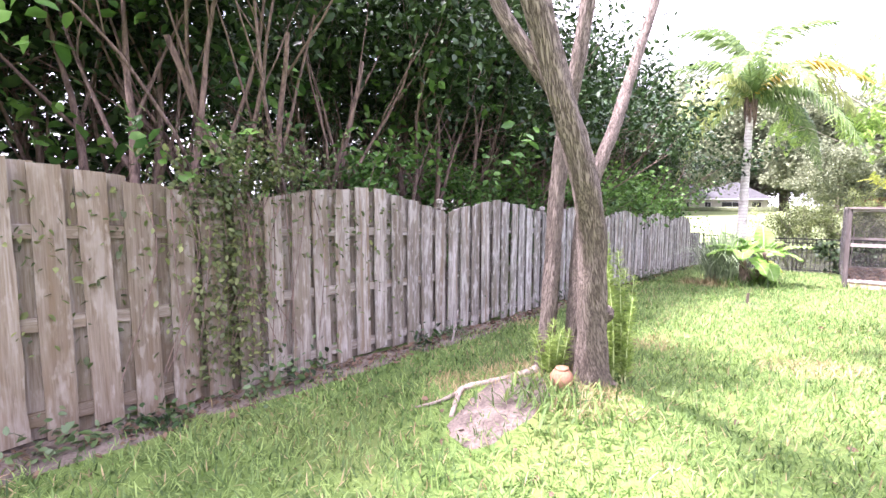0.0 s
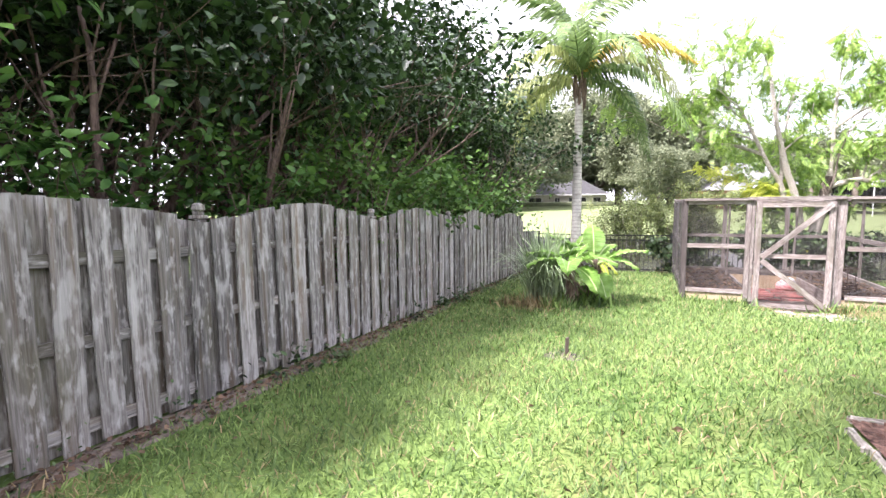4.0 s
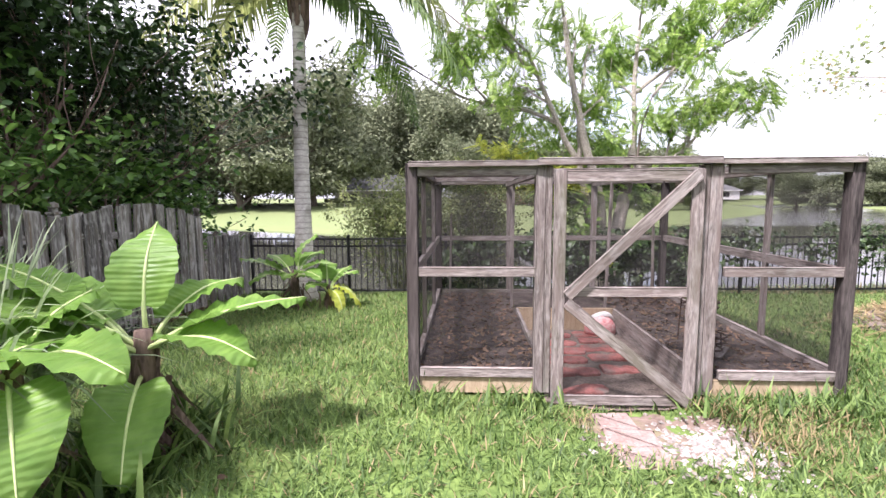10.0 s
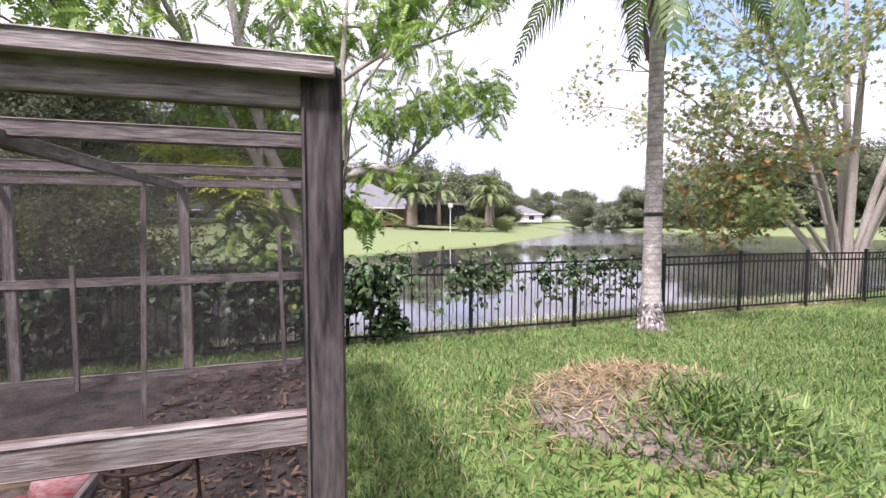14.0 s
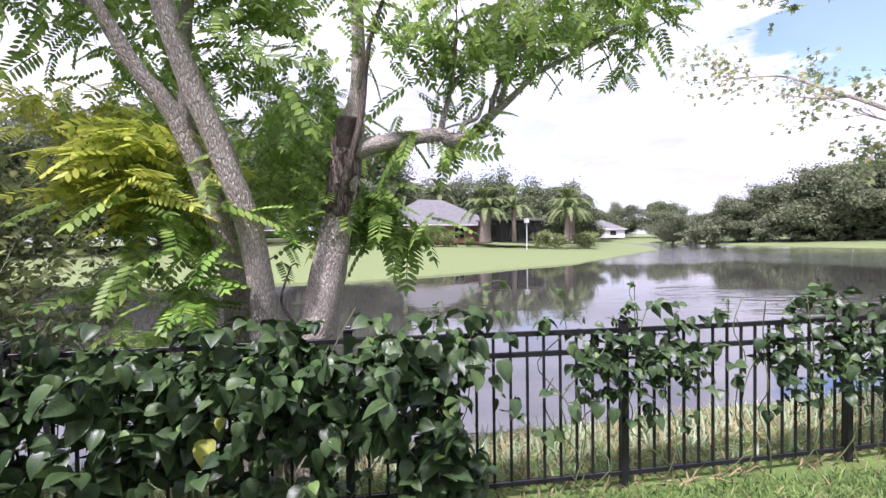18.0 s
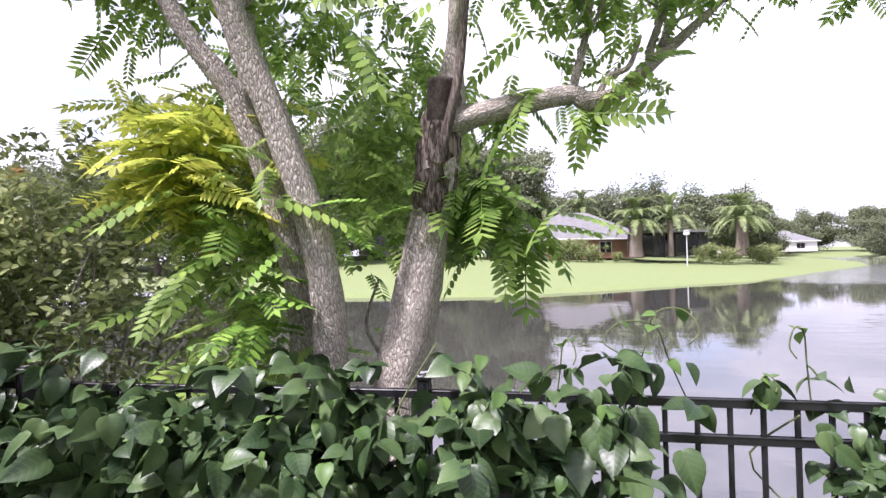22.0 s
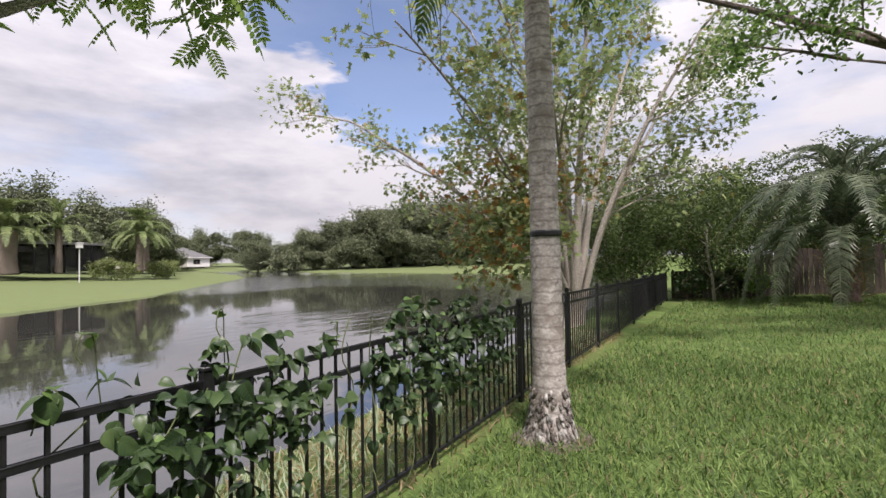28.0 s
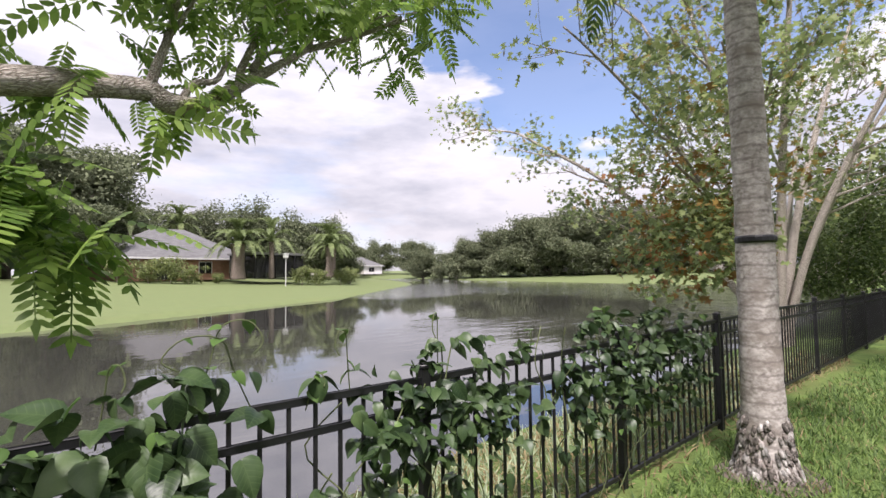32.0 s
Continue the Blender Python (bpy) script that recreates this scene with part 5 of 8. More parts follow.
# ---- vine on the black fence ----
def vine(name, x0, x1, n, seed, thick=0.16, rise=0.12, low=0.0, clump=None, size=0.132, label="dense dark green broad-leaved vine climbing the black fence", heads=(), shoots=1.1):
    """Leaves in threes that hang down before the fence; heads: (x, how far above the rail, spread) of bunches on the rail."""
    rng = np.random.default_rng(seed)
    v = thing(name, label, "vine", group="vines on the black fence")
    xs_ = rng.uniform(x0, x1, n)
    top = 1.10 + rise * np.array([0.5 + noise.noise((x * 1.3, seed, 0.0)) + 0.4 * noise.noise((x * 4.1, seed, 3.0)) for x in xs_])
    hz_ = low + (top - low) * rng.uniform(0, 1, n) ** 0.62
    if clump is not None:
        keep = np.array([noise.noise((x * 2.2, h * 2.2, seed * 3.1)) > clump for x, h in zip(xs_, hz_)])
        xs_, hz_ = xs_[keep], hz_[keep]
    for hx, up, sp in heads:
        k = int(46 * sp / 0.25)
        xs_ = np.concatenate([xs_, rng.normal(hx, sp, k)])
        hz_ = np.concatenate([hz_, np.clip(rng.normal(1.02 + up * 0.5, 0.16 + up * 0.3, k), 0.3, 1.16 + up)])
    n = len(xs_)
    ground = height(xs_, lake_y(xs_))
    side = -np.abs(rng.normal(0, thick, n)) * np.sin(np.clip(hz_, 0.05, 1.2) / 1.25 * 2.4) + rng.normal(0.0, 0.05, n)
    pos = np.stack([xs_, lake_y(xs_) + side, ground + hz_], 1)
    yaw = np.where(rng.uniform(0, 1, n) < 0.8, rng.normal(np.pi, 0.75, n), rng.uniform(0, 6.28, n))
    sz = rng.uniform(0.6, 1.2, n) * size
    # three leaflets to a stalk
    across = np.stack([np.cos(yaw), np.sin(yaw), np.zeros(n)], 1)
    third = rng.uniform(0, 1, n) < 0.6
    p3 = np.concatenate([pos, pos[third] - across[third] * sz[third, None] * 0.2, pos[third] + across[third] * sz[third, None] * 0.2])
    y3 = np.concatenate([yaw, yaw[third] + rng.normal(1.15, 0.2, third.sum()), yaw[third] - rng.normal(1.15, 0.2, third.sum())])
    s3 = np.concatenate([sz, sz[third] * 0.85, sz[third] * 0.85])
    part("leaves", leaf_mesh("leaves", LEAF_BROAD, p3, s3, M_leaf_vine, (-78, 24), rng, y3, 34, True), v)
    fresh = rng.uniform(0, 1, n) < 0.10
    if fresh.sum():
        part("young_leaves", leaf_mesh("young_leaves", LEAF_BROAD, pos[fresh] + np.array((0.04, -0.05, 0.05)), sz[fresh] * 0.5, M_leaf_young, (-70, 20), rng, yaw[fresh], 20, True), v, label="small light green young leaves")
    for k in range(max(4, int((x1 - x0) * 4))):
        x = rng.uniform(x0, x1)
        g = gz(x, lake_y(x))
        pts = [(x, lake_y(x) - 0.04, g, 0.006)]
        h = 0.0
        while h < rng.uniform(0.7, 1.25):
            h += 0.22
            x += rng.normal(0, 0.1)
            pts.append((x, lake_y(x) + rng.normal(-0.05, 0.06), g + h, 0.004))
        if len(pts) > 2:
            part("stem", build_mesh("stem", *limb_data(pts, len(pts) * 3, 5, 0), M_stem, True), v)
    # shoots that stand and curl above the rail
    for k in range(max(2, int((x1 - x0) * shoots))):
        x = rng.uniform(x0, x1)
        g = gz(x, lake_y(x)) + 1.08
        y = lake_y(x)
        dx, up = rng.normal(0, 0.14), rng.uniform(0.14, 0.40)
        pts = [(x, y, g, 0.0032), (x + dx * 0.5, y - 0.03, g + up * 0.6, 0.0028), (x + dx * 0.8, y - 0.05, g + up, 0.0024), (x + dx * 1.5, y - 0.07, g + up * 1.05, 0.002), (x + dx * 1.9, y - 0.08, g + up * 0.85, 0.0016), (x + dx * 1.6, y - 0.09, g + up * 0.72, 0.0012)]
        shoot = part("tendril", build_mesh("tendril", *limb_data(pts, 18, 5, 0), M_stem, True), v)
        lp = np.array([p[:3] for p in pts[1:4]])
        part("tendril_leaves", leaf_mesh("tendril_leaves", LEAF_BROAD, lp, rng.uniform(0.04, 0.08, 3), M_leaf_young, (-50, 20), rng, None, 20, True), shoot)


vine("vine", 2.3, 5.1, 1150, 21, 0.20, 0.05, 0.0, -0.12, heads=((2.75, 0.14, 0.22), (3.55, 0.06, 0.2), (3.95, 0.10, 0.25), (4.95, 0.14, 0.2), (4.35, 0.0, 0.2)), shoots=1.6)
vine("vine", -0.2, 2.5, 520, 22, 0.15, 0.0, 0.1, -0.12, 0.135, heads=((2.2, 0.1, 0.2),))
vine("vine", 5.0, 6.0, 26, 26, 0.05, 0.02, 0.3, 0.0, 0.10, "sparse green vine shoots on the black fence", shoots=3)
vine("vine", 5.7, 7.4, 260, 23, 0.10, 0.05, 0.40, -0.02, 0.092, "patchy broad-leaved vine trailing over the black fence", heads=((5.95, 0.06, 0.14), (6.3, 0.16, 0.2), (6.75, 0.06, 0.18)), shoots=2)
vine("vine", 7.3, 9.4, 350, 24, 0.09, 0.05, 0.38, -0.04, 0.084, "patchy broad-leaved vine trailing over the black fence", heads=((7.7, 0.2, 0.22), (8.2, 0.12, 0.22), (8.7, 0.16, 0.2)), shoots=2)

yl = np.random.default_rng(29)
for lx, ly, lz, size in ((3.50, 18.98, -0.02, 0.14), (3.57, 19.0, 0.09, 0.10)):
    solid("yellow_leaf", leaf_mesh("yellow_leaf", LEAF_BROAD, np.array([(lx, ly, lz)]), size, M_leaf_yellow, (-50, -40), yl, np.array([np.pi]), 5), "single yellow leaf among the green vine", "leaf", group="yellow vine leaves")


# ---- trees ----
def tree(name, label, at, limbs, bark, leaf_parts, category="tree", group="", turn=0):
    """limbs: (part name, mesh data); leaf_parts: (part name, mesh)."""
    t = thing(name, label, category, at, turn, group)
    for nm, (vs, fs) in limbs:
        # each limb lies along its own z, so that the bark runs with it
        foot, tip = (sum((Vector(v) for v in end), Vector()) / len(end) for end in (vs[:8], vs[-8:]))
        m = Matrix.Translation(foot) @ (tip - foot).to_track_quat("Z", "Y").to_matrix().to_4x4()
        part(nm, build_mesh(nm, [m.inverted() @ Vector(v) for v in vs], fs, bark, True), t, m)
    for nm, me in leaf_parts:
        part(nm, me, t)
    return t


def crown_tips(rng, starts, levels=2, length=1.2, radius=0.03, up=0.2, kids=3, spread=0.6):
    """Branches that fork from (place, direction) starts: each one as a named part, and the twig places."""
    whole, tips = [], []
    for p, d in starts:
        out = []
        grow(rng, p, d, length * rng.uniform(0.8, 1.2), radius, levels, out, tips, spread, up, kids, 6)
        whole.append(("branch", join(*[limb_data(q, len(q) + 1, 6 if q[0][3] > 0.02 else 4, 0.05) for q in out])))
    return whole, np.array(tips)


def yard_tree():
    """The forked tree beside the board fence."""
    rng = np.random.default_rng(31)
    a = limb_data([(-1.35, 3.50, -0.15, 0.17), (-1.35, 3.48, 0.05, 0.14), (-1.32, 3.38, 0.4, 0.115), (-1.27, 3.23, 0.8, 0.10), (-1.22, 3.08, 1.2, 0.095), (-1.18, 2.80, 1.6, 0.083),
                   (-1.2, 2.53, 2.0, 0.078), (-1.23, 2.22, 2.5, 0.072), (-1.26, 1.88, 3.0, 0.066), (-1.31, 1.27, 4.0, 0.055), (-1.4, 0.8, 4.8, 0.04)], 60, 24, 0.16, 1)
    b = limb_data([(-1.79, 3.47, -0.15, 0.10), (-1.77, 3.49, 0.15, 0.075), (-1.75, 3.52, 0.6, 0.068), (-1.75, 3.57, 1.2, 0.066), (-1.72, 3.57, 1.7, 0.064), (-1.66, 3.54, 2.05, 0.062), (-1.56, 3.47, 2.4, 0.058), (-1.48, 3.44, 2.8, 0.055), (-1.40, 3.42, 3.5, 0.045), (-1.35, 3.45, 4.5, 0.03)], 56, 18, 0.16, 5)
    m = limb_data([(-1.58, 3.62, -0.15, 0.08), (-1.60, 3.67, 0.3, 0.062), (-1.60, 3.70, 0.8, 0.058), (-1.58, 3.71, 1.2, 0.057), (-1.54, 3.74, 1.5, 0.056), (-1.48, 3.84, 1.8, 0.055), (-1.44, 3.98, 2.05, 0.053), (-1.42, 4.17, 2.36, 0.05), (-1.39, 4.33, 2.68, 0.046), (-1.28, 4.75, 3.6, 0.04), (-1.15, 5.1, 4.4, 0.028)], 56, 16, 0.16, 9)
    nub = limb_data([(-1.22, 2.5, 2.08, 0.06), (-1.36, 2.38, 2.3, 0.05), (-1.5, 2.25, 2.6, 0.04), (-1.7, 2.0, 3.3, 0.025)], 24, 12, 0.14, 11)
    knot = limb_data([(-1.32, 3.34, 0.60, 0.08), (-1.25, 3.38, 0.62, 0.08), (-1.21, 3.41, 0.65, 0.055), (-1.19, 3.42, 0.67, 0.025)], 12, 14, 0.3, 3)
    roots = [limb_data([(-1.77, 3.38, 0.075, 0.040), (-1.88, 3.14, 0.045, 0.032), (-1.99, 2.99, 0.025, 0.027), (-2.12, 2.82, -0.005, 0.024), (-2.06, 2.66, -0.025, 0.021), (-1.95, 2.45, -0.055, 0.016)], 24, 8, 0.2, 2),
             limb_data([(-2.10, 2.76, -0.005, 0.018), (-2.17, 2.57, -0.045, 0.013), (-2.29, 2.43, -0.075, 0.008)], 12, 8, 0.2, 6),
             limb_data([(-1.46, 3.55, 0.055, 0.040), (-1.34, 3.65, 0.055, 0.032), (-1.16, 3.51, 0.055, 0.016)], 12, 8, 0.2, 4)]
    br, tips = crown_tips(rng, [((-1.4, 0.8, 4.7), (-0.2, -0.5, 1)), ((-1.15, 5.1, 4.4), (0.2, 0.5, 1)), ((-1.35, 3.45, 4.5), (0, 0, 1)), ((-1.28, 4.75, 3.6), (0.6, 0.3, 0.9)), ((-1.3, 1.4, 3.8), (-0.6, -0.5, 0.8))], 2, 1.5, 0.035)
    pos = clumps(rng, 5200, tips, 0.22)
    tree("forked_tree", "rough-barked tree forking into leaning limbs beside the fence", (0, 0, 0),
         [("trunk", a), ("second_trunk", b), ("third_trunk", m), ("limb", nub), ("knot", knot)] + br, M_bark,
         [("crown", leaf_mesh("crown", LEAF_DIAMOND, pos, 0.10, M_leaf_hedge, rng=rng))] + [("root", build_mesh("root", *q, M_root, True)) for q in roots])


yard_tree()


def pond_tree():
    """The two-stemmed tree with feathered leaves just beyond the black fence."""
    rng = np.random.default_rng(37)
    front = limb_data([(3.55, 19.98, -1.15, 0.14), (3.60, 19.92, -0.5, 0.115), (3.60, 19.86, 0.38, 0.095), (3.58, 19.85, 0.84, 0.09), (3.50, 19.81, 1.26, 0.085), (3.36, 19.75, 1.72, 0.082), (3.2, 19.69, 2.15, 0.078), (3.05, 19.62, 2.7, 0.07), (2.85, 19.6, 3.6, 0.055), (2.7, 19.6, 4.6, 0.04)], 60, 20, 0.10, 1)
    back = limb_data([(3.42, 20.05, -1.15, 0.13), (3.38, 20.0, 0.3, 0.09), (3.36, 19.97, 0.82, 0.085), (3.23, 19.91, 1.42, 0.08), (3.10, 19.86, 1.81, 0.075), (3.0, 19.82, 2.02, 0.065), (2.85, 19.77, 2.22, 0.055), (2.70, 19.71, 2.5, 0.05), (2.45, 19.6, 3.0, 0.045), (2.0, 19.4, 3.9, 0.03)], 50, 16, 0.12, 5)
    side = limb_data([(3.09, 19.85, 1.85, 0.05), (3.12, 19.86, 2.2, 0.05), (3.10, 19.9, 2.6, 0.045), (3.2, 20.0, 3.6, 0.03)], 20, 10, 0.1, 7)
    second = limb_data([(3.80, 20.14, -1.2, 0.215), (3.88, 20.1, -0.3, 0.175), (3.95, 20.1, 0.33, 0.153), (4.05, 20.12, 0.8, 0.136), (4.13, 20.14, 1.24, 0.124), (4.19, 20.16, 1.62, 0.124), (4.23, 20.17, 1.89, 0.113), (4.28, 20.18, 2.2, 0.062), (4.31, 20.2, 2.6, 0.055), (4.3, 20.3, 3.5, 0.045), (4.4, 20.4, 4.6, 0.03)], 60, 22, 0.12, 9)
    scar = limb_data([(4.115, 20.125, 1.16, 0.09), (4.135, 20.13, 1.28, 0.121), (4.17, 20.14, 1.5, 0.127), (4.195, 20.145, 1.68, 0.126), (4.222, 20.15, 1.86, 0.112), (4.25, 20.16, 1.98, 0.085)], 26, 22, 0.16, 9)
    stub = limb_data([(4.20, 20.13, 1.70, 0.085), (4.21, 20.09, 1.9, 0.08), (4.215, 20.07, 2.03, 0.078)], 10, 16, 0.1, 3)
    limb = limb_data([(4.22, 20.15, 1.72, 0.085), (4.36, 20.11, 1.80, 0.075), (4.70, 20.2, 1.89, 0.062), (4.98, 20.25, 1.94, 0.058), (5.08, 20.25, 1.89, 0.055), (5.28, 20.4, 1.98, 0.046), (5.50, 20.55, 2.19, 0.04), (5.75, 20.7, 2.42, 0.032), (6.1, 20.9, 2.75, 0.02)], 44, 14, 0.16, 11)
    lim2 = limb_data([(5.12, 20.28, 1.9, 0.022), (5.2, 20.3, 2.05, 0.02), (5.33, 20.35, 2.12, 0.018), (5.4, 20.35, 2.3, 0.012)], 14, 8, 0.1, 12)
    west = limb_data([(2.62, 19.68, 2.65, 0.05), (2.0, 19.9, 2.95, 0.042), (1.3, 20.1, 3.1, 0.034), (0.6, 20.2, 3.35, 0.026), (-0.3, 20.3, 3.9, 0.015)], 26, 9, 0.12, 21)
    west2 = limb_data([(2.2, 19.5, 3.5, 0.035), (1.6, 19.7, 4.1, 0.03), (0.9, 19.9, 4.5, 0.022), (0.2, 20.0, 5.1, 0.012)], 20, 8, 0.12, 22)
    east = limb_data([(4.3, 20.28, 3.3, 0.045), (4.9, 20.35, 3.75, 0.036), (5.7, 20.5, 4.1, 0.028), (6.7, 20.6, 4.6, 0.014)], 20, 8, 0.12, 23)
    shoot = limb_data([(4.12, 20.03, 1.25, 0.03), (4.22, 20.02, 1.6, 0.03), (4.33, 20.03, 2.05, 0.028), (4.4, 20.06, 2.6, 0.02), (4.6, 20.1, 3.2, 0.014)], 22, 8, 0.1, 13)
    low = limb_data([(3.9, 20.15, 0.1, 0.018), (3.75, 20.3, 0.35, 0.015), (3.62, 20.4, 0.55, 0.012), (3.7, 20.45, 0.85, 0.008)], 16, 8, 0.1, 14)
    starts = [((2.7, 19.6, 4.6), (-0.3, -0.2, 1)), ((2.0, 19.4, 3.9), (-0.8, -0.3, 0.6)), ((2.45, 19.6, 3.0), (-0.9, -0.1, 0.5)), ((3.2, 20, 3.6), (0.1, 0.5, 1)), ((4.3, 20.3, 3.5), (0.5, 0.6, 0.7)), ((4.4, 20.4, 4.6), (0, 0.1, 1)),
              ((4.6, 20.1, 3.2), (0.6, -0.2, 0.7)), ((6.1, 20.9, 2.75), (0.5, 0.6, 0.9)), ((5.5, 20.55, 2.2), (0.2, 0.4, 0.9)), ((4.98, 20.25, 1.95), (0.2, 0.2, 0.9)), ((2.85, 19.6, 3.6), (0.2, 0.5, 0.8)), ((3.05, 19.62, 2.7), (0.7, 0.4, 0.8)),
              ((4.3, 20.25, 3.2), (-0.5, 0.4, 0.7)), ((2.0, 19.4, 3.9), (-0.7, 0.7, 0.2)), ((2.3, 19.6, 3.3), (-0.8, 0.6, 0.1)), ((4.4, 20.4, 4.2), (0.9, 0.5, 0.2)), ((5.6, 20.6, 2.35), (0.5, 0.7, 0.6)),
              ((1.3, 20.1, 3.1), (-0.3, -0.4, 0.5)), ((0.6, 20.2, 3.35), (-0.3, 0.5, 0.5)), ((-0.3, 20.3, 3.9), (-0.6, 0.1, 0.4)), ((0.2, 20.0, 5.1), (-0.4, 0.1, 0.6)), ((0.9, 19.9, 4.5), (-0.2, 0.5, 0.7)), ((1.6, 19.7, 4.1), (0.1, -0.4, 0.9)),
              ((5.7, 20.5, 4.1), (0.4, -0.3, 0.6)), ((6.7, 20.6, 4.6), (0.6, 0.2, 0.4)), ((4.9, 20.35, 3.75), (0.3, 0.4, 0.8)), ((6.1, 20.9, 2.75), (0.9, -0.1, 0.4))]
    br, tips = crown_tips(rng, starts, 2, 0.95, 0.03, 0.12)
    extra = [(2.3, 20.3, 2.6), (2.7, 20.4, 2.85), (1.9, 20.2, 2.75), (3.2, 20.4, 2.75), (2.5, 20.2, 3.0), (2.0, 20.0, 2.4), (3.4, 19.9, 2.7), (3.8, 20.0, 2.5), (3.6, 20.1, 2.9), (4.0, 20.2, 2.2), (3.85, 20.2, 1.8), (4.8, 20.3, 2.6), (5.2, 20.5, 2.7), (3.0, 19.8, 3.1), (4.4, 20.1, 2.9)]
    pos = np.concatenate([clumps(rng, 2050, tips[(tips[:, 2] > 2.45) & (tips[:, 0] < 7.6)], 0.16), clumps(rng, 260, extra, 0.22)])
    pos = pos[(pos[:, 0] > 2.1) | (pos[:, 2] > 2.75)]
    pos = np.concatenate([pos, clumps(rng, 260, [(3.6, 21.2, 2.5), (3.7, 21.2, 2.0), (3.5, 21.3, 1.6), (4.0, 21.2, 2.4), (3.3, 21.3, 2.2), (2.8, 21.2, 2.4), (2.3, 21.2, 2.8), (3.0, 21.4, 1.8)], 0.22)])
    drop = clumps(rng, 30, [(4.72, 20.2, 1.93), (5.1, 20.27, 1.95), (5.4, 20.48, 2.12)], 0.06)
    lowp = clumps(rng, 90, [(4.4, 20.3, 1.3), (4.55, 20.3, 1.15), (4.35, 20.35, 1.45), (4.3, 20.5, 1.3)], (0.12, 0.12, 0.10))
    left = clumps(rng, 190, [(3.0, 20.0, 1.1), (2.75, 20.1, 1.35), (2.7, 20.1, 0.9), (3.0, 20.15, 0.6), (3.05, 20.2, 1.55), (3.5, 20.5, 1.6), (3.75, 20.5, 1.4), (3.6, 20.6, 1.9)], 0.20)
    gold = np.concatenate([clumps(rng, 150, [(2.5, 19.85, 1.72), (2.72, 19.8, 1.5), (2.72, 19.95, 1.82), (2.55, 19.98, 1.6), (2.85, 20.0, 1.9), (2.62, 20.05, 1.4)], (0.17, 0.15, 0.10)),
                           clumps(rng, 90, [(1.8, 21.0, 2.3), (2.3, 20.9, 2.2), (1.4, 21.1, 2.45)], (0.25, 0.2, 0.1))])
    near = clumps(rng, 24, [(3.72, 19.9, 1.22), (3.9, 19.95, 1.3), (3.3, 19.78, 1.05), (3.15, 19.75, 0.75), (3.8, 20.0, 0.45)], 0.09)
    tree("feather_leaved_tree", "pale-barked tree with two stems and feathered leaves beyond the fence", (0, 0, 0),
         [("trunk", front), ("second_trunk", back), ("third_trunk", second), ("limb", limb), ("limb", lim2), ("limb", west), ("limb", west2), ("limb", east), ("limb", side), ("shoot", low)] + br, M_bark_pale,
         [("shoot", build_mesh("shoot", *shoot, M_bark, True)), ("cut_stub", build_mesh("cut_stub", *stub, M_cutend, True)), ("old_bark", build_mesh("old_bark", *scar, M_bark_scar, True)), ("crown", leaf_mesh("crown", LEAF_PINNATE, np.concatenate([pos, drop]), 0.32, M_leaf_pinnate, (-60, 10), rng, roll=30)),
          ("lower_leaves", leaf_mesh("lower_leaves", LEAF_PINNATE, np.concatenate([left, lowp]), 0.37, M_leaf_pinnate, (-50, 5), rng, roll=15)),
          ("yellow_leaves", leaf_mesh("yellow_leaves", LEAF_PINNATE, gold, 0.34, M_leaf_yellow, (-34, 8), rng, roll=18)),
          ("fresh_leaves", leaf_mesh("fresh_leaves", LEAF_PINNATE, near, 0.31, M_leaf_bright, (-30, 20), rng, roll=15))])


pond_tree()


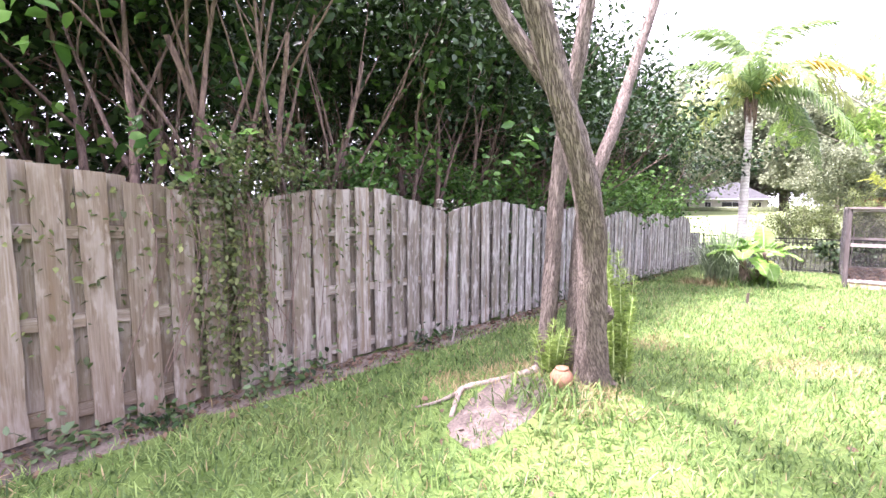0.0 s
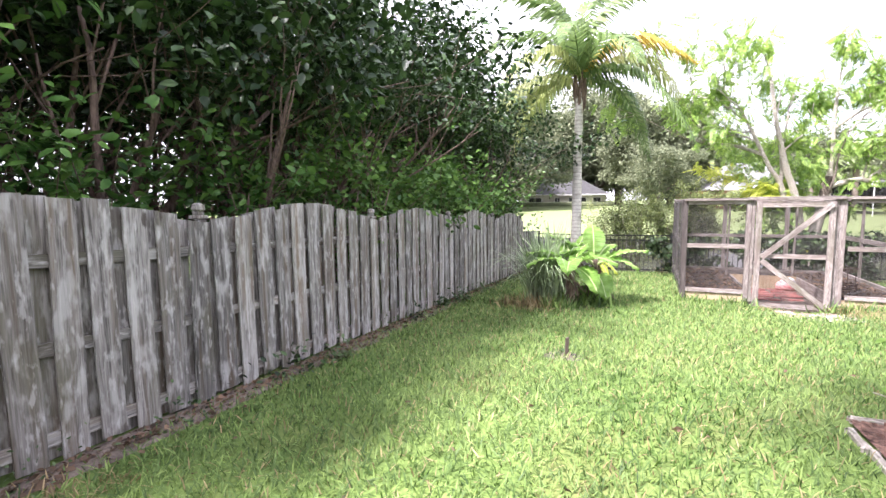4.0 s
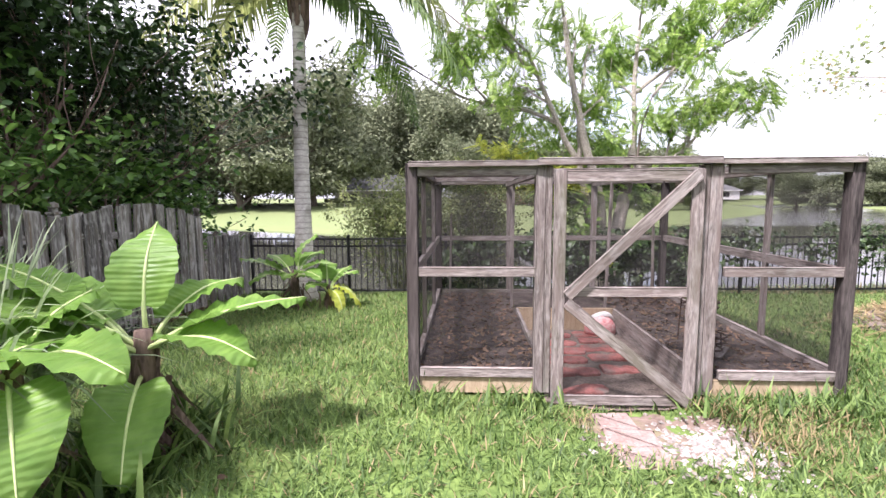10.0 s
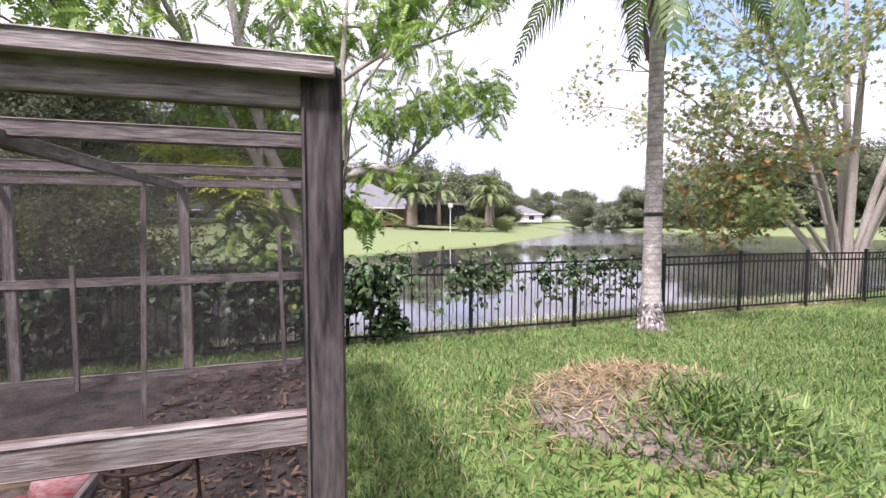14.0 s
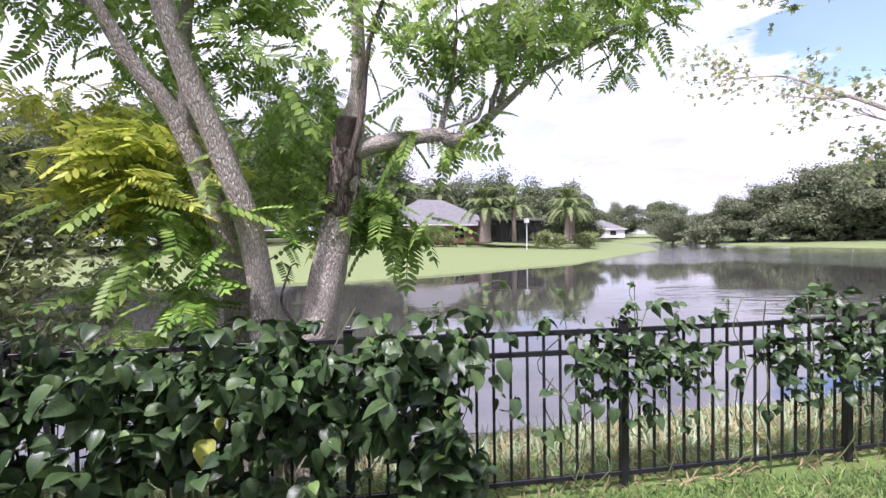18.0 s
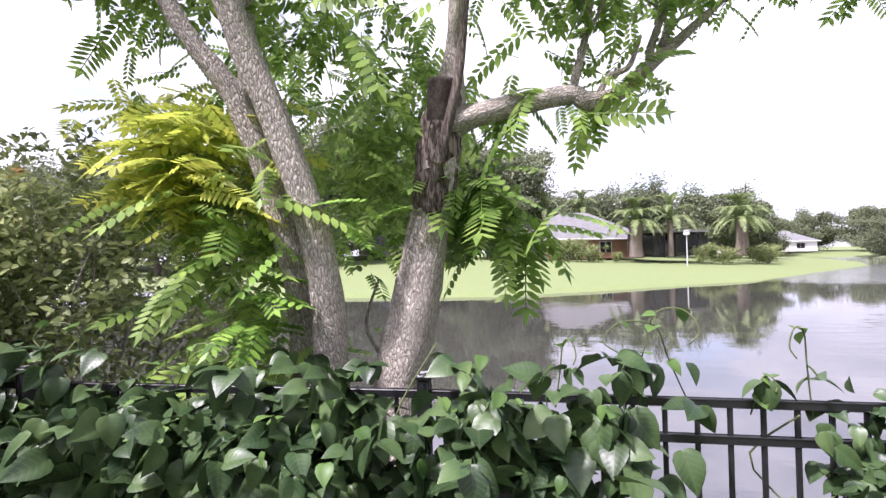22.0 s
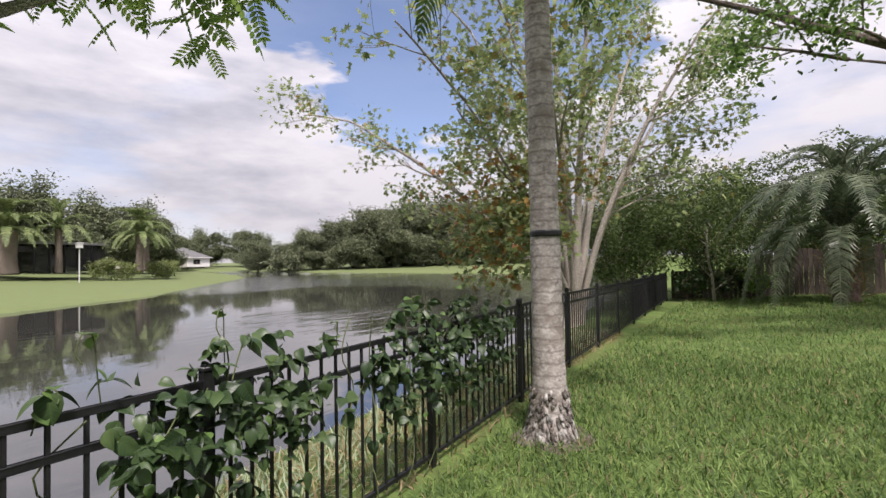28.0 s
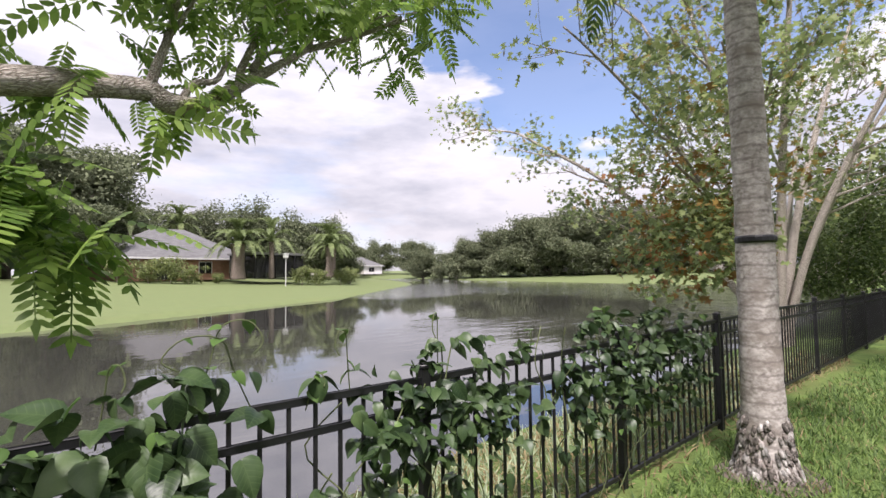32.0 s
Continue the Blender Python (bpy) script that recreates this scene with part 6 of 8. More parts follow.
def gum_tree():
    rng = np.random.default_rng(41)
    x, y = 17.6, 21.3
    z = gz(x, y) - 0.2
    limbs, starts = [], []
    for k, (dx, dy, h, r) in enumerate(((-3.0, 0.4, 7.4, 0.10), (-1.0, -0.9, 9.0, 0.12), (0.5, 0.7, 9.4, 0.13), (2.9, -1.0, 8.4, 0.11), (-4.3, -0.9, 6.4, 0.08), (1.4, 1.8, 8.4, 0.09), (4.4, 0.4, 7.0, 0.09), (0.6, -3.2, 7.8, 0.10), (-4.9, 0.5, 5.2, 0.08), (-2.0, 2.0, 8.2, 0.09), (2.2, -2.6, 7.2, 0.08), (-2.7, 5.6, 6.2, 0.10))):
        p = [(0.05 * dx, 0.05 * dy, 0, r * 1.25), (0.07 * dx, 0.07 * dy, 0.9, r), (0.24 * dx, 0.24 * dy, h * 0.38, r * 0.8), (0.6 * dx, 0.6 * dy, h * 0.72, r * 0.55), (dx, dy, h, r * 0.3)]
        limbs.append(("stem", limb_data(p, 26, 12, 0.12, k)))
        starts += [((dx, dy, h), (dx * 0.3, dy * 0.3, 1)), ((0.78 * dx, 0.78 * dy, h * 0.86), (dx, dy + 0.6, 0.9)), ((0.6 * dx, 0.6 * dy, h * 0.72), (dx * 0.6 + 0.3, dy - 0.8, 0.8)), ((0.45 * dx, 0.45 * dy, h * 0.58), (dx * 1.2, dy, 0.6)), ((0.32 * dx, 0.32 * dy, h * 0.46), (dx * 0.9, dy + 0.8, 0.7))]
    br, tips = crown_tips(rng, starts, 2, 1.75, 0.036, 0.16, 3, 0.6)
    limbs += br
    pos = np.concatenate([clumps(rng, 11000, tips[tips[:, 2] > 3.2], 0.2), clumps(rng, 900, tips[tips[:, 2] <= 3.2], 0.2)])
    west = tips[(tips[:, 0] < -2.0) & (tips[:, 2] < 4.2)]
    if len(west) < 3:
        west = tips[tips[:, 0] < -1.5]
    droop = blob_points(rng, 620, (-4.2, 0.2, 2.5), (1.5, 1.2, 1.1), 0.2)
    tree("sweetgum_tree", "pale many-stemmed tree with sparse star-shaped leaves turning colour", (x, y, z), limbs, M_bark_pale,
         [("crown", leaf_mesh("crown", LEAF_STAR, pos, 0.155, M_leaf_gum, (-70, 20), rng)),
          ("golden_leaves", leaf_mesh("golden_leaves", LEAF_STAR, clumps(rng, 1400, tips[rng.permutation(len(tips))[:len(tips) // 3]], 0.16), 0.135, M_leaf_golden, (-70, 20), rng)),
          ("red_leaves", leaf_mesh("red_leaves", LEAF_STAR, np.concatenate([clumps(rng, 420, west, 0.25), droop[:300]]), 0.15, M_leaf_autumn, (-70, 20), rng)),
          ("drooping_leaves", leaf_mesh("drooping_leaves", LEAF_STAR, droop, 0.15, M_leaf_gum, (-80, 0), rng))])


gum_tree()


# ---- palms ----
def frond_mesh(name, length, leaflet, pairs, arch, droop, mat, rng, vee=25, rachis=0.012, broad=0.016, hang=0.5):
    """A feather frond that rises and arches over along +y."""
    vs, fs = [], []
    cols = []
    for k in range(pairs + 1):
        s = k / pairs
        y = length * (s - 0.18 * s * s)
        z = length * (arch * s - (arch + droop) * s * s * 0.85)
        cols.append((y, z))
    stalk = tube_data([(0, y, z) for y, z in cols[::max(1, pairs // 10)]], [rachis * (1 - 0.8 * i / 11) for i in range(len(cols[::max(1, pairs // 10)]))], 5)
    vs, fs = list(stalk[0]), list(stalk[1])
    for k in range(2, pairs):
        s = k / pairs
        y, z = cols[k]
        ty, tz = cols[k + 1][0] - y, cols[k + 1][1] - z
        tl = math.hypot(ty, tz)
        ty, tz = ty / tl, tz / tl
        ln = leaflet * math.sin(math.pi * min(1, 0.12 + 0.9 * s)) ** 0.6 * rng.uniform(0.85, 1.1)
        for sd in (-1, 1):
            a = radians(vee + rng.normal(0, 16))
            fwd = 0.5 + 0.4 * s
            d = Vector((sd * math.cos(a), ty * fwd, tz * fwd + math.sin(a) * 0.4)).normalized()
            p0 = Vector((0, y, z))
            p1 = p0 + d * ln * 0.5
            p2 = p0 + d * ln * 0.8 + Vector((0, 0, -ln * hang))
            w = Vector((0, ty, tz)) * broad
            o = len(vs)
            vs += [tuple(p0 - w), tuple(p0 + w), tuple(p1 + w * 1.3), tuple(p1 - w * 1.3), tuple(p2 + Vector(rng.normal(0, 0.03, 3)))]
            fs += [(o, o + 1, o + 2, o + 3), (o + 3, o + 2, o + 4)]
    return build_mesh(name, vs, fs, mat)


def queen_palm(name, label, at, trunk_h, seed, fronds, old=(), lean=(0.0, 0.0), length=2.3, r0=0.17, r1=0.10, shaft=0.6, plan=(), bark=M_palmbark):
    """plan: yaw, kind, tilt and material of each frond, in place of an even whorl."""
    rng = np.random.default_rng(seed)
    t = thing(name, label, "palm tree", at)
    n = 46
    path, rad = [], []
    for i in range(n):
        s = i / (n - 1)
        path.append((lean[0] * s * s, lean[1] * s * s, -0.1 + trunk_h * s))
        flare = 0.75 * math.exp(-s * trunk_h / 0.26)
        rad.append((r1 + (r0 - r1) * (1 - s) ** 1.5) * (1 + flare) * (1.03 if i % 2 else 0.98))
    part("trunk", build_mesh("trunk", *tube_data(path, rad, 20, 0.04, seed), bark, True), t)
    cx, cy, cz = path[-1]
    for k in range(14):
        a = k * 2.4
        b = cz - shaft + shaft * k / 14
        part("leaf_base", build_mesh("leaf_base", *limb_data([(cx + math.cos(a) * 0.06, cy + math.sin(a) * 0.06, b - 0.1, 0.05), (cx + math.cos(a) * 0.13, cy + math.sin(a) * 0.13, b + 0.15, 0.055), (cx + math.cos(a) * 0.17, cy + math.sin(a) * 0.17, b + 0.45, 0.03), (cx + math.cos(a) * 0.2, cy + math.sin(a) * 0.2, b + 0.6, 0.01)], 9, 8, 0.15, k), M_bark_hedge, True), t)
    kinds = [frond_mesh("frond", length, 0.62, 60, arch, droop, M_frond, rng, 12) for arch, droop in ((1.0, 0.15), (0.75, 0.6), (0.35, 0.8))]
    shapes = ((1.0, 0.15), (0.8, 0.5), (0.45, 0.8))
    for a, kind, tilt, mat in plan:
        part("frond", frond_mesh("frond", length * rng.uniform(0.92, 1.08), 0.80, 60, *shapes[kind], mat, rng, 10, 0.02, 0.028, 0.6), t, pose(cx, cy, cz + 0.1, tilt, 0, a))
    for k in range(0 if plan else fronds):
        a = k * 137.5 + rng.uniform(-12, 12)
        kind = 0 if k < fronds * 0.3 else 1 if k < fronds * 0.68 else 2
        part("frond", kinds[kind], t, pose(cx, cy, cz + 0.3 - 0.25 * k / fronds, (20, 5, -12)[kind], 0, a))
    oldm = frond_mesh("dead_frond", length * 0.9, 0.6, 40, 0.4, 0.85, M_frond_old, rng)
    for a in old:
        part("yellow_frond", oldm, t, pose(cx, cy, cz + 0.02, -14, 0, a), "yellowed drooping frond")
    return t


queen_palm("queen_palm", "tall grey-trunked queen palm with one yellowing frond", (-2.19, 18.6, gz(-2.19, 18.6)), 5.65, 51, 17, (), (0.02, 0.15), 3.8, 0.17, 0.11, 0.7,
           ((65, 0, 48, M_frond), (-25, 0, 58, M_frond), (-75, 0, 42, M_frond), (120, 0, 40, M_frond), (-88, 1, 22, M_frond_old), (-70, 1, 4, M_frond_pale), (95, 2, 0, M_frond_pale), (80, 2, -12, M_frond_pale), (112, 1, 32, M_frond), (0, 1, 28, M_frond),
            (180, 1, 20, M_frond), (-145, 1, 12, M_frond), (145, 1, 8, M_frond_pale), (-110, 2, 2, M_frond), (30, 1, 12, M_frond), (-45, 2, -4, M_frond)))
palm = queen_palm("queen_palm", "smooth grey queen palm standing beside the black fence", (9.1, 18.84, gz(9.1, 18.84)), 6.4, 52, 17, (), (0.05, 0.1), 3.2, 0.155, 0.108, 2.0,
                  tuple((k * 137.5, (0, 1, 2)[k % 3], (52, 34, 14)[k % 3], M_frond) for k in range(15)) + ((190, 2, -15, M_frond), (144, 2, -16, M_frond)), M_palmbark_brown)
part("strap", build_mesh("strap", *tube_data([(0, 0, 1.86), (0, 0, 1.875), (0, 0, 1.905), (0, 0, 1.92)], [0.139, 0.150, 0.150, 0.139], 20), M_black), palm, label="black strap tied round the trunk")


_rng = np.random.default_rng(54)
collar = []
for k in range(420):
    a, h = _rng.uniform(0, 6.283), _rng.uniform(0.0, 1.0) ** 1.3 * 0.46
    r = 0.150 + 0.10 * math.exp(-h / 0.2)
    collar.append(limb_data([(math.cos(a) * (r - 0.05), math.sin(a) * (r - 0.05), h + 0.03, 0.016), (math.cos(a) * r, math.sin(a) * r, h, 0.017), (math.cos(a) * (r + 0.012), math.sin(a) * (r + 0.02), h - 0.04, 0.010)], 6, 6, 0.3, k))
part("root_collar", build_mesh("root_collar", *join(*collar), M_lichen, True), palm, label="knobbly lichen-spotted root collar")


def pindo_palm():
    x, y = 23.0, 14.9
    rng = np.random.default_rng(55)
    t = thing("pindo_palm", "wide grey-green pindo palm with arching fronds", "palm tree", (x, y, gz(x, y)))
    part("trunk", build_mesh("trunk", *limb_data([(0, 0, -0.1, 0.34), (0, 0, 0.5, 0.30), (0, 0, 1.4, 0.26), (0, 0, 2.25, 0.2)], 24, 16, 0.3, 3), M_bark_hedge, True), t)
    kinds = [frond_mesh("frond", ln, 0.62, 74, a, d, M_frond_blue, rng, 38, 0.035, 0.021, 0.22) for ln, a, d in ((3.5, 1.7, 0.05), (4.0, 1.55, 0.5), (3.8, 1.25, 0.75))]
    for k in range(40):
        kind = 0 if k < 10 else 1 if k < 26 else 2
        part("frond", kinds[kind], t, pose(0, 0, 2.1 - 0.012 * k, (30, 10, -12)[kind] + rng.normal(0, 7), 0, k * 137.5))
    part("boot_work", leaf_mesh("boots", BLADE, clumps(rng, 240, [(0, 0, z) for z in (0.4, 0.8, 1.2, 1.6)], (0.22, 0.22, 0.2)), 0.45, M_straw, (20, 80), rng), t)


pindo_palm()


def cabbage_palm(x, y, drop, leaf_mat):
    t = thing("cabbage_palm", "cabbage palm with a rough pale trunk and fan leaves", "palm tree", (x, y, gz(x, y) - drop))
    part("trunk", build_mesh("trunk", *limb_data([(0, 0, -0.1, 0.27), (0, 0, 1.2, 0.21), (0.05, 0.05, 3.2, 0.19), (0.1, 0.05, 5.0, 0.2)], 40, 16, 0.12, 3), M_bark_pale, True), t)
    vs, fs = list(tube_data([(0, 0, 0), (0, 0.9, 0.1)], [0.015, 0.012], 5)[0]), list(tube_data([(0, 0, 0), (0, 0.9, 0.1)], [0.015, 0.012], 5)[1])
    for k in range(26):
        a = radians(-125 + 250 * k / 25)
        o = len(vs)
        d = Vector((math.sin(a), math.cos(a), 0))
        s = Vector((math.cos(a), -math.sin(a), 0)) * 0.035
        c0 = Vector((0, 0.9, 0.1))
        vs += [tuple(c0), tuple(c0 + d * 0.55 + s + Vector((0, 0, 0.03))), tuple(c0 + d * 1.0 + Vector((0, 0, -0.28))), tuple(c0 + d * 0.55 - s + Vector((0, 0, 0.03)))]
        fs.append((o, o + 1, o + 2, o + 3))
    fan = build_mesh("fan_leaf", vs, fs, leaf_mat)
    for k in range(26):
        part("fan_leaf", fan, t, pose(0.1, 0.05, 5.0, 65 - k * 4.2, 0, k * 137.5))


cabbage_palm(18.6, 10.5, 0.0, M_frond)
cabbage_palm(31.8, 8.9, 1.2, M_frond_pale)


# ---- the thicket behind the board fence ----
def hedge_tree_meshes(seed, h):
    """Bare reddish stems that fork from the ground, under a dark crown with a few fresh sprays hanging low."""
    rng = np.random.default_rng(seed)
    limbs, tips = [], []
    for k in range(7):
        a = k * 2 * math.pi / 7 + rng.uniform(-0.4, 0.4)
        lean = rng.uniform(0.08, 0.5)
        d = (math.cos(a) * lean, math.sin(a) * lean, 1)
        one = []
        grow(rng, (math.cos(a) * 0.22, math.sin(a) * 0.22, 0), d, h * 0.56, rng.uniform(0.05, 0.1), 2, one, tips, 0.42, 0.14, 3, 9, 0.3)
        limbs.append(build_mesh("stem", *join(*[limb_data(q, 12 if q[0][3] > 0.04 else 7, 9 if q[0][3] > 0.04 else 5, 0.16, i) for i, q in enumerate(one)]), M_bark_hedge, True))
    tips = np.array(tips)
    high = tips[tips[:, 2] > h * 0.58]
    pos = np.concatenate([clumps(rng, 7600, high, 0.22), blob_points(rng, 1500, (0, 0, h * 0.86), (1.7, 1.7, h * 0.2), 0.1)])
    crown = leaf_mesh("crown", LEAF_OVAL, pos, 0.125, M_leaf_hedge, (-65, 30), rng)
    sprays = np.stack([rng.normal(0, 0.8, 16), rng.normal(0, 0.9, 16), rng.uniform(2.0, h * 0.62, 16)], 1)
    fresh = leaf_mesh("low_sprays", LEAF_OVAL, clumps(rng, 300, sprays, 0.15), 0.16, M_leaf_mid, (-55, 25), rng)
    return limbs, crown, fresh


HEDGE = [hedge_tree_meshes(60 + k, h) for k, h in enumerate((6.4, 5.8, 6.8))]
_rng = np.random.default_rng(66)
for k in range(13):
    y = -2.8 + k * 2.05 + _rng.normal(0, 0.25)
    x = (-5.35 if y < 6 else -6.1 if y < 13 else -5.3 if y < 16.6 else -6.1) + _rng.normal(0, 0.25)
    if y > 18.8:
        continue
    wood, crown, fresh = HEDGE[k % 3]
    t = thing("thicket_tree", "many-stemmed evergreen tree with dark glossy leaves behind the fence", "tree", (x, y, gz(x, min(y, 19)) - 0.1), _rng.uniform(0, 360), "thicket behind the board fence")
    for stem in wood:
        part("stem", stem, t)
    part("crown", crown, t)
    if y > 5 or y < 1.5:
        part("low_sprays", fresh, t)
for k in range(13):
    y, x = -4.0 + k * 2.2 + _rng.normal(0, 0.4), -8.0 + _rng.normal(0, 0.5)
    if y > 18.8:
        continue
    wood, crown, fresh = HEDGE[(k + 1) % 3]
    t = thing("thicket_tree", "tall dark evergreen tree deep in the thicket", "tree", (x, y, gz(x, min(y, 19)) - 0.5), _rng.uniform(0, 360), "thicket behind the board fence")
    for stem in wood:
        part("stem", stem, t)
    part("crown", crown, t)


def hedge_shrub(at, r, h, n, mat, seed, label, leaf=0.1, shape=LEAF_OVAL, group="shrubs behind the board fence", category="shrub", bark=None):
    rng = np.random.default_rng(seed)
    t = thing("shrub", label, category, at, 0, group)
    out, tips = [], []
    for k in range(7):
        a = k * 0.9 + rng.uniform(-0.3, 0.3)
        grow(rng, (math.cos(a) * 0.08, math.sin(a) * 0.08, 0), (math.cos(a) * r / h, math.sin(a) * r / h, 1), h * 0.75, 0.022, 1, out, tips, 0.6, 0.1, 3, 6)
    for q in out[::4]:
        part("stem", build_mesh("stem", *limb_data(q, 7, 6, 0.05), bark or M_bark_hedge, True), t)
    part("twig_work", build_mesh("twig_work", *join(*[limb_data(q, 6, 4, 0.05) for i, q in enumerate(out) if i % 4]), bark or M_bark_hedge), t)
    pos = np.concatenate([clumps(rng, n // 2, tips, 0.16 * r), blob_points(rng, n - n // 2, (0, 0, h * 0.6), (r, r, h * 0.42), 0.45)])
    part("leaves", leaf_mesh("leaves", shape, pos, leaf, mat, (-50, 45), rng), t)
    return t


for k, (x, y, r, h) in enumerate(((-4.5, 6.5, 0.5, 2.1), (-4.5, 10.4, 0.8, 2.5), (-4.45, 12.0, 0.75, 2.3), (-4.5, 13.6, 0.8, 2.5), (-4.5, 15.2, 0.9, 2.4), (-4.5, 16.9, 0.9, 2.3), (-4.6, 18.4, 0.8, 2.0), (-4.5, 4.2, 0.45, 2.0), (-4.4, 8.6, 0.55, 2.2))):
    hedge_shrub((x - (0.2 if y > 9.5 else 0.6), y, gz(x, y) - 0.05), r * 1.2, h * 1.2, 2400 if k in (1, 2, 3, 4, 5, 6) else 1500, M_leaf_shrub if y > 9.5 else M_leaf_mid, 80 + k, "bushy shrub with glossy fresh green leaves leaning over the fence", 0.125)


for k in range(11):
    x, y = -10.2 + 0.5 * math.sin(k * 2.3), -5.0 + 2.3 * k
    hedge_shrub((x, y, gz(x, y) - 0.05), 1.5, 6.2 if k < 6 else 4.4, 2900 if k < 6 else 2000, M_leaf_hedge, 240 + k, "dark evergreen shrub deep in the thicket", 0.2, LEAF_OVAL, "dark shrubs deep in the thicket")
for k in range(7):
    x, y = -8.9 + 0.35 * math.sin(k * 1.9), -5.2 + 2.0 * k
    hedge_shrub((x, y, gz(x, y) - 0.05), 1.4, 3.2, 1500, M_leaf_hedge, 260 + k, "dense dark evergreen shrub filling the thicket's foot", 0.17, LEAF_OVAL, "dark shrubs deep in the thicket")
hedge_shrub((-5.3, 18.3, gz(-5.3, 18.3) - 0.05), 1.3, 5.0, 5600, M_leaf_hedge, 97, "tall dense evergreen shrub at the pond end of the thicket", 0.14)


# ---- vine over the first panels of the board fence ----
def fence_creeper():
    rng = np.random.default_rng(91)
    t = thing("creeper", "leafy yellow-green creeper hanging over the board fence", "vine")
    n = 4200
    u = rng.uniform(0, 1, n)
    y = np.where(u < 0.6, rng.normal(1.68, 0.17, n), np.where(u < 0.82, rng.normal(1.95, 0.38, n), rng.uniform(0.4, 3.6, n)))
    h = np.where(u < 0.6, rng.uniform(0.1, 1.75, n) ** 0.8 * 1.1, np.where(u < 0.82, rng.normal(1.85, 0.16, n), 1.6 - np.abs(rng.normal(0, 0.6, n))))
    h = np.clip(h, 0.02, 2.25)
    pos = np.stack([FENCE_X + 0.0 + np.abs(rng.normal(0, 0.055, n)), y, height(FENCE_X, y) + h], 1)
    part("leaves", leaf_mesh("leaves", LEAF_OVAL, pos, rng.uniform(0.03, 0.07, n), M_creeper, (-70, 20), rng), t)
    for k in range(22):
        yy = rng.normal(1.8, 0.45)
        g = gz(FENCE_X, yy)
        part("stem", build_mesh("stem", *limb_data([(FENCE_X + 0.05, yy, g + 1.62, 0.005), (FENCE_X + 0.08, yy + rng.normal(0, 0.1), g + 1.1, 0.004), (FENCE_X + 0.06, yy + rng.normal(0, 0.15), g + 0.3, 0.003)], 9, 5, 0), M_bark_hedge), t)


fence_creeper()


def ground_weeds():
    """Low weeds and ivy along the foot of the board fence, each clump its own plant."""
    rng = np.random.default_rng(93)
    for k in range(26):
        y = 0.4 + k * 0.66 + rng.normal(0, 0.15)
        if 3 < k and k % 3 == 1:
            continue
        x = FENCE_X + rng.uniform(0.1, 0.35)
        t = thing("weed", "low dark green weed at the foot of the board fence", "weed", (x, y, gz(x, y)), 0, "weeds along the fence")
        n = int(rng.uniform(50, 150))
        s = rng.uniform(0.08, 0.17)
        part("leaves", leaf_mesh("leaves", LEAF_OVAL, np.abs(rng.normal(0, 1, (n, 3))) * np.array((0, 0, s * 0.9)) + rng.normal(0, 1, (n, 3)) * np.array((s * 0.6, s * 1.2, 0)), rng.uniform(0.03, 0.075), M_leaf_hedge if k % 2 else M_leaf_vine, (-30, 60), rng), t)


ground_weeds()


# ---- banana bed ----
def banana_leaf(name, length, width, fold, droop, rng, wavy=0.02, mat=None):
    """A broad leaf along +y on a short stalk: blade and midrib."""
    n, vs, fs = 18, [], []
    for k in range(n + 1):
        s = k / n
        w = width * max(0.02, math.sin(math.pi * min(1, 0.06 + 0.94 * s)) ** 0.55) * (1 - 0.25 * s)
        y = 0.25 * length + 0.75 * length * s
        z = length * (0.25 * s - droop * s * s)
        for u in (-1, -0.5, 0, 0.5, 1):
            rip = wavy * math.sin(k * 2.1 + u * 2) * abs(u) * (1 + rng.uniform(-0.5, 0.5))
            vs.append((u * w, y - abs(u) * 0.05 * length, z + abs(u) * fold * w + rip - 0.05 * abs(u) * s))
    for k in range(n):
        for i in range(4):
            a = k * 5 + i
            fs.append((a, a + 1, a + 6, a + 5))
    rib = limb_data([(0, 0, -0.12 * length, 0.018), (0, 0.25 * length, 0.004, 0.013), (0, 0.62 * length, length * (0.125 - droop * 0.25) + 0.006, 0.008), (0, 0.98 * length, length * (0.24 - droop * 0.93) + 0.004, 0.003)], 16, 6, 0)
    return build_mesh(name, vs, fs, mat or M_banana, True), build_mesh("midrib", *rib, M_midrib, True)


_rng = np.random.default_rng(101)
BLEAF = [banana_leaf("leaf_blade", L, w, f, d, _rng) for L, w, f, d in ((1.0, 0.24, 0.25, 0.15), (0.95, 0.27, 0.2, 0.6), (0.8, 0.23, 0.35, 0.35), (0.5, 0.15, 0.3, 0.3))]
BLEAF.append(banana_leaf("leaf_blade", 0.5, 0.12, 0.3, 0.75, _rng, 0.03, M_leaf_yellow))


def banana(at, leaves, stem_h, r, label, scale=1.0, dead=0):
    t = thing("banana_plant", label, "banana plant", at, 0, "banana plants")
    part("stem", build_mesh("stem", *limb_data([(0, 0, -0.05, r * 1.3), (0, 0, stem_h * 0.5, r), (0.01, 0.01, stem_h, r * 0.6)], 10, 12, 0.1, 1), M_bark_hedge, True), t)
    for kind, yaw, tilt, h in leaves:
        blade, rib = BLEAF[kind]
        lf = part("leaf", blade, t, pose(0, 0, h, tilt, 0, yaw) @ Matrix.Diagonal((scale, scale, scale, 1)))
        part("midrib", rib, lf)
    rng = np.random.default_rng(int(abs(at[0] * 100)))
    if dead:
        part("dead_leaves", leaf_mesh("dead_leaves", BLADE, clumps(rng, dead, [(0, 0, stem_h * 0.6), (0.05, -0.05, stem_h * 0.4)], (0.06, 0.06, 0.1)), 0.34, M_bark_hedge, (-85, -40), rng), t, label="hanging brown dead leaves")
    return t


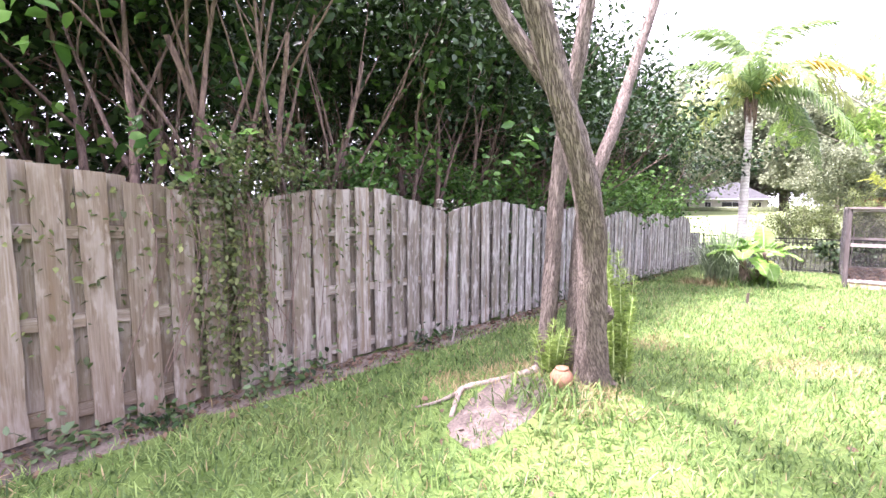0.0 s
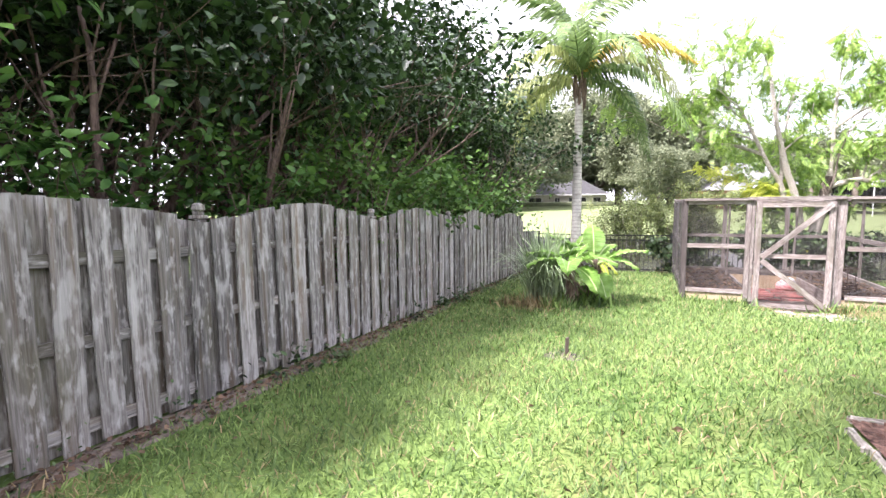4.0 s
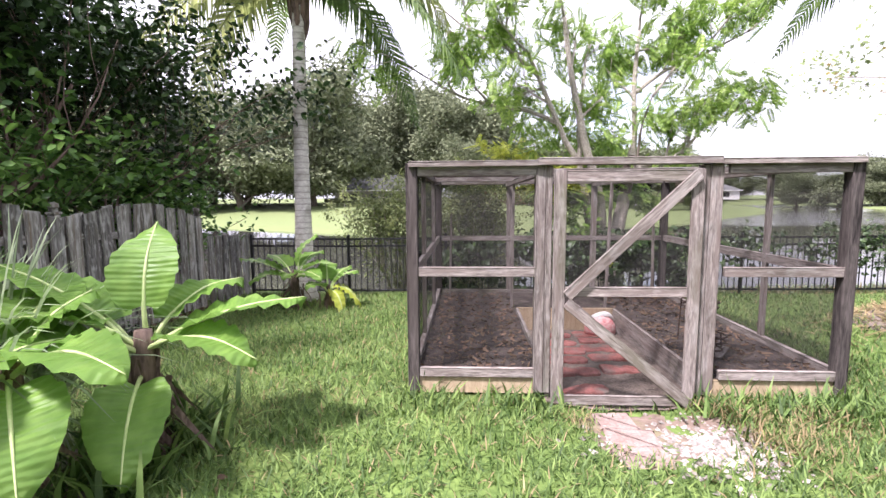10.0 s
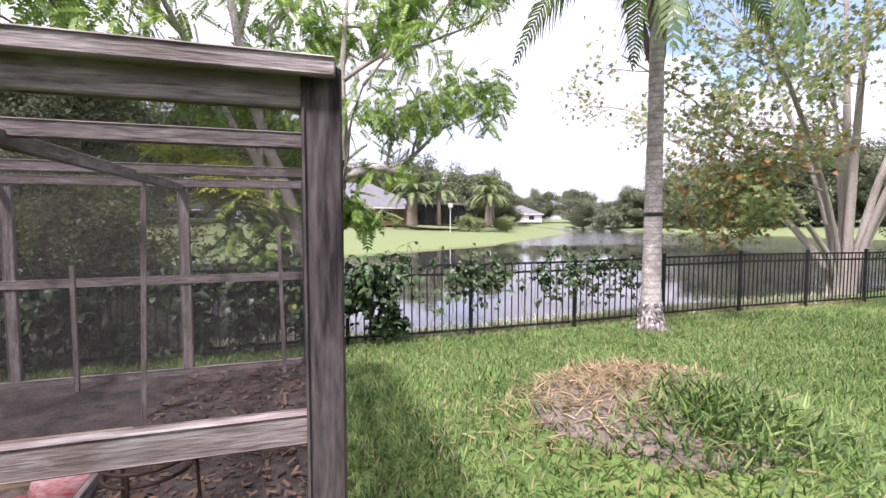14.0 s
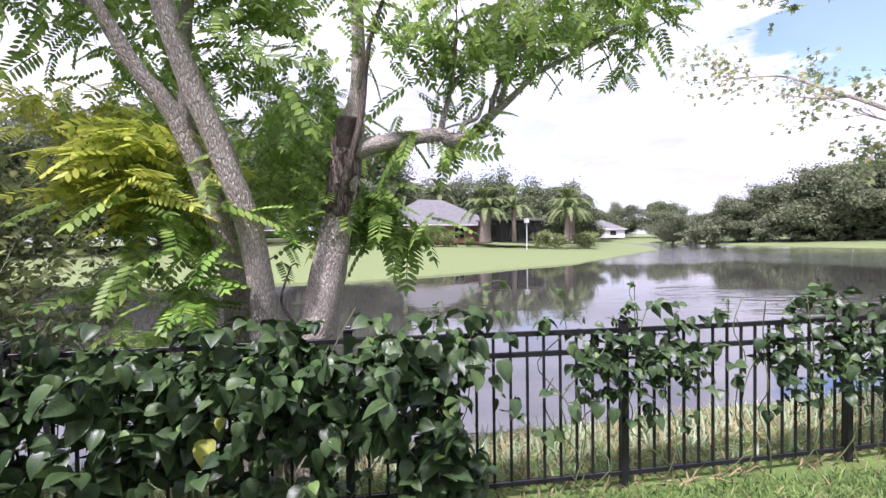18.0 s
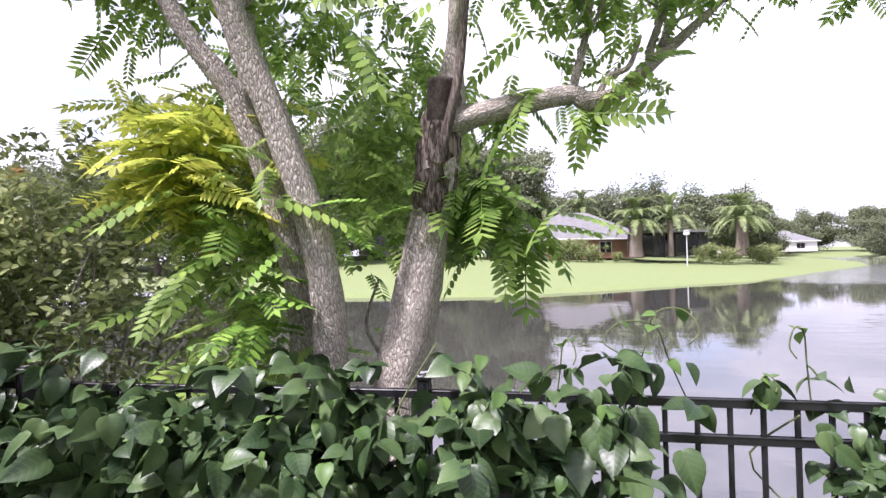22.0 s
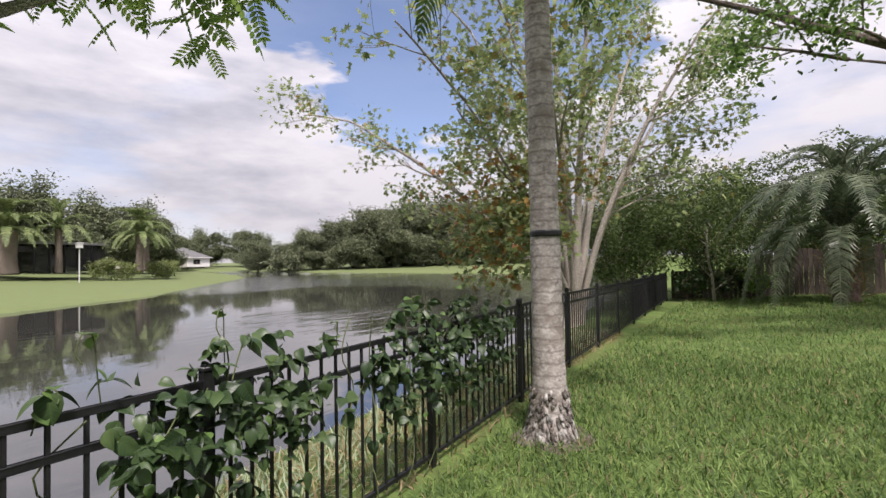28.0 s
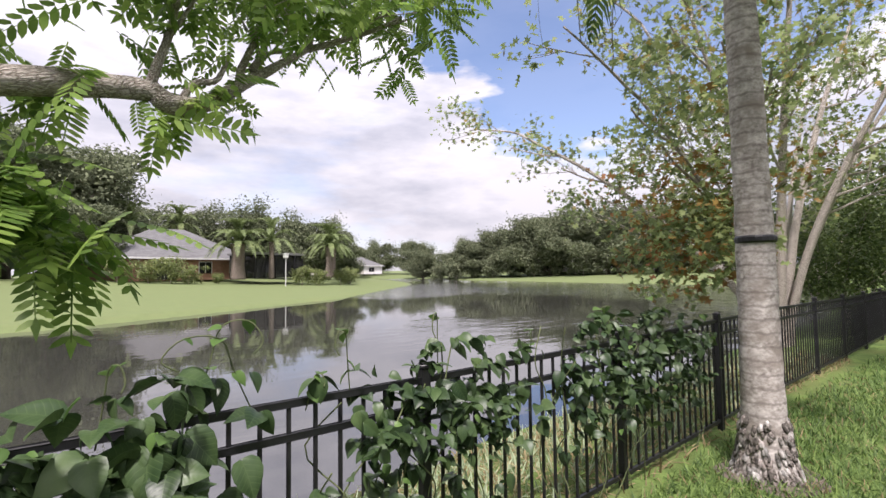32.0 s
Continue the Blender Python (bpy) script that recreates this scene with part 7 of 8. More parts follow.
# yaw: 0 points along +y, 90 along -x
banana((-1.36, 12.25, gz(-1.36, 12.25)), [(2, 255, 6, 0.76), (2, 184, 0, 0.76), (2, 226, -26, 0.74), (2, 118, 2, 0.76), (2, 92, 14, 0.76), (3, 320, 45, 0.72), (2, 20, 30, 0.72)], 0.74, 0.06, "low banana plant with broad bright green leaves", 0.98, 40)
banana((-1.04, 12.72, gz(-1.04, 12.72)), [(2, 15, 66, 0.74), (0, 288, 4, 0.76), (2, 262, -2, 0.74), (0, 98, 22, 0.78), (2, 125, 14, 0.78), (0, 75, 14, 0.76), (2, 155, 8, 0.74), (2, 335, 24, 0.74), (2, 205, -30, 0.6)], 0.78, 0.075, "banana plant with upright and spreading green leaves", 0.94, 110)
banana((-1.5, 17.75, gz(-1.5, 17.7)), [(3, 275, 30, 0.38), (4, 262, 2, 0.36), (4, 225, -10, 0.34), (3, 95, 24, 0.38), (3, 20, 50, 0.38), (3, 160, 14, 0.36), (3, 320, 34, 0.38)], 0.4, 0.045, "small banana sucker with two yellowed leaves in the lawn", 1.15, 14)
banana((-2.05, 17.7, gz(-2.05, 17.7)), [(2, 300, 64, 0.62), (0, 96, 10, 0.62), (2, 130, 2, 0.58), (2, 275, 16, 0.62), (2, 235, 4, 0.6), (2, 60, 26, 0.62), (2, 330, 30, 0.62), (3, 180, 6, 0.58)], 0.66, 0.075, "young banana plant with wide flat leaves near the palm", 0.92, 46)


def reed_clump():
    rng = np.random.default_rng(103)
    x, y = -1.82, 12.45
    t = thing("grass_clump", "fountain-shaped clump of long pale green ornamental grass", "ornamental grass", (x, y, gz(x, y)))
    for bunch in range(12):
        vs, fs = [], []
        for k in range(44):
            a = rng.uniform(0, 2 * math.pi)
            ln, out, w = rng.uniform(1.0, 1.85), rng.uniform(0.22, 1.0), rng.uniform(0.009, 0.017)
            b = rng.normal(0, 0.14, 2)
            px, py = -math.sin(a) * w, math.cos(a) * w
            o = len(vs)
            n = 7
            for i in range(n + 1):
                s = i / n
                rr = out * ln * (s ** 1.5) * 0.75
                zz = ln * (s * 1.05 - 0.75 * out * s ** 2.6)
                wd = 1 - s ** 3
                cx, cy = b[0] + math.cos(a) * rr, b[1] + math.sin(a) * rr
                vs += [(cx - px * wd, cy - py * wd, max(zz, 0.01)), (cx + px * wd, cy + py * wd, max(zz, 0.01))]
            for i in range(n):
                fs.append((o + 2 * i, o + 2 * i + 1, o + 2 * i + 3, o + 2 * i + 2))
        part("tuft", build_mesh("tuft", vs, fs, M_reed), t)


reed_clump()


def tuft(at, n, size, mat, label, spread=0.18, tilt=(35, 85), category="grass tuft", name="grass_tuft", group="grass tufts"):
    rng = np.random.default_rng(int(abs(at[0] * 977 + at[1] * 331)))
    pos = rng.normal(0, 1, (n, 3)) * np.array((spread, spread, 0))
    solid(name, leaf_mesh(name, BLADE, pos, rng.uniform(0.6, 1.2, n) * size, mat, tilt, rng, roll=15), label, category, at, group, "stuff")


for x, y, n, s, m in ((-1.48, 2.90, 260, 0.16, M_grass), (-1.1, 12.4, 170, 0.34, M_grass), (-1.0, 12.9, 150, 0.36, M_grass), (-1.45, 11.85, 160, 0.26, M_grass), (-1.95, 11.95, 120, 0.26, M_straw), (-1.75, 11.8, 110, 0.2, M_straw), (-2.3, 12.1, 120, 0.22, M_straw)):
    tuft((x, y, gz(x, y)), n, s, m, "tuft of long grass at the foot of the banana plants")
for x, y, n, s in ((3.2, 13.45, 130, 0.2), (2.75, 13.5, 110, 0.22), (1.2, 13.6, 90, 0.2), (3.62, 13.5, 120, 0.2), (0.5, 13.6, 90, 0.2)):
    tuft((x, y, gz(x, y)), n, s, M_grass, "tuft of uncut grass against the cage", 0.14)
for x, y, n, s in ((3.3, 13.25, 110, 0.12), (2.95, 13.2, 160, 0.11), (2.82, 12.95, 150, 0.10), (2.75, 13.5, 130, 0.14), (1.6, 13.45, 80, 0.10)):
    tuft((x, y, gz(x, y)), n, s, M_straw, "tuft of dry grass before the cage", 0.12)


# ---- mound of old turf ----
def mound():
    rng = np.random.default_rng(107)
    n, vs, fs = 28, [], []
    cx, cy = 6.03, 15.3
    for j in range(9):
        s = j / 8
        for k in range(n):
            a = 2 * math.pi * k / n
            r = 1.0 * s * (1 + 0.16 * noise.noise((math.cos(a) * 1.4, math.sin(a) * 1.4, 2.0)))
            x, y = cx + math.cos(a) * r, cy + math.sin(a) * r
            vs.append((x, y, gz(x, y) + 0.03 * (1 - s) + 0.035 * noise.noise((x * 6, y * 6, 1)) * (1 - s * s) + (0.012 if s < 1 else -0.03)))
        if j:
            fs += [((j - 1) * n + k, (j - 1) * n + (k + 1) % n, j * n + (k + 1) % n, j * n + k) for k in range(n)]
    t = thing("turf_mound", "low mound of dug soil with dead and living grass", "mound")
    part("soil", build_mesh("soil", vs, fs, M_dirt, True), t)
    pos = np.array([(cx + rng.normal(-0.1, 0.45), cy + rng.normal(0.15, 0.42), 0) for _ in range(2600)])
    pos[:, 2] = height(pos[:, 0], pos[:, 1]) + 0.03
    part("dead_grass", leaf_mesh("dead_grass", BLADE, pos, rng.uniform(0.07, 0.16, len(pos)), M_straw, (-10, 50), rng), t, kind="stuff")
    pos = np.array([(cx + rng.normal(0.1, 0.30), cy + rng.normal(-0.55, 0.2), 0) for _ in range(2000)])
    pos[:, 2] = height(pos[:, 0], pos[:, 1]) + 0.02
    part("long_grass", leaf_mesh("long_grass", BLADE, pos, rng.uniform(0.09, 0.2, len(pos)), M_grass, (15, 80), rng), t, kind="stuff")


mound()


# ---- round the forked tree ----
def soil_patch(name, cx, cy, rx, ry, mat, label, seed, lift=0.012, turn=0.0):
    n, vs, fs = 36, [], []
    for j in range(8):
        s = j / 7
        for k in range(n):
            a = 2 * math.pi * k / n
            q = 1 + 0.28 * noise.noise((math.cos(a) * 1.6, math.sin(a) * 1.6, seed)) + 0.12 * noise.noise((math.cos(a) * 5, math.sin(a) * 5, seed))
            dx, dy = math.cos(a) * rx * s * q, math.sin(a) * ry * s * q
            x, y = cx + dx * math.cos(turn) - dy * math.sin(turn), cy + dx * math.sin(turn) + dy * math.cos(turn)
            vs.append((x, y, gz(x, y) + (lift + 0.012 * noise.noise((x * 5, y * 5, seed)) if s < 1 else -0.02)))
        if j:
            fs += [((j - 1) * n + k, (j - 1) * n + (k + 1) % n, j * n + (k + 1) % n, j * n + k) for k in range(n)]
    solid(name, build_mesh(name, vs, fs, mat, True), label, "soil", kind="structure")


soil_patch("bare_soil", -1.71, 2.75, 0.30, 0.52, M_dirt, "bare trodden soil among the roots", 3)
soil_patch("bare_soil", 9.1, 18.8, 0.42, 0.4, M_dirt, "bare soil round the palm", 5)
for k in range(8):
    soil_patch("fence_soil", FENCE_X + 0.16, 0.3 + 2.1 * k, 0.26 - 0.02 * k, 1.3, M_dirt, "strip of bare soil along the board fence", 7 + k, 0.014)
soil_patch("gravel_soil", 2.12, 13.28, 0.62, 0.48, M_sand, "sandy worn ground before the gate", 9, 0.006)
soil_patch("bed_soil", -1.65, 12.3, 0.75, 0.65, M_dirt, "bare soil under the banana plants", 13, 0.012)

pot = thing("clay_pot", "small round terracotta pot lying on the soil", "pot", (-1.46, 3.17, gz(-1.46, 3.17) + 0.07))
part("pot_body", build_mesh("pot_body", *tube_data([(0, 0, -0.075), (0, 0, -0.06), (0, 0, -0.03), (0, 0, 0.02), (0, 0, 0.06), (0, 0, 0.07)], [0.03, 0.06, 0.085, 0.088, 0.06, 0.045], 20, 0.02), M_clay, True), pot)
part("pot_rim", build_mesh("pot_rim", *tube_data([(0, 0, 0.066), (0, 0, 0.068), (0, 0, 0.082), (0, 0, 0.085)], [0.04, 0.05, 0.05, 0.042], 20), M_clay, True), pot)


def goldenrod(x, y, h, seed, lean):
    rng = np.random.default_rng(seed)
    t = thing("tall_weed", "tall feathery light green weed by the tree", "weed", (x, y, gz(x, y)), 0, "tall weeds by the tree")
    pts = [(lean[0] * s * s * h, lean[1] * s * s * h, h * s, 0.006 * (1 - 0.7 * s)) for s in np.linspace(0, 1, 6)]
    part("stalk", build_mesh("stalk", *limb_data(pts, 14, 5, 0), M_midrib), t)
    s = np.linspace(0.06, 1, int(230 * h + 40))
    pos = np.stack([lean[0] * s * s * h, lean[1] * s * s * h, h * s], 1)
    part("leaves", leaf_mesh("leaves", LEAF_LANCE, pos, 0.082 * (1.15 - 0.6 * s) + 0.012, M_weedleaf, (-5, 55), rng, roll=20), t)


for k, (x, y, h, lx, ly) in enumerate(((-1.25, 3.66, 1.5, -0.13, -0.03), (-1.30, 3.85, 1.45, -0.16, 0.0), (-1.22, 3.60, 1.15, -0.10, -0.03), (-1.20, 3.70, 1.05, -0.06, 0.02), (-1.28, 3.75, 1.15, -0.12, 0.03),
                                        (-1.32, 3.64, 1.0, -0.10, -0.02), (-1.18, 3.78, 0.85, 0.02, 0.05), (-1.15, 3.66, 0.7, 0.05, 0.0), (-1.25, 3.83, 0.9, 0.0, 0.06), (-1.67, 3.40, 0.42, 0.0, 0.1), (-1.60, 3.36, 0.38, 0.1, 0.0),
                                        (-1.72, 3.36, 0.35, -0.2, -0.1), (-1.64, 3.32, 0.32, 0.1, -0.2), (-1.70, 3.44, 0.4, -0.1, 0.1), (-1.57, 3.42, 0.36, 0.1, 0.1))):
    goldenrod(x, y, h, 120 + k, (lx, ly))

soil_patch("stake_soil", -0.95, 9.1, 0.22, 0.16, M_dirt, "worn bare soil round the stake", 17, 0.012)
for x, y in ((-1.05, 9.05), (-0.8, 9.12), (-0.98, 9.22)):
    tuft((x, y, gz(x, y)), 40, 0.1, M_leaf_hedge, "low dark weed beside the stake", 0.05, (10, 70), "weed", "weed_tuft", "weeds by the stake")
solid("wooden_stake", build_mesh("wooden_stake", *join(box_data(0.035, 0.03, 0.24, 0.004, top=(0.01, 0)), box_data(0.02, 0.02, 0.1, 0.003, x=0.02, y=0.02)), M_plank), "short dark broken wooden stake in the lawn", "stake", pose(-0.93, 9.1, gz(-0.93, 9.1) - 0.03, 3, 2, 20))
solid("fallen_stick", beam("fallen_stick", M_coopwood, (-3.25, 4.1, gz(-3.25, 4.1) + 0.02), (-3.52, 4.55, gz(-3.5, 4.5) + 0.3), 0.025, 0.02), "thin dead stick leaning on the board fence", "stick")


# ---- mulch bed and pool cage ----
def mulch_bed():
    bx, y1 = 1.12, 8.35
    rng = np.random.default_rng(131)
    vs = [(bx + 0.04 + 2.6 * i / 10, 1.0 + (y1 - 1.0) * j / 40, gz(bx, 1.0 + (y1 - 1.0) * j / 40) + 0.03 + 0.02 * noise.noise((i * 0.9, j * 0.9, 0))) for j in range(41) for i in range(11)]
    solid("mulch_bed", build_mesh("mulch_bed", vs, [(j * 11 + i, j * 11 + i + 1, j * 11 + i + 12, j * 11 + i + 11) for j in range(40) for i in range(10)], M_mulch, True), "red-brown bark mulch bed beside the pool cage", "flower bed", kind="structure")
    pos = np.stack([rng.uniform(bx + 0.06, bx + 1.2, 1600), rng.uniform(3, y1, 1600), np.zeros(1600)], 1)
    pos[:, 2] = height(bx, pos[:, 1]) + 0.045
    chip = (np.array([(-0.25, 0, 0), (0.25, 0, 0), (0.2, 1, 0.05), (-0.2, 1, 0.05)]), np.array([(0, 1, 2, 3)]))
    solid("mulch_chips", leaf_mesh("mulch_chips", chip, pos, 0.05, M_mulch, (-12, 25), rng), "loose bark chips on the bed", "mulch", kind="stuff")
    block = [box("edging_block", M_kerb, 0.07, 0.30 + 0.01 * k, 0.075, 0.014) for k in range(3)]
    y = 1.2
    k = 0
    while y < y1:
        solid("edging_block", block[k % 3], "worn pale concrete edging block of the bed", "edging", pose(bx + rng.normal(0, 0.008), y, gz(bx, y) - 0.03, 0, 0, rng.normal(0, 1.5)), "bed edging")
        y += 0.325
        k += 1
    for i in range(8):
        solid("edging_block", block[i % 3], "worn pale concrete edging block of the bed", "edging", pose(bx + 0.2 + 0.325 * i, y1 + 0.05, gz(bx, y1) - 0.03, 0, 0, 90 + rng.normal(0, 1.5)), "bed edging")
    for k, (x, yy, r, h) in enumerate(((1.62, 8.0, 0.34, 0.6), (1.6, 7.1, 0.32, 0.55), (1.75, 6.2, 0.32, 0.55))):
        hedge_shrub((x, yy, gz(bx, yy) + 0.03), r, h, 130, M_leaf_bright if k != 1 else M_leaf_bush, 140 + k, "half-bare low shrub with pale twisted stems in mulch", 0.07, LEAF_OVAL, "shrubs in the mulch bed", "shrub", M_bark_pale)


mulch_bed()


def pool_cage():
    x0, y1, z, h = 1.98, 8.95, gz(2, 9), 3.1
    c = thing("pool_cage", "black aluminium screened pool enclosure", "screen enclosure", kind="structure")
    for y in (1.5, 4.0, 6.5, y1):
        part("post", box("post", M_black, 0.10, 0.06, h, 0.004), c, (x0, y, z - 0.05))
    for x in (4.2, 6.4):
        part("post", box("post", M_black, 0.06, 0.10, h, 0.004), c, (x, y1, z - 0.05))
    for hh in (0.05, 1.0, h - 0.05):
        part("rail", beam("rail", M_black, (x0, 1.5, z + hh), (x0, y1, z + hh), 0.05, 0.06), c)
        part("rail", beam("rail", M_black, (x0, y1, z + hh), (6.4, y1, z + hh), 0.05, 0.06), c)
    part("screen", build_mesh("screen", [(x0, 1.5, z), (x0, y1, z), (x0, y1, z + h), (x0, 1.5, z + h)], [(0, 1, 2, 3)], M_cage), c)
    part("screen", build_mesh("screen", [(x0, y1, z), (6.4, y1, z), (6.4, y1, z + h), (x0, y1, z + h)], [(0, 1, 2, 3)], M_cage), c)


pool_cage()

# ---- bushes by the water ----
def bush(at, r, h, n, mat, seed, label, leaf=0.08):
    rng = np.random.default_rng(seed)
    t = thing("bush", label, "bush", at, 0, "bushes by the pond")
    out, tips = [], []
    for k in range(11):
        a = k * 2.4
        grow(rng, (math.cos(a) * 0.12, math.sin(a) * 0.12, 0), (math.cos(a) * r / h * 0.9, math.sin(a) * r / h * 0.9, 1), h * 0.62, 0.03, 2, out, tips, 0.5, 0.16, 3, 6)
    for q in out[::13]:
        part("stem", build_mesh("stem", *limb_data(q, 9, 7, 0.06), M_bark_pale, True), t)
    part("twig_work", build_mesh("twig_work", *join(*[limb_data(q, 6, 5, 0.06) for i, q in enumerate(out) if i % 13]), M_bark_pale, True), t)
    pos = np.concatenate([clumps(rng, int(n * 0.85), tips, 0.075), blob_points(rng, n // 5, (0, 0, h * 0.42), (r * 0.9, r * 0.9, h * 0.36), 0.3)])
    part("leaves", leaf_mesh("leaves", LEAF_OVAL, pos, leaf, mat, (-40, 60), rng), t)
    return t


bush((-0.8, 20.75, gz(-0.75, 20.7)), 1.15, 2.45, 8600, M_leaf_bush, 151, "loose olive-green bush with slender stems by the pond", 0.066)
bush((0.95, 20.55, gz(1.0, 20.5) - 0.1), 1.3, 2.8, 15000, M_leaf_bush, 152, "tall olive-green bush with upright twigs by the pond", 0.068)
rng_ = np.random.default_rng(153)
for spot in ((1.2, 20.1, 1.65), (1.22, 20.1, 1.3), (0.8, 20.0, 1.35)):
    solid("red_blossom", leaf_mesh("red_blossom", LEAF_OVAL, clumps(rng_, 22, [spot], 0.014), 0.045, M_leaf_autumn, rng=rng_), "small red leaf tuft on the bush", "leaves", group="red tufts on the bush")


# ---- right-hand end of the lawn ----
def brown_fence():
    f = thing("plank_fence", "dark brown stained plank fence with scalloped top", "fence", kind="structure")
    rng = np.random.default_rng(161)
    x = 26.5
    meshes = [box("plank", M_plank, 0.02, 0.14, 1.56 + 0.05 * k, 0.003) for k in range(5)]
    y, k = -8.0, 0
    while y < 17.2:
        part("plank", meshes[int(round(2 + 2 * math.sin(k * 0.36)))], f, pose(x, y, gz(x, y), rng.normal(0, 0.5), 0, rng.normal(0, 1)))
        y += 0.148
        k += 1
    for h in (0.35, 1.35):
        part("rail", beam("rail", M_plank, (x + 0.035, -8, gz(x, -8) + h), (x + 0.035, 17.2, gz(x, 17.2) + h), 0.04, 0.09), f)
    low = box("plank", M_plank, 0.02, 0.14, 1.15, 0.003)
    while y < 20.1:
        part("plank", low, f, (x, y, gz(x, y)))
        y += 0.148


brown_fence()


def leaning_tree():
    rng = np.random.default_rng(171)
    x, y = 16.1, 9.6
    limb = [(16.1, 9.7, gz(x, y) - 0.1, 0.22), (16.0, 10.3, 0.0, 0.17), (15.8, 10.95, 0.35, 0.14), (15.58, 11.8, 1.2, 0.125), (15.34, 12.63, 2.2, 0.115), (15.17, 13.26, 2.8, 0.105), (14.77, 14.73, 3.8, 0.085), (14.47, 15.89, 4.4, 0.065), (14.17, 17.05, 5.0, 0.05), (13.8, 18.0, 5.4, 0.03)]
    trunk = [(16.1, 9.7, gz(x, y) - 0.1, 0.24), (16.15, 9.9, 1.2, 0.2), (15.95, 10.5, 2.6, 0.18), (15.7, 10.9, 3.6, 0.16), (15.55, 11.35, 4.6, 0.14), (15.4, 11.7, 6.0, 0.1)]
    side = [(15.2, 13.1, 2.75, 0.06), (15.2, 13.5, 3.5, 0.055), (15.0, 13.7, 4.4, 0.05), (15.1, 14.2, 5.2, 0.03)]
    side2 = [(14.9, 14.2, 3.5, 0.04), (14.7, 14.4, 3.4, 0.035), (14.4, 15.2, 3.7, 0.025), (14.2, 15.9, 3.9, 0.015)]
    starts = [((13.8, 18.0, 5.4), (-0.3, 0.8, 0.3)), ((14.3, 16.5, 4.7), (-0.2, 0.5, 0.8)), ((14.6, 15.3, 4.1), (-0.6, 0.6, 0.5)), ((15.1, 14.2, 5.2), (0, 0.3, 1)), ((15.0, 13.7, 4.4), (-0.5, 0.4, 0.7)), ((15.4, 11.7, 6.0), (-0.2, 0.5, 0.8)),
              ((15.55, 11.35, 4.6), (-0.6, 0.5, 0.2)), ((15.7, 10.9, 3.6), (-0.5, 0.8, 0.2)), ((14.2, 15.9, 3.9), (-0.2, 0.8, 0.2)), ((15.58, 11.8, 1.4), (0.1, 0.3, 0.9)), ((15.5, 12.2, 2.0), (0.3, 0.6, 0.5)), ((14.5, 15.8, 4.4), (0.3, 0.8, 0.3))]
    br, tips = crown_tips(rng, starts, 2, 1.2, 0.035, 0.05)
    # clumps near x 11-15, z 6.3 up: unseen crown added to shade the lawn
    mass = [(15.7, 10.6, 4.6), (16.2, 10.0, 5.2), (16.8, 10.4, 4.2), (15.9, 9.5, 4.4), (16.6, 9.0, 5.4), (17.2, 9.4, 5.0), (15.2, 9.8, 5.6), (16.4, 11.2, 5.8), (17.4, 8.4, 4.4), (16.0, 8.4, 5.0), (15.6, 11.4, 1.9), (15.5, 11.9, 2.4), (16.0, 11.3, 2.2), (16.4, 12.2, 4.4), (17.0, 12.0, 4.9), (16.6, 13.0, 5.2), (16.0, 12.5, 5.0), (17.6, 12.8, 4.7), (18.2, 12.0, 5.2), (17.2, 11.4, 4.2), (15.3, 12.7, 2.9), (17.0, 12.0, 3.3), (17.8, 11.6, 3.8), (12.0, 10.5, 6.5), (13.0, 10.0, 6.9), (14.0, 9.5, 6.5), (11.2, 10.9, 6.3), (12.8, 9.2, 6.8), (14.6, 10.2, 6.6), (13.6, 8.8, 7.0), (12.0, 9.6, 7.1), (16.2, 12.3, 3.2), (16.2, 13.6, 5.6), (15.6, 12.6, 5.6)]
    pos = np.concatenate([clumps(rng, 6800, tips, 0.2), clumps(rng, 15000, mass, 0.44)])
    # the last limb is added too, to carry that unseen shading crown
    tree("leaning_tree", "grey-barked tree with a long limb reaching over the lawn", (0, 0, 0),
         [("trunk", limb_data(trunk, 30, 16, 0.12, 1)), ("limb", limb_data(limb, 46, 14, 0.12, 2)), ("limb", limb_data(side, 16, 10, 0.1, 3)), ("limb", limb_data(side2, 16, 8, 0.1, 4)), ("limb", limb_data([(15.65, 11.0, 4.0, 0.10), (14.6, 10.4, 5.5, 0.085), (13.2, 9.9, 6.4, 0.06), (11.8, 10.4, 6.6, 0.025)], 20, 10, 0.1, 5))] + br, M_bark,
         [("crown", leaf_mesh("crown", LEAF_OVAL, pos, 0.095, M_leaf_shade, (-60, 20), rng))])


leaning_tree()


def plain_tree_meshes(seed, h, r, mat, leaf, n, bark, stem=0.16, low=0.35):
    rng = np.random.default_rng(seed)
    out, tips = [], []
    grow(rng, (0, 0, 0), (rng.normal(0, 0.05), rng.normal(0, 0.05), 1), h * 0.55, stem, 0, out, [], 0.4, 0.1, 3, 8)
    for k in range(7):
        a = k * 2.4
        s = low + (0.55 - low) * k / 6
        grow(rng, (0, 0, h * s), (math.cos(a), math.sin(a), 0.7), r * 0.75, stem * 0.4, 1, out, tips, 0.5, 0.15, 3, 6)
    wood = build_mesh("trunk", *join(*[limb_data(q, 8, 8, 0.08) for q in out]), bark, True)
    lobes = [(rng.normal(0, r * 0.45), rng.normal(0, r * 0.45), h * rng.uniform(low + 0.12, 0.93)) for _ in range(16)]
    pos = np.concatenate([clumps(rng, n // 2, tips, r * 0.13)] + [blob_points(rng, n // 32, c, (r * 0.36, r * 0.36, h * 0.10), 0.55) for c in lobes])
    return wood, leaf_mesh("crown", LEAF_DIAMOND, pos, leaf, mat, (-60, 40), rng)


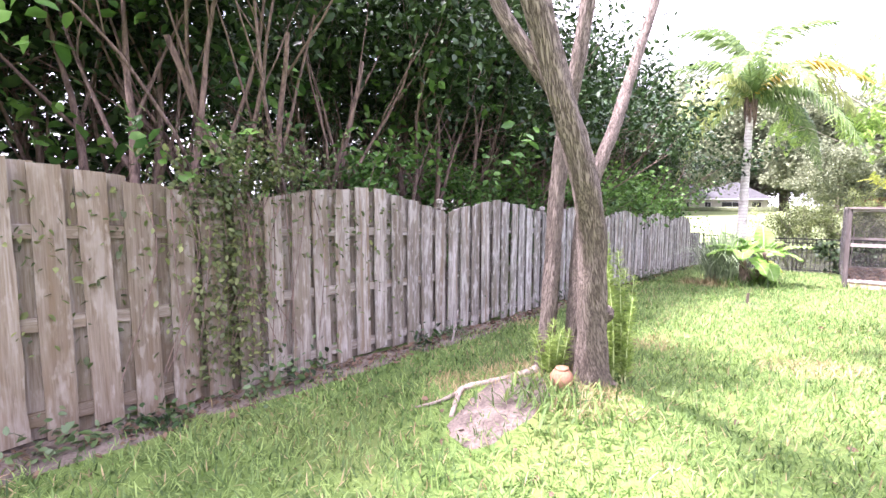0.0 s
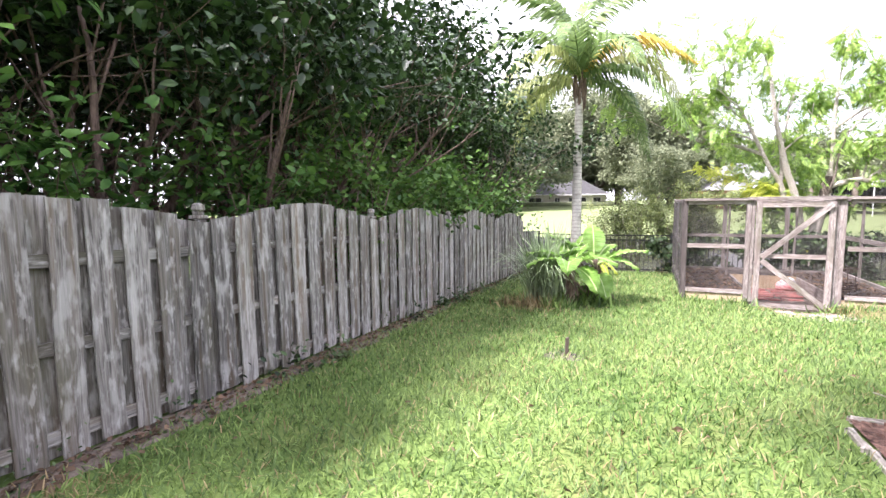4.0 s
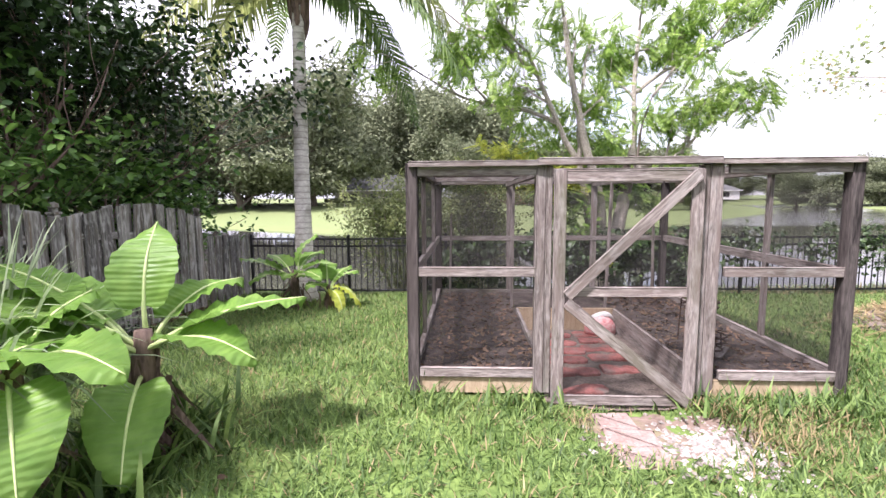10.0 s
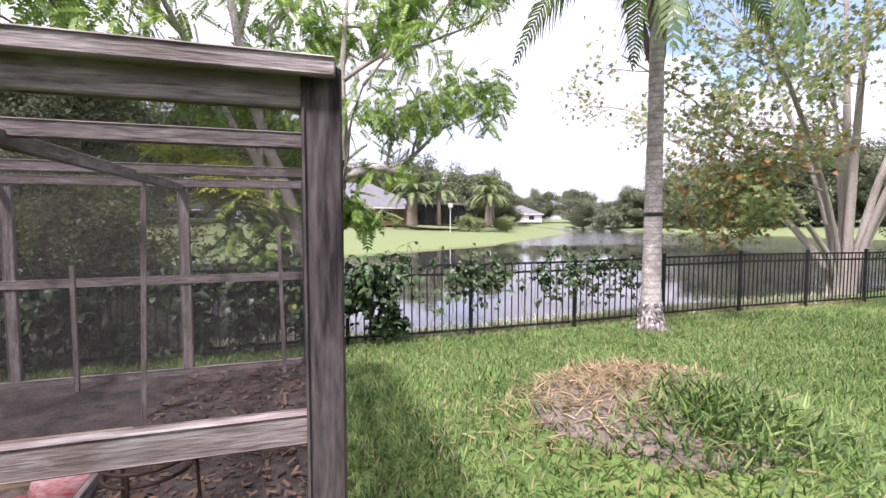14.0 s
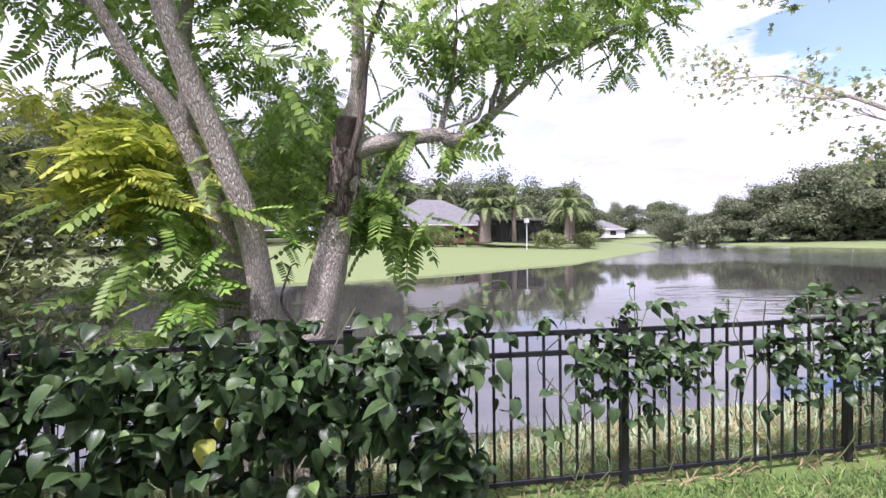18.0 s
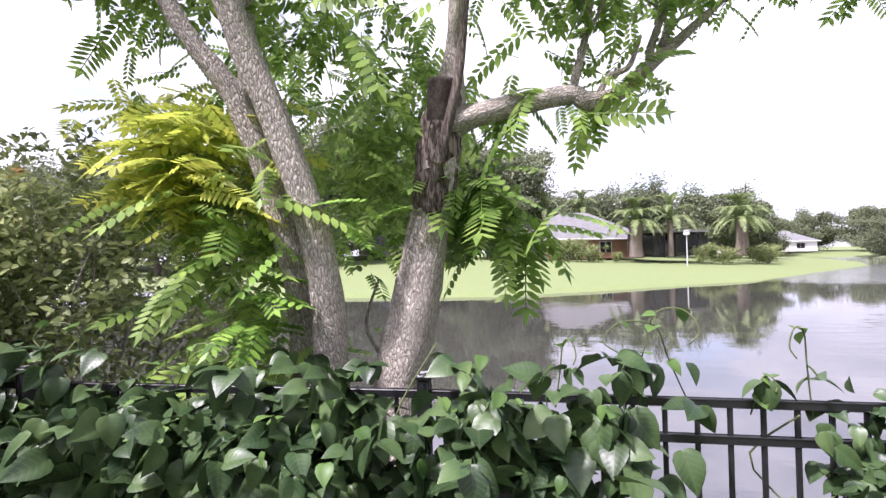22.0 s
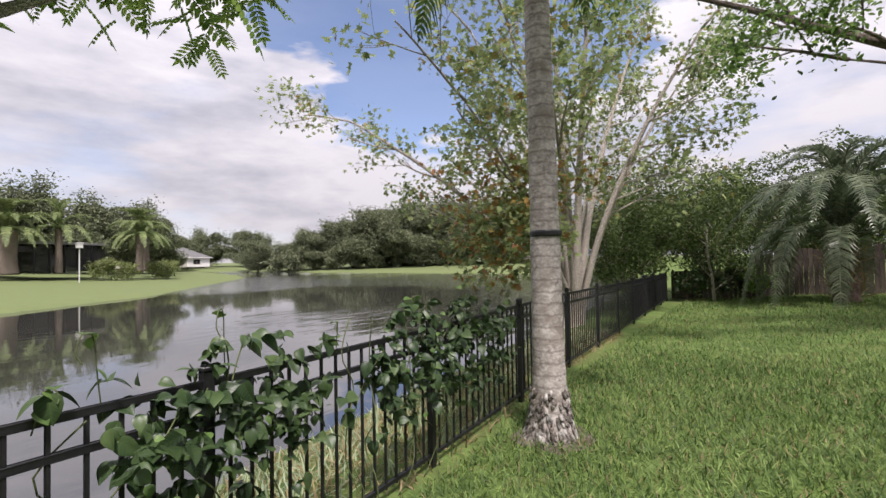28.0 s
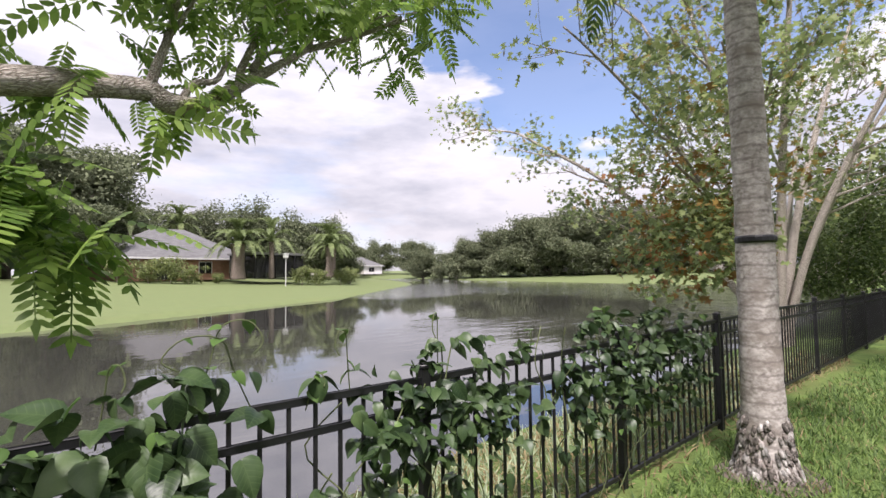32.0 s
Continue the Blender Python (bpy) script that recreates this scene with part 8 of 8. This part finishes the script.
def place_trees(spots, kinds, label, group, category="tree", name="tree"):
    rng = np.random.default_rng(len(spots) * 7 + 1)
    for k, (x, y, s) in enumerate(spots):
        wood, crown = kinds[k % len(kinds)]
        t = thing(name, label, category, (x, y, gz(x, y) - 0.1), rng.uniform(0, 360), group)
        t.scale = (s, s, s * rng.uniform(0.92, 1.08))
        part("trunk", wood, t)
        part("crown", crown, t)


SMALL = [plain_tree_meshes(181 + k, 5.5, 1.7, M_leaf_corner, 0.14, 5400, M_bark_pale, 0.07, 0.1) for k in range(2)]
place_trees([(25.2, 18.4, 0.9), (27.6, 19.0, 1.1), (26.0, 20.8, 1.0), (28.8, 21.5, 1.2), (24.2, 21.4, 1.0), (30.5, 18, 1.2), (22.6, 21.9, 0.8)], SMALL, "slender leafy tree at the corner of the lawn", "trees at the lawn's corner")
place_trees([(28.4, 10.4, 0.8), (28.6, 11.6, 0.95), (28.0, 13.6, 1.0), (29.5, 12.5, 1.25), (30, 15.6, 1.2), (29.8, 5.0, 0.9), (31, 1.0, 1.1), (29.2, -3.0, 1.1), (20, -5, 1.5), (24, -9, 1.6)], SMALL, "leafy tree behind the plank fence", "trees behind the plank fence")
for k, (x, y) in enumerate(((25.6, 18.0), (25.9, 17.2), (25.3, 19.2))):
    hedge_shrub((x, y, gz(x, y)), 0.6, 1.2, 420, M_leaf_bright if k == 1 else M_leaf_hedge, 190 + k, "leafy shrub at the corner of the lawn", 0.16, LEAF_OVAL, "shrubs at the lawn's corner")

# ---- houses ----
def house(name, label, at, turn, w, d, wall_h, rise, wall, roof, doors, windows, over=0.6, chimney=None):
    """A hip-roofed house; windows and doors: (x along the front, width, height, sill)."""
    h = thing(name, label, "house", at, turn)
    part("wall", box("wall", wall, w, d, wall_h, 0.02), h)
    a, b, c = w / 2 + over, d / 2 + over, max(0.5, w / 2 - d / 2)
    vs = [(-a, -b, wall_h), (a, -b, wall_h), (a, b, wall_h), (-a, b, wall_h), (-a, -b, wall_h + 0.18), (a, -b, wall_h + 0.18), (a, b, wall_h + 0.18), (-a, b, wall_h + 0.18), (-c, 0, wall_h + rise), (c, 0, wall_h + rise)]
    part("roof", build_mesh("roof", vs, [(3, 2, 1, 0), (0, 1, 5, 4), (1, 2, 6, 5), (2, 3, 7, 6), (3, 0, 4, 7), (4, 5, 9, 8), (5, 6, 9), (6, 7, 8, 9), (7, 4, 8)], roof), h)
    part("eave_board", build_mesh("eave_board", *join(box_data(2 * a, 0.05, 0.2, 0.01, 0, -b - 0.03, wall_h - 0.01)), M_wall_white), h, label="white eave board")
    for x, ww, hh, sill in windows + doors:
        win = part("window" if sill > 0.2 else "door", box("pane", M_dark, ww, 0.06, hh, 0.01, x, -d / 2 - 0.01, sill), h)
        part("frame", build_mesh("frame", *join(box_data(ww + 0.16, 0.08, 0.08, 0.01, x, -d / 2 - 0.03, sill + hh), box_data(0.08, 0.08, hh, 0.01, x - ww / 2 - 0.04, -d / 2 - 0.03, sill),
                                                box_data(0.08, 0.08, hh, 0.01, x + ww / 2 + 0.04, -d / 2 - 0.03, sill), box_data(0.05, 0.08, hh, 0.01, x, -d / 2 - 0.03, sill)), M_wall_white), win)
    if chimney:
        part("chimney", box("chimney", wall, 0.8, 0.8, rise + 0.6, 0.02, chimney, 0.5, wall_h), h)
    return h


house("house", "low grey-roofed brick house on the far bank", (12.5, 86.0, 0.35), 22, 15, 11, 2.5, 4.1, M_brickwall, M_roof, [], [(5.6, 1.5, 1.4, 0.8), (1.5, 1.6, 1.4, 0.8), (-3.5, 2.4, 2.0, 0.1)])
lanai = thing("screen_porch", "dark screened porch with a flat grey roof", "porch", (23.2, 80.5, 0.4), 22)
part("roof", box("roof", M_roof, 8.0, 5.5, 0.3, 0.03, z=3.0), lanai)
part("screen", box("screen", M_cage, 7.6, 5.0, 2.9, 0.02, z=0.1), lanai)
for k in range(6):
    part("post", box("post", M_dark, 0.12, 0.12, 3.0, 0.01, -3.8 + 1.52 * k, -2.6), lanai)
house("house", "long grey-roofed house with dark windows across the pond", (-17.5, 106, 0.25), 10, 17, 9, 2.6, 3.4, M_wall, M_roof_shaded, [(-1.0, 1.0, 2.1, 0.0)], [(-5.5, 2.6, 1.5, 0.6), (3.0, 3.4, 1.7, 0.4), (6.8, 1.4, 1.3, 0.8)])
house("house", "distant pale house with a grey hip roof", (62, 150, 0.5), 0, 18, 10, 2.7, 3.6, M_wall, M_roof, [], [(-5, 2, 1.4, 0.8), (0, 1.5, 1.4, 0.8), (5, 2, 1.4, 0.8)])
house("house", "distant pale house with a brownish grey roof", (76, 160, 0.5), 0, 14, 10, 2.6, 3.2, M_wall_white, M_roof, [], [(-3, 2, 1.4, 0.8), (3, 2, 1.4, 0.8)])
house("house", "white house under large oaks across the pond", (108, 96, 0.6), -48, 18, 9, 2.8, 3.0, M_wall_white, M_roof, [(0, 1.2, 2.1, 0.0)], [(-6, 2.2, 1.5, 0.7), (-3, 1.2, 1.5, 0.7), (3, 1.2, 1.5, 0.7), (6, 2.2, 1.5, 0.7)])
house("house", "tan house with a low wall across the pond", (118, 66, 0.5), -60, 22, 9, 2.4, 2.6, M_wall, M_roof_tile, [], [(-7, 2.2, 1.4, 0.7), (0, 2.2, 1.4, 0.7), (7, 2.2, 1.4, 0.7)])
house("house", "white stucco house with an orange tiled roof behind the plank fence", (43, -0.4, 0.2), -85, 15, 9, 2.45, 1.45, M_wall_white, M_roof_tile, [], [(-4, 1.6, 1.3, 0.9), (2, 1.6, 1.3, 0.9)])

# ---- far palms, lamp, trees ----
def date_palm(at, h, seed, label, fr, thick):
    rng = np.random.default_rng(seed)
    t = thing("date_palm", label, "palm tree", at, 0, "palms on the far bank")
    part("trunk", build_mesh("trunk", *limb_data([(0, 0, -0.1, thick * 1.2), (0, 0, h * 0.5, thick), (0, 0, h, thick * 1.1)], 12, 10, 0.2, seed), M_bark, True), t)
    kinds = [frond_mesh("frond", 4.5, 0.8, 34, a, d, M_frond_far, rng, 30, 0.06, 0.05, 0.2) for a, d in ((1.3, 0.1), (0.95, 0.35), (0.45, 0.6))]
    for k in range(fr):
        part("frond", kinds[min(2, int(3 * k / fr))], t, pose(0, 0, h, (40, 18, 2)[min(2, int(3 * k / fr))], 0, k * 137.5))


date_palm((18.7, 76.7, 0.45), 4.2, 201, "stout date palm with ivy on its trunk across the pond", 34, 0.75)
date_palm((22.8, 77.2, 0.45), 4.6, 202, "slim pale-trunked palm across the pond", 18, 0.3)
date_palm((31.0, 78.5, 0.4), 4.4, 203, "tall date palm across the pond", 34, 0.4)
date_palm((35.0, 86, 0.4), 4.6, 204, "date palm half hidden across the pond", 24, 0.35)
date_palm((8.5, 90, 0.4), 7.2, 205, "cabbage palm behind the far house", 22, 0.3)
date_palm((14.5, 93, 0.4), 7.6, 206, "cabbage palm behind the far house", 22, 0.3)
lamp = thing("lamp_post", "thin white lamp post on the far bank", "lamp post", (23.1, 72.7, gz(23.1, 72.7)))
part("pole", build_mesh("pole", *tube_data([(0, 0, -0.1), (0, 0, 3.4)], [0.06, 0.045], 8), M_white), lamp)
part("lantern", build_mesh("lantern", *join(box_data(0.5, 0.5, 0.45, 0.05, z=3.4), box_data(0.62, 0.62, 0.1, 0.03, z=3.85)), M_white), lamp)

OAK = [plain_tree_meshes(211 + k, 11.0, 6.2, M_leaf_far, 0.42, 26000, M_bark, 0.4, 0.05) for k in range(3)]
far_spots = []
_rng = np.random.default_rng(221)
for x, y, s in ((-30, 72, 1.32), (-22, 78, 1.66), (-27, 92, 1.5), (-7, 122, 2.45), (3, 96, 1.4), (-38, 66, 1.2), (-48, 72, 1.3), (-60, 78, 1.4), (-12, 118, 2.3), (-26, 117, 2.1), (-20, 122, 2.25), (6, 112, 1.2), (18, 104, 1.15), (28, 100, 1.15), (36, 100, 1.0), (42, 104, 0.95), (47, 108, 0.7),
                (0, 89, 1.4), (-34, 82, 1.5), (-75, 80, 1.5), (-90, 90, 1.6), (1, 78, 0.75), (-44, 90, 1.5)):
    far_spots.append((x, y, s))
place_trees(far_spots, OAK, "broad dark green tree on the far bank", "trees on the far bank")
right = []
for k in range(16):
    f = k / 15
    right.append((90 + 16 * f + _rng.normal(0, 1.5), 118 - 66 * f + _rng.normal(0, 2), 1.0 + 0.35 * math.sin(f * 3.0) + _rng.normal(0, 0.08)))
for k in range(10):
    right.append((112 + k * 4 + _rng.normal(0, 2), 104 - k * 9 + _rng.normal(0, 3), 1.15))
right += [(88, 124, 0.75), (84, 132, 0.8), (80, 172, 1.0), (70, 178, 0.9), (96, 150, 1.0), (60, 170, 0.8), (50, 150, 0.7), (112, 40, 1.1), (108, 28, 1.1), (100, 16, 1.2), (85, 8, 1.1)]
place_trees(right, OAK, "large dark live oak on the far shore", "oaks on the far shore")
BUSHES = [plain_tree_meshes(231 + k, 3.0, 1.6, M_leaf_bush, 0.3, 1500, M_bark_pale, 0.06, 0.05) for k in range(2)]
place_trees([(9.5, 76, 0.9), (11.5, 75.5, 1.0), (13.2, 75, 0.8), (26.5, 76.5, 0.9), (29, 77, 0.8), (33.5, 80, 0.8), (36, 82, 0.8), (6.8, 77, 0.9), (40, 90, 0.8), (16.3, 76, 0.5)], BUSHES, "clipped garden bush before the far house", "bushes on the far bank", "bush", "bush")
shore = [(84 + 18 * f + 2.0 * math.sin(f * 40), 124 - 74 * f, 1.5 + 0.6 * math.sin(f * 23)) for f in np.linspace(0, 1, 20)]
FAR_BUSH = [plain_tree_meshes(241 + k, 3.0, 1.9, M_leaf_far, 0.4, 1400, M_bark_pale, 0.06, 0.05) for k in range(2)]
place_trees(shore, FAR_BUSH, "grey-green shrub under the oaks on the far shore", "shrubs on the far shore", "bush", "bush")
place_trees([(92, 185, 1.1), (102, 190, 1.2), (84, 195, 1.0), (74, 192, 1.0), (64, 190, 1.1), (112, 180, 1.2)], OAK, "hazy tree beyond the end of the pond", "trees beyond the pond")
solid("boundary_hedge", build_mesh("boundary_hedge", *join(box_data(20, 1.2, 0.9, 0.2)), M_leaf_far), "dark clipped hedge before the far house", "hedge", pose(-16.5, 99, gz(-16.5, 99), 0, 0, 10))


# ---- lawn ----
def lawn():
    rng = np.random.default_rng(301)
    n = 580000
    # more blades where the walk goes
    u = rng.uniform(0, 1, n)
    x = np.where(u < 0.55, rng.uniform(-3.55, 4.6, n), np.where(u < 0.85, rng.uniform(3.0, 13, n), rng.uniform(9, 26, n)))
    y = np.where(u < 0.55, rng.uniform(0.2, 19.2, n), np.where(u < 0.85, rng.uniform(11, 19.3, n), rng.uniform(8, 19.4, n)))
    # the far edges thin out
    x = np.where(u < 0.55, x, np.maximum(x + rng.normal(0, 0.6, n), 2.8))
    y = np.where(u < 0.55, y, 19.3 - (19.3 - y) * rng.uniform(0.85, 1.3, n))
    d = np.array([noise.noise((a * 0.8, b * 0.8, 5.0)) for a, b in zip(x, y)])
    inside = (x > COOP[0] - 0.03) & (x < COOP[2] + 0.03) & (y > COOP[1] - 0.05) & (y < COOP[3] + 0.03)
    bed = (x > 1.08) & (y < 8.4) & (x < 7)
    pad = ((x - 2.13) / 0.52) ** 2 + ((y - 13.25) / 0.46) ** 2 < rng.uniform(0.5, 1.3, n)
    root = ((x + 1.71) / 0.34) ** 2 + ((y - 2.75) / 0.55) ** 2 < rng.uniform(0.05, 1.5, n)
    moundy = ((x - 6.03) ** 2 + (y - 15.3) ** 2) < rng.uniform(0.4, 0.8, n)
    strip = x < FENCE_X + rng.uniform(0.15, 0.5, n) * np.clip(1.2 - y * 0.05, 0.3, 1.2)
    plants = ((x + 1.65) / 0.65) ** 2 + ((y - 12.3) / 0.55) ** 2 < 1
    keep = ~(inside | bed | pad | root | moundy | strip | plants)
    x, y, d = x[keep], y[keep], d[keep]
    pos = np.stack([x, y, height(x, y) - 0.005], 1)
    size = rng.uniform(0.045, 0.105, len(x)) * (1 + 0.08 * smooth(10.0, 13.0, y)) * (1 + 0.2 * smooth(10, 18, x))
    dry = (d < -0.28) & (y < 6) & (rng.uniform(0, 1, len(x)) < 0.6) | (rng.uniform(0, 1, len(x)) < 0.07)
    blade = (np.array([(-0.05, 0, 0), (0.05, 0, 0), (0.04, 0.6, -0.05), (-0.04, 0.6, -0.05), (0, 1, -0.25)]), np.array([(0, 1, 2, 3), (3, 2, 4, 4)]))
    for nm, sel, mat, lab in (("lawn_grass", ~dry, M_grass, "short coarse green lawn grass"), ("dry_grass", dry, M_straw, "scattered dry straw-coloured grass blades")):
        solid(nm, leaf_mesh(nm, blade, pos[sel], size[sel], mat, (15, 80), rng, roll=25), lab, "grass", kind="stuff")


lawn()


def bank_grass():
    rng = np.random.default_rng(303)
    n = 6000
    x = rng.uniform(0, 16, n)
    y = lake_y(x) + rng.uniform(0.1, 2.3, n)
    pos = np.stack([x, y, height(x, y)], 1)
    solid("bank_grass", leaf_mesh("bank_grass", BLADE, pos, rng.uniform(0.08, 0.24, n), M_reed, (30, 85), rng, roll=15), "rough straw-yellow grass on the pond bank", "grass", kind="stuff")

    m = 9000
    x = rng.uniform(0, 16, m)
    y = lake_y(x) + rng.uniform(-0.1, 2.3, m)
    pos = np.stack([x, y, height(x, y)], 1)
    solid("dry_bank_grass", leaf_mesh("dry_bank_grass", BLADE, pos, rng.uniform(0.08, 0.2, m), M_straw, (10, 80), rng, roll=15), "dry tan grass on the pond bank", "grass", kind="stuff")


bank_grass()


def leaf_litter():
    """Fallen leaves along the foot of the board fence, and a few on the lawn."""
    rng = np.random.default_rng(305)
    n = 2600
    y = rng.uniform(0.2, 18, n) ** 1.0
    x = FENCE_X + 0.06 + np.abs(rng.normal(0, 0.16, n)) * np.clip(1.3 - y * 0.05, 0.4, 1.3)
    x[-160:] = rng.uniform(-3, 4, 160)
    y[-160:] = rng.uniform(1.5, 13, 160)
    pos = np.stack([x, y, height(x, y) + 0.03], 1)
    solid("leaf_litter", leaf_mesh("leaf_litter", LEAF_OVAL, pos, rng.uniform(0.03, 0.075, n), M_litter, (-25, 25), rng), "scattered brown fallen leaves along the fence", "leaf litter", kind="stuff")


leaf_litter()
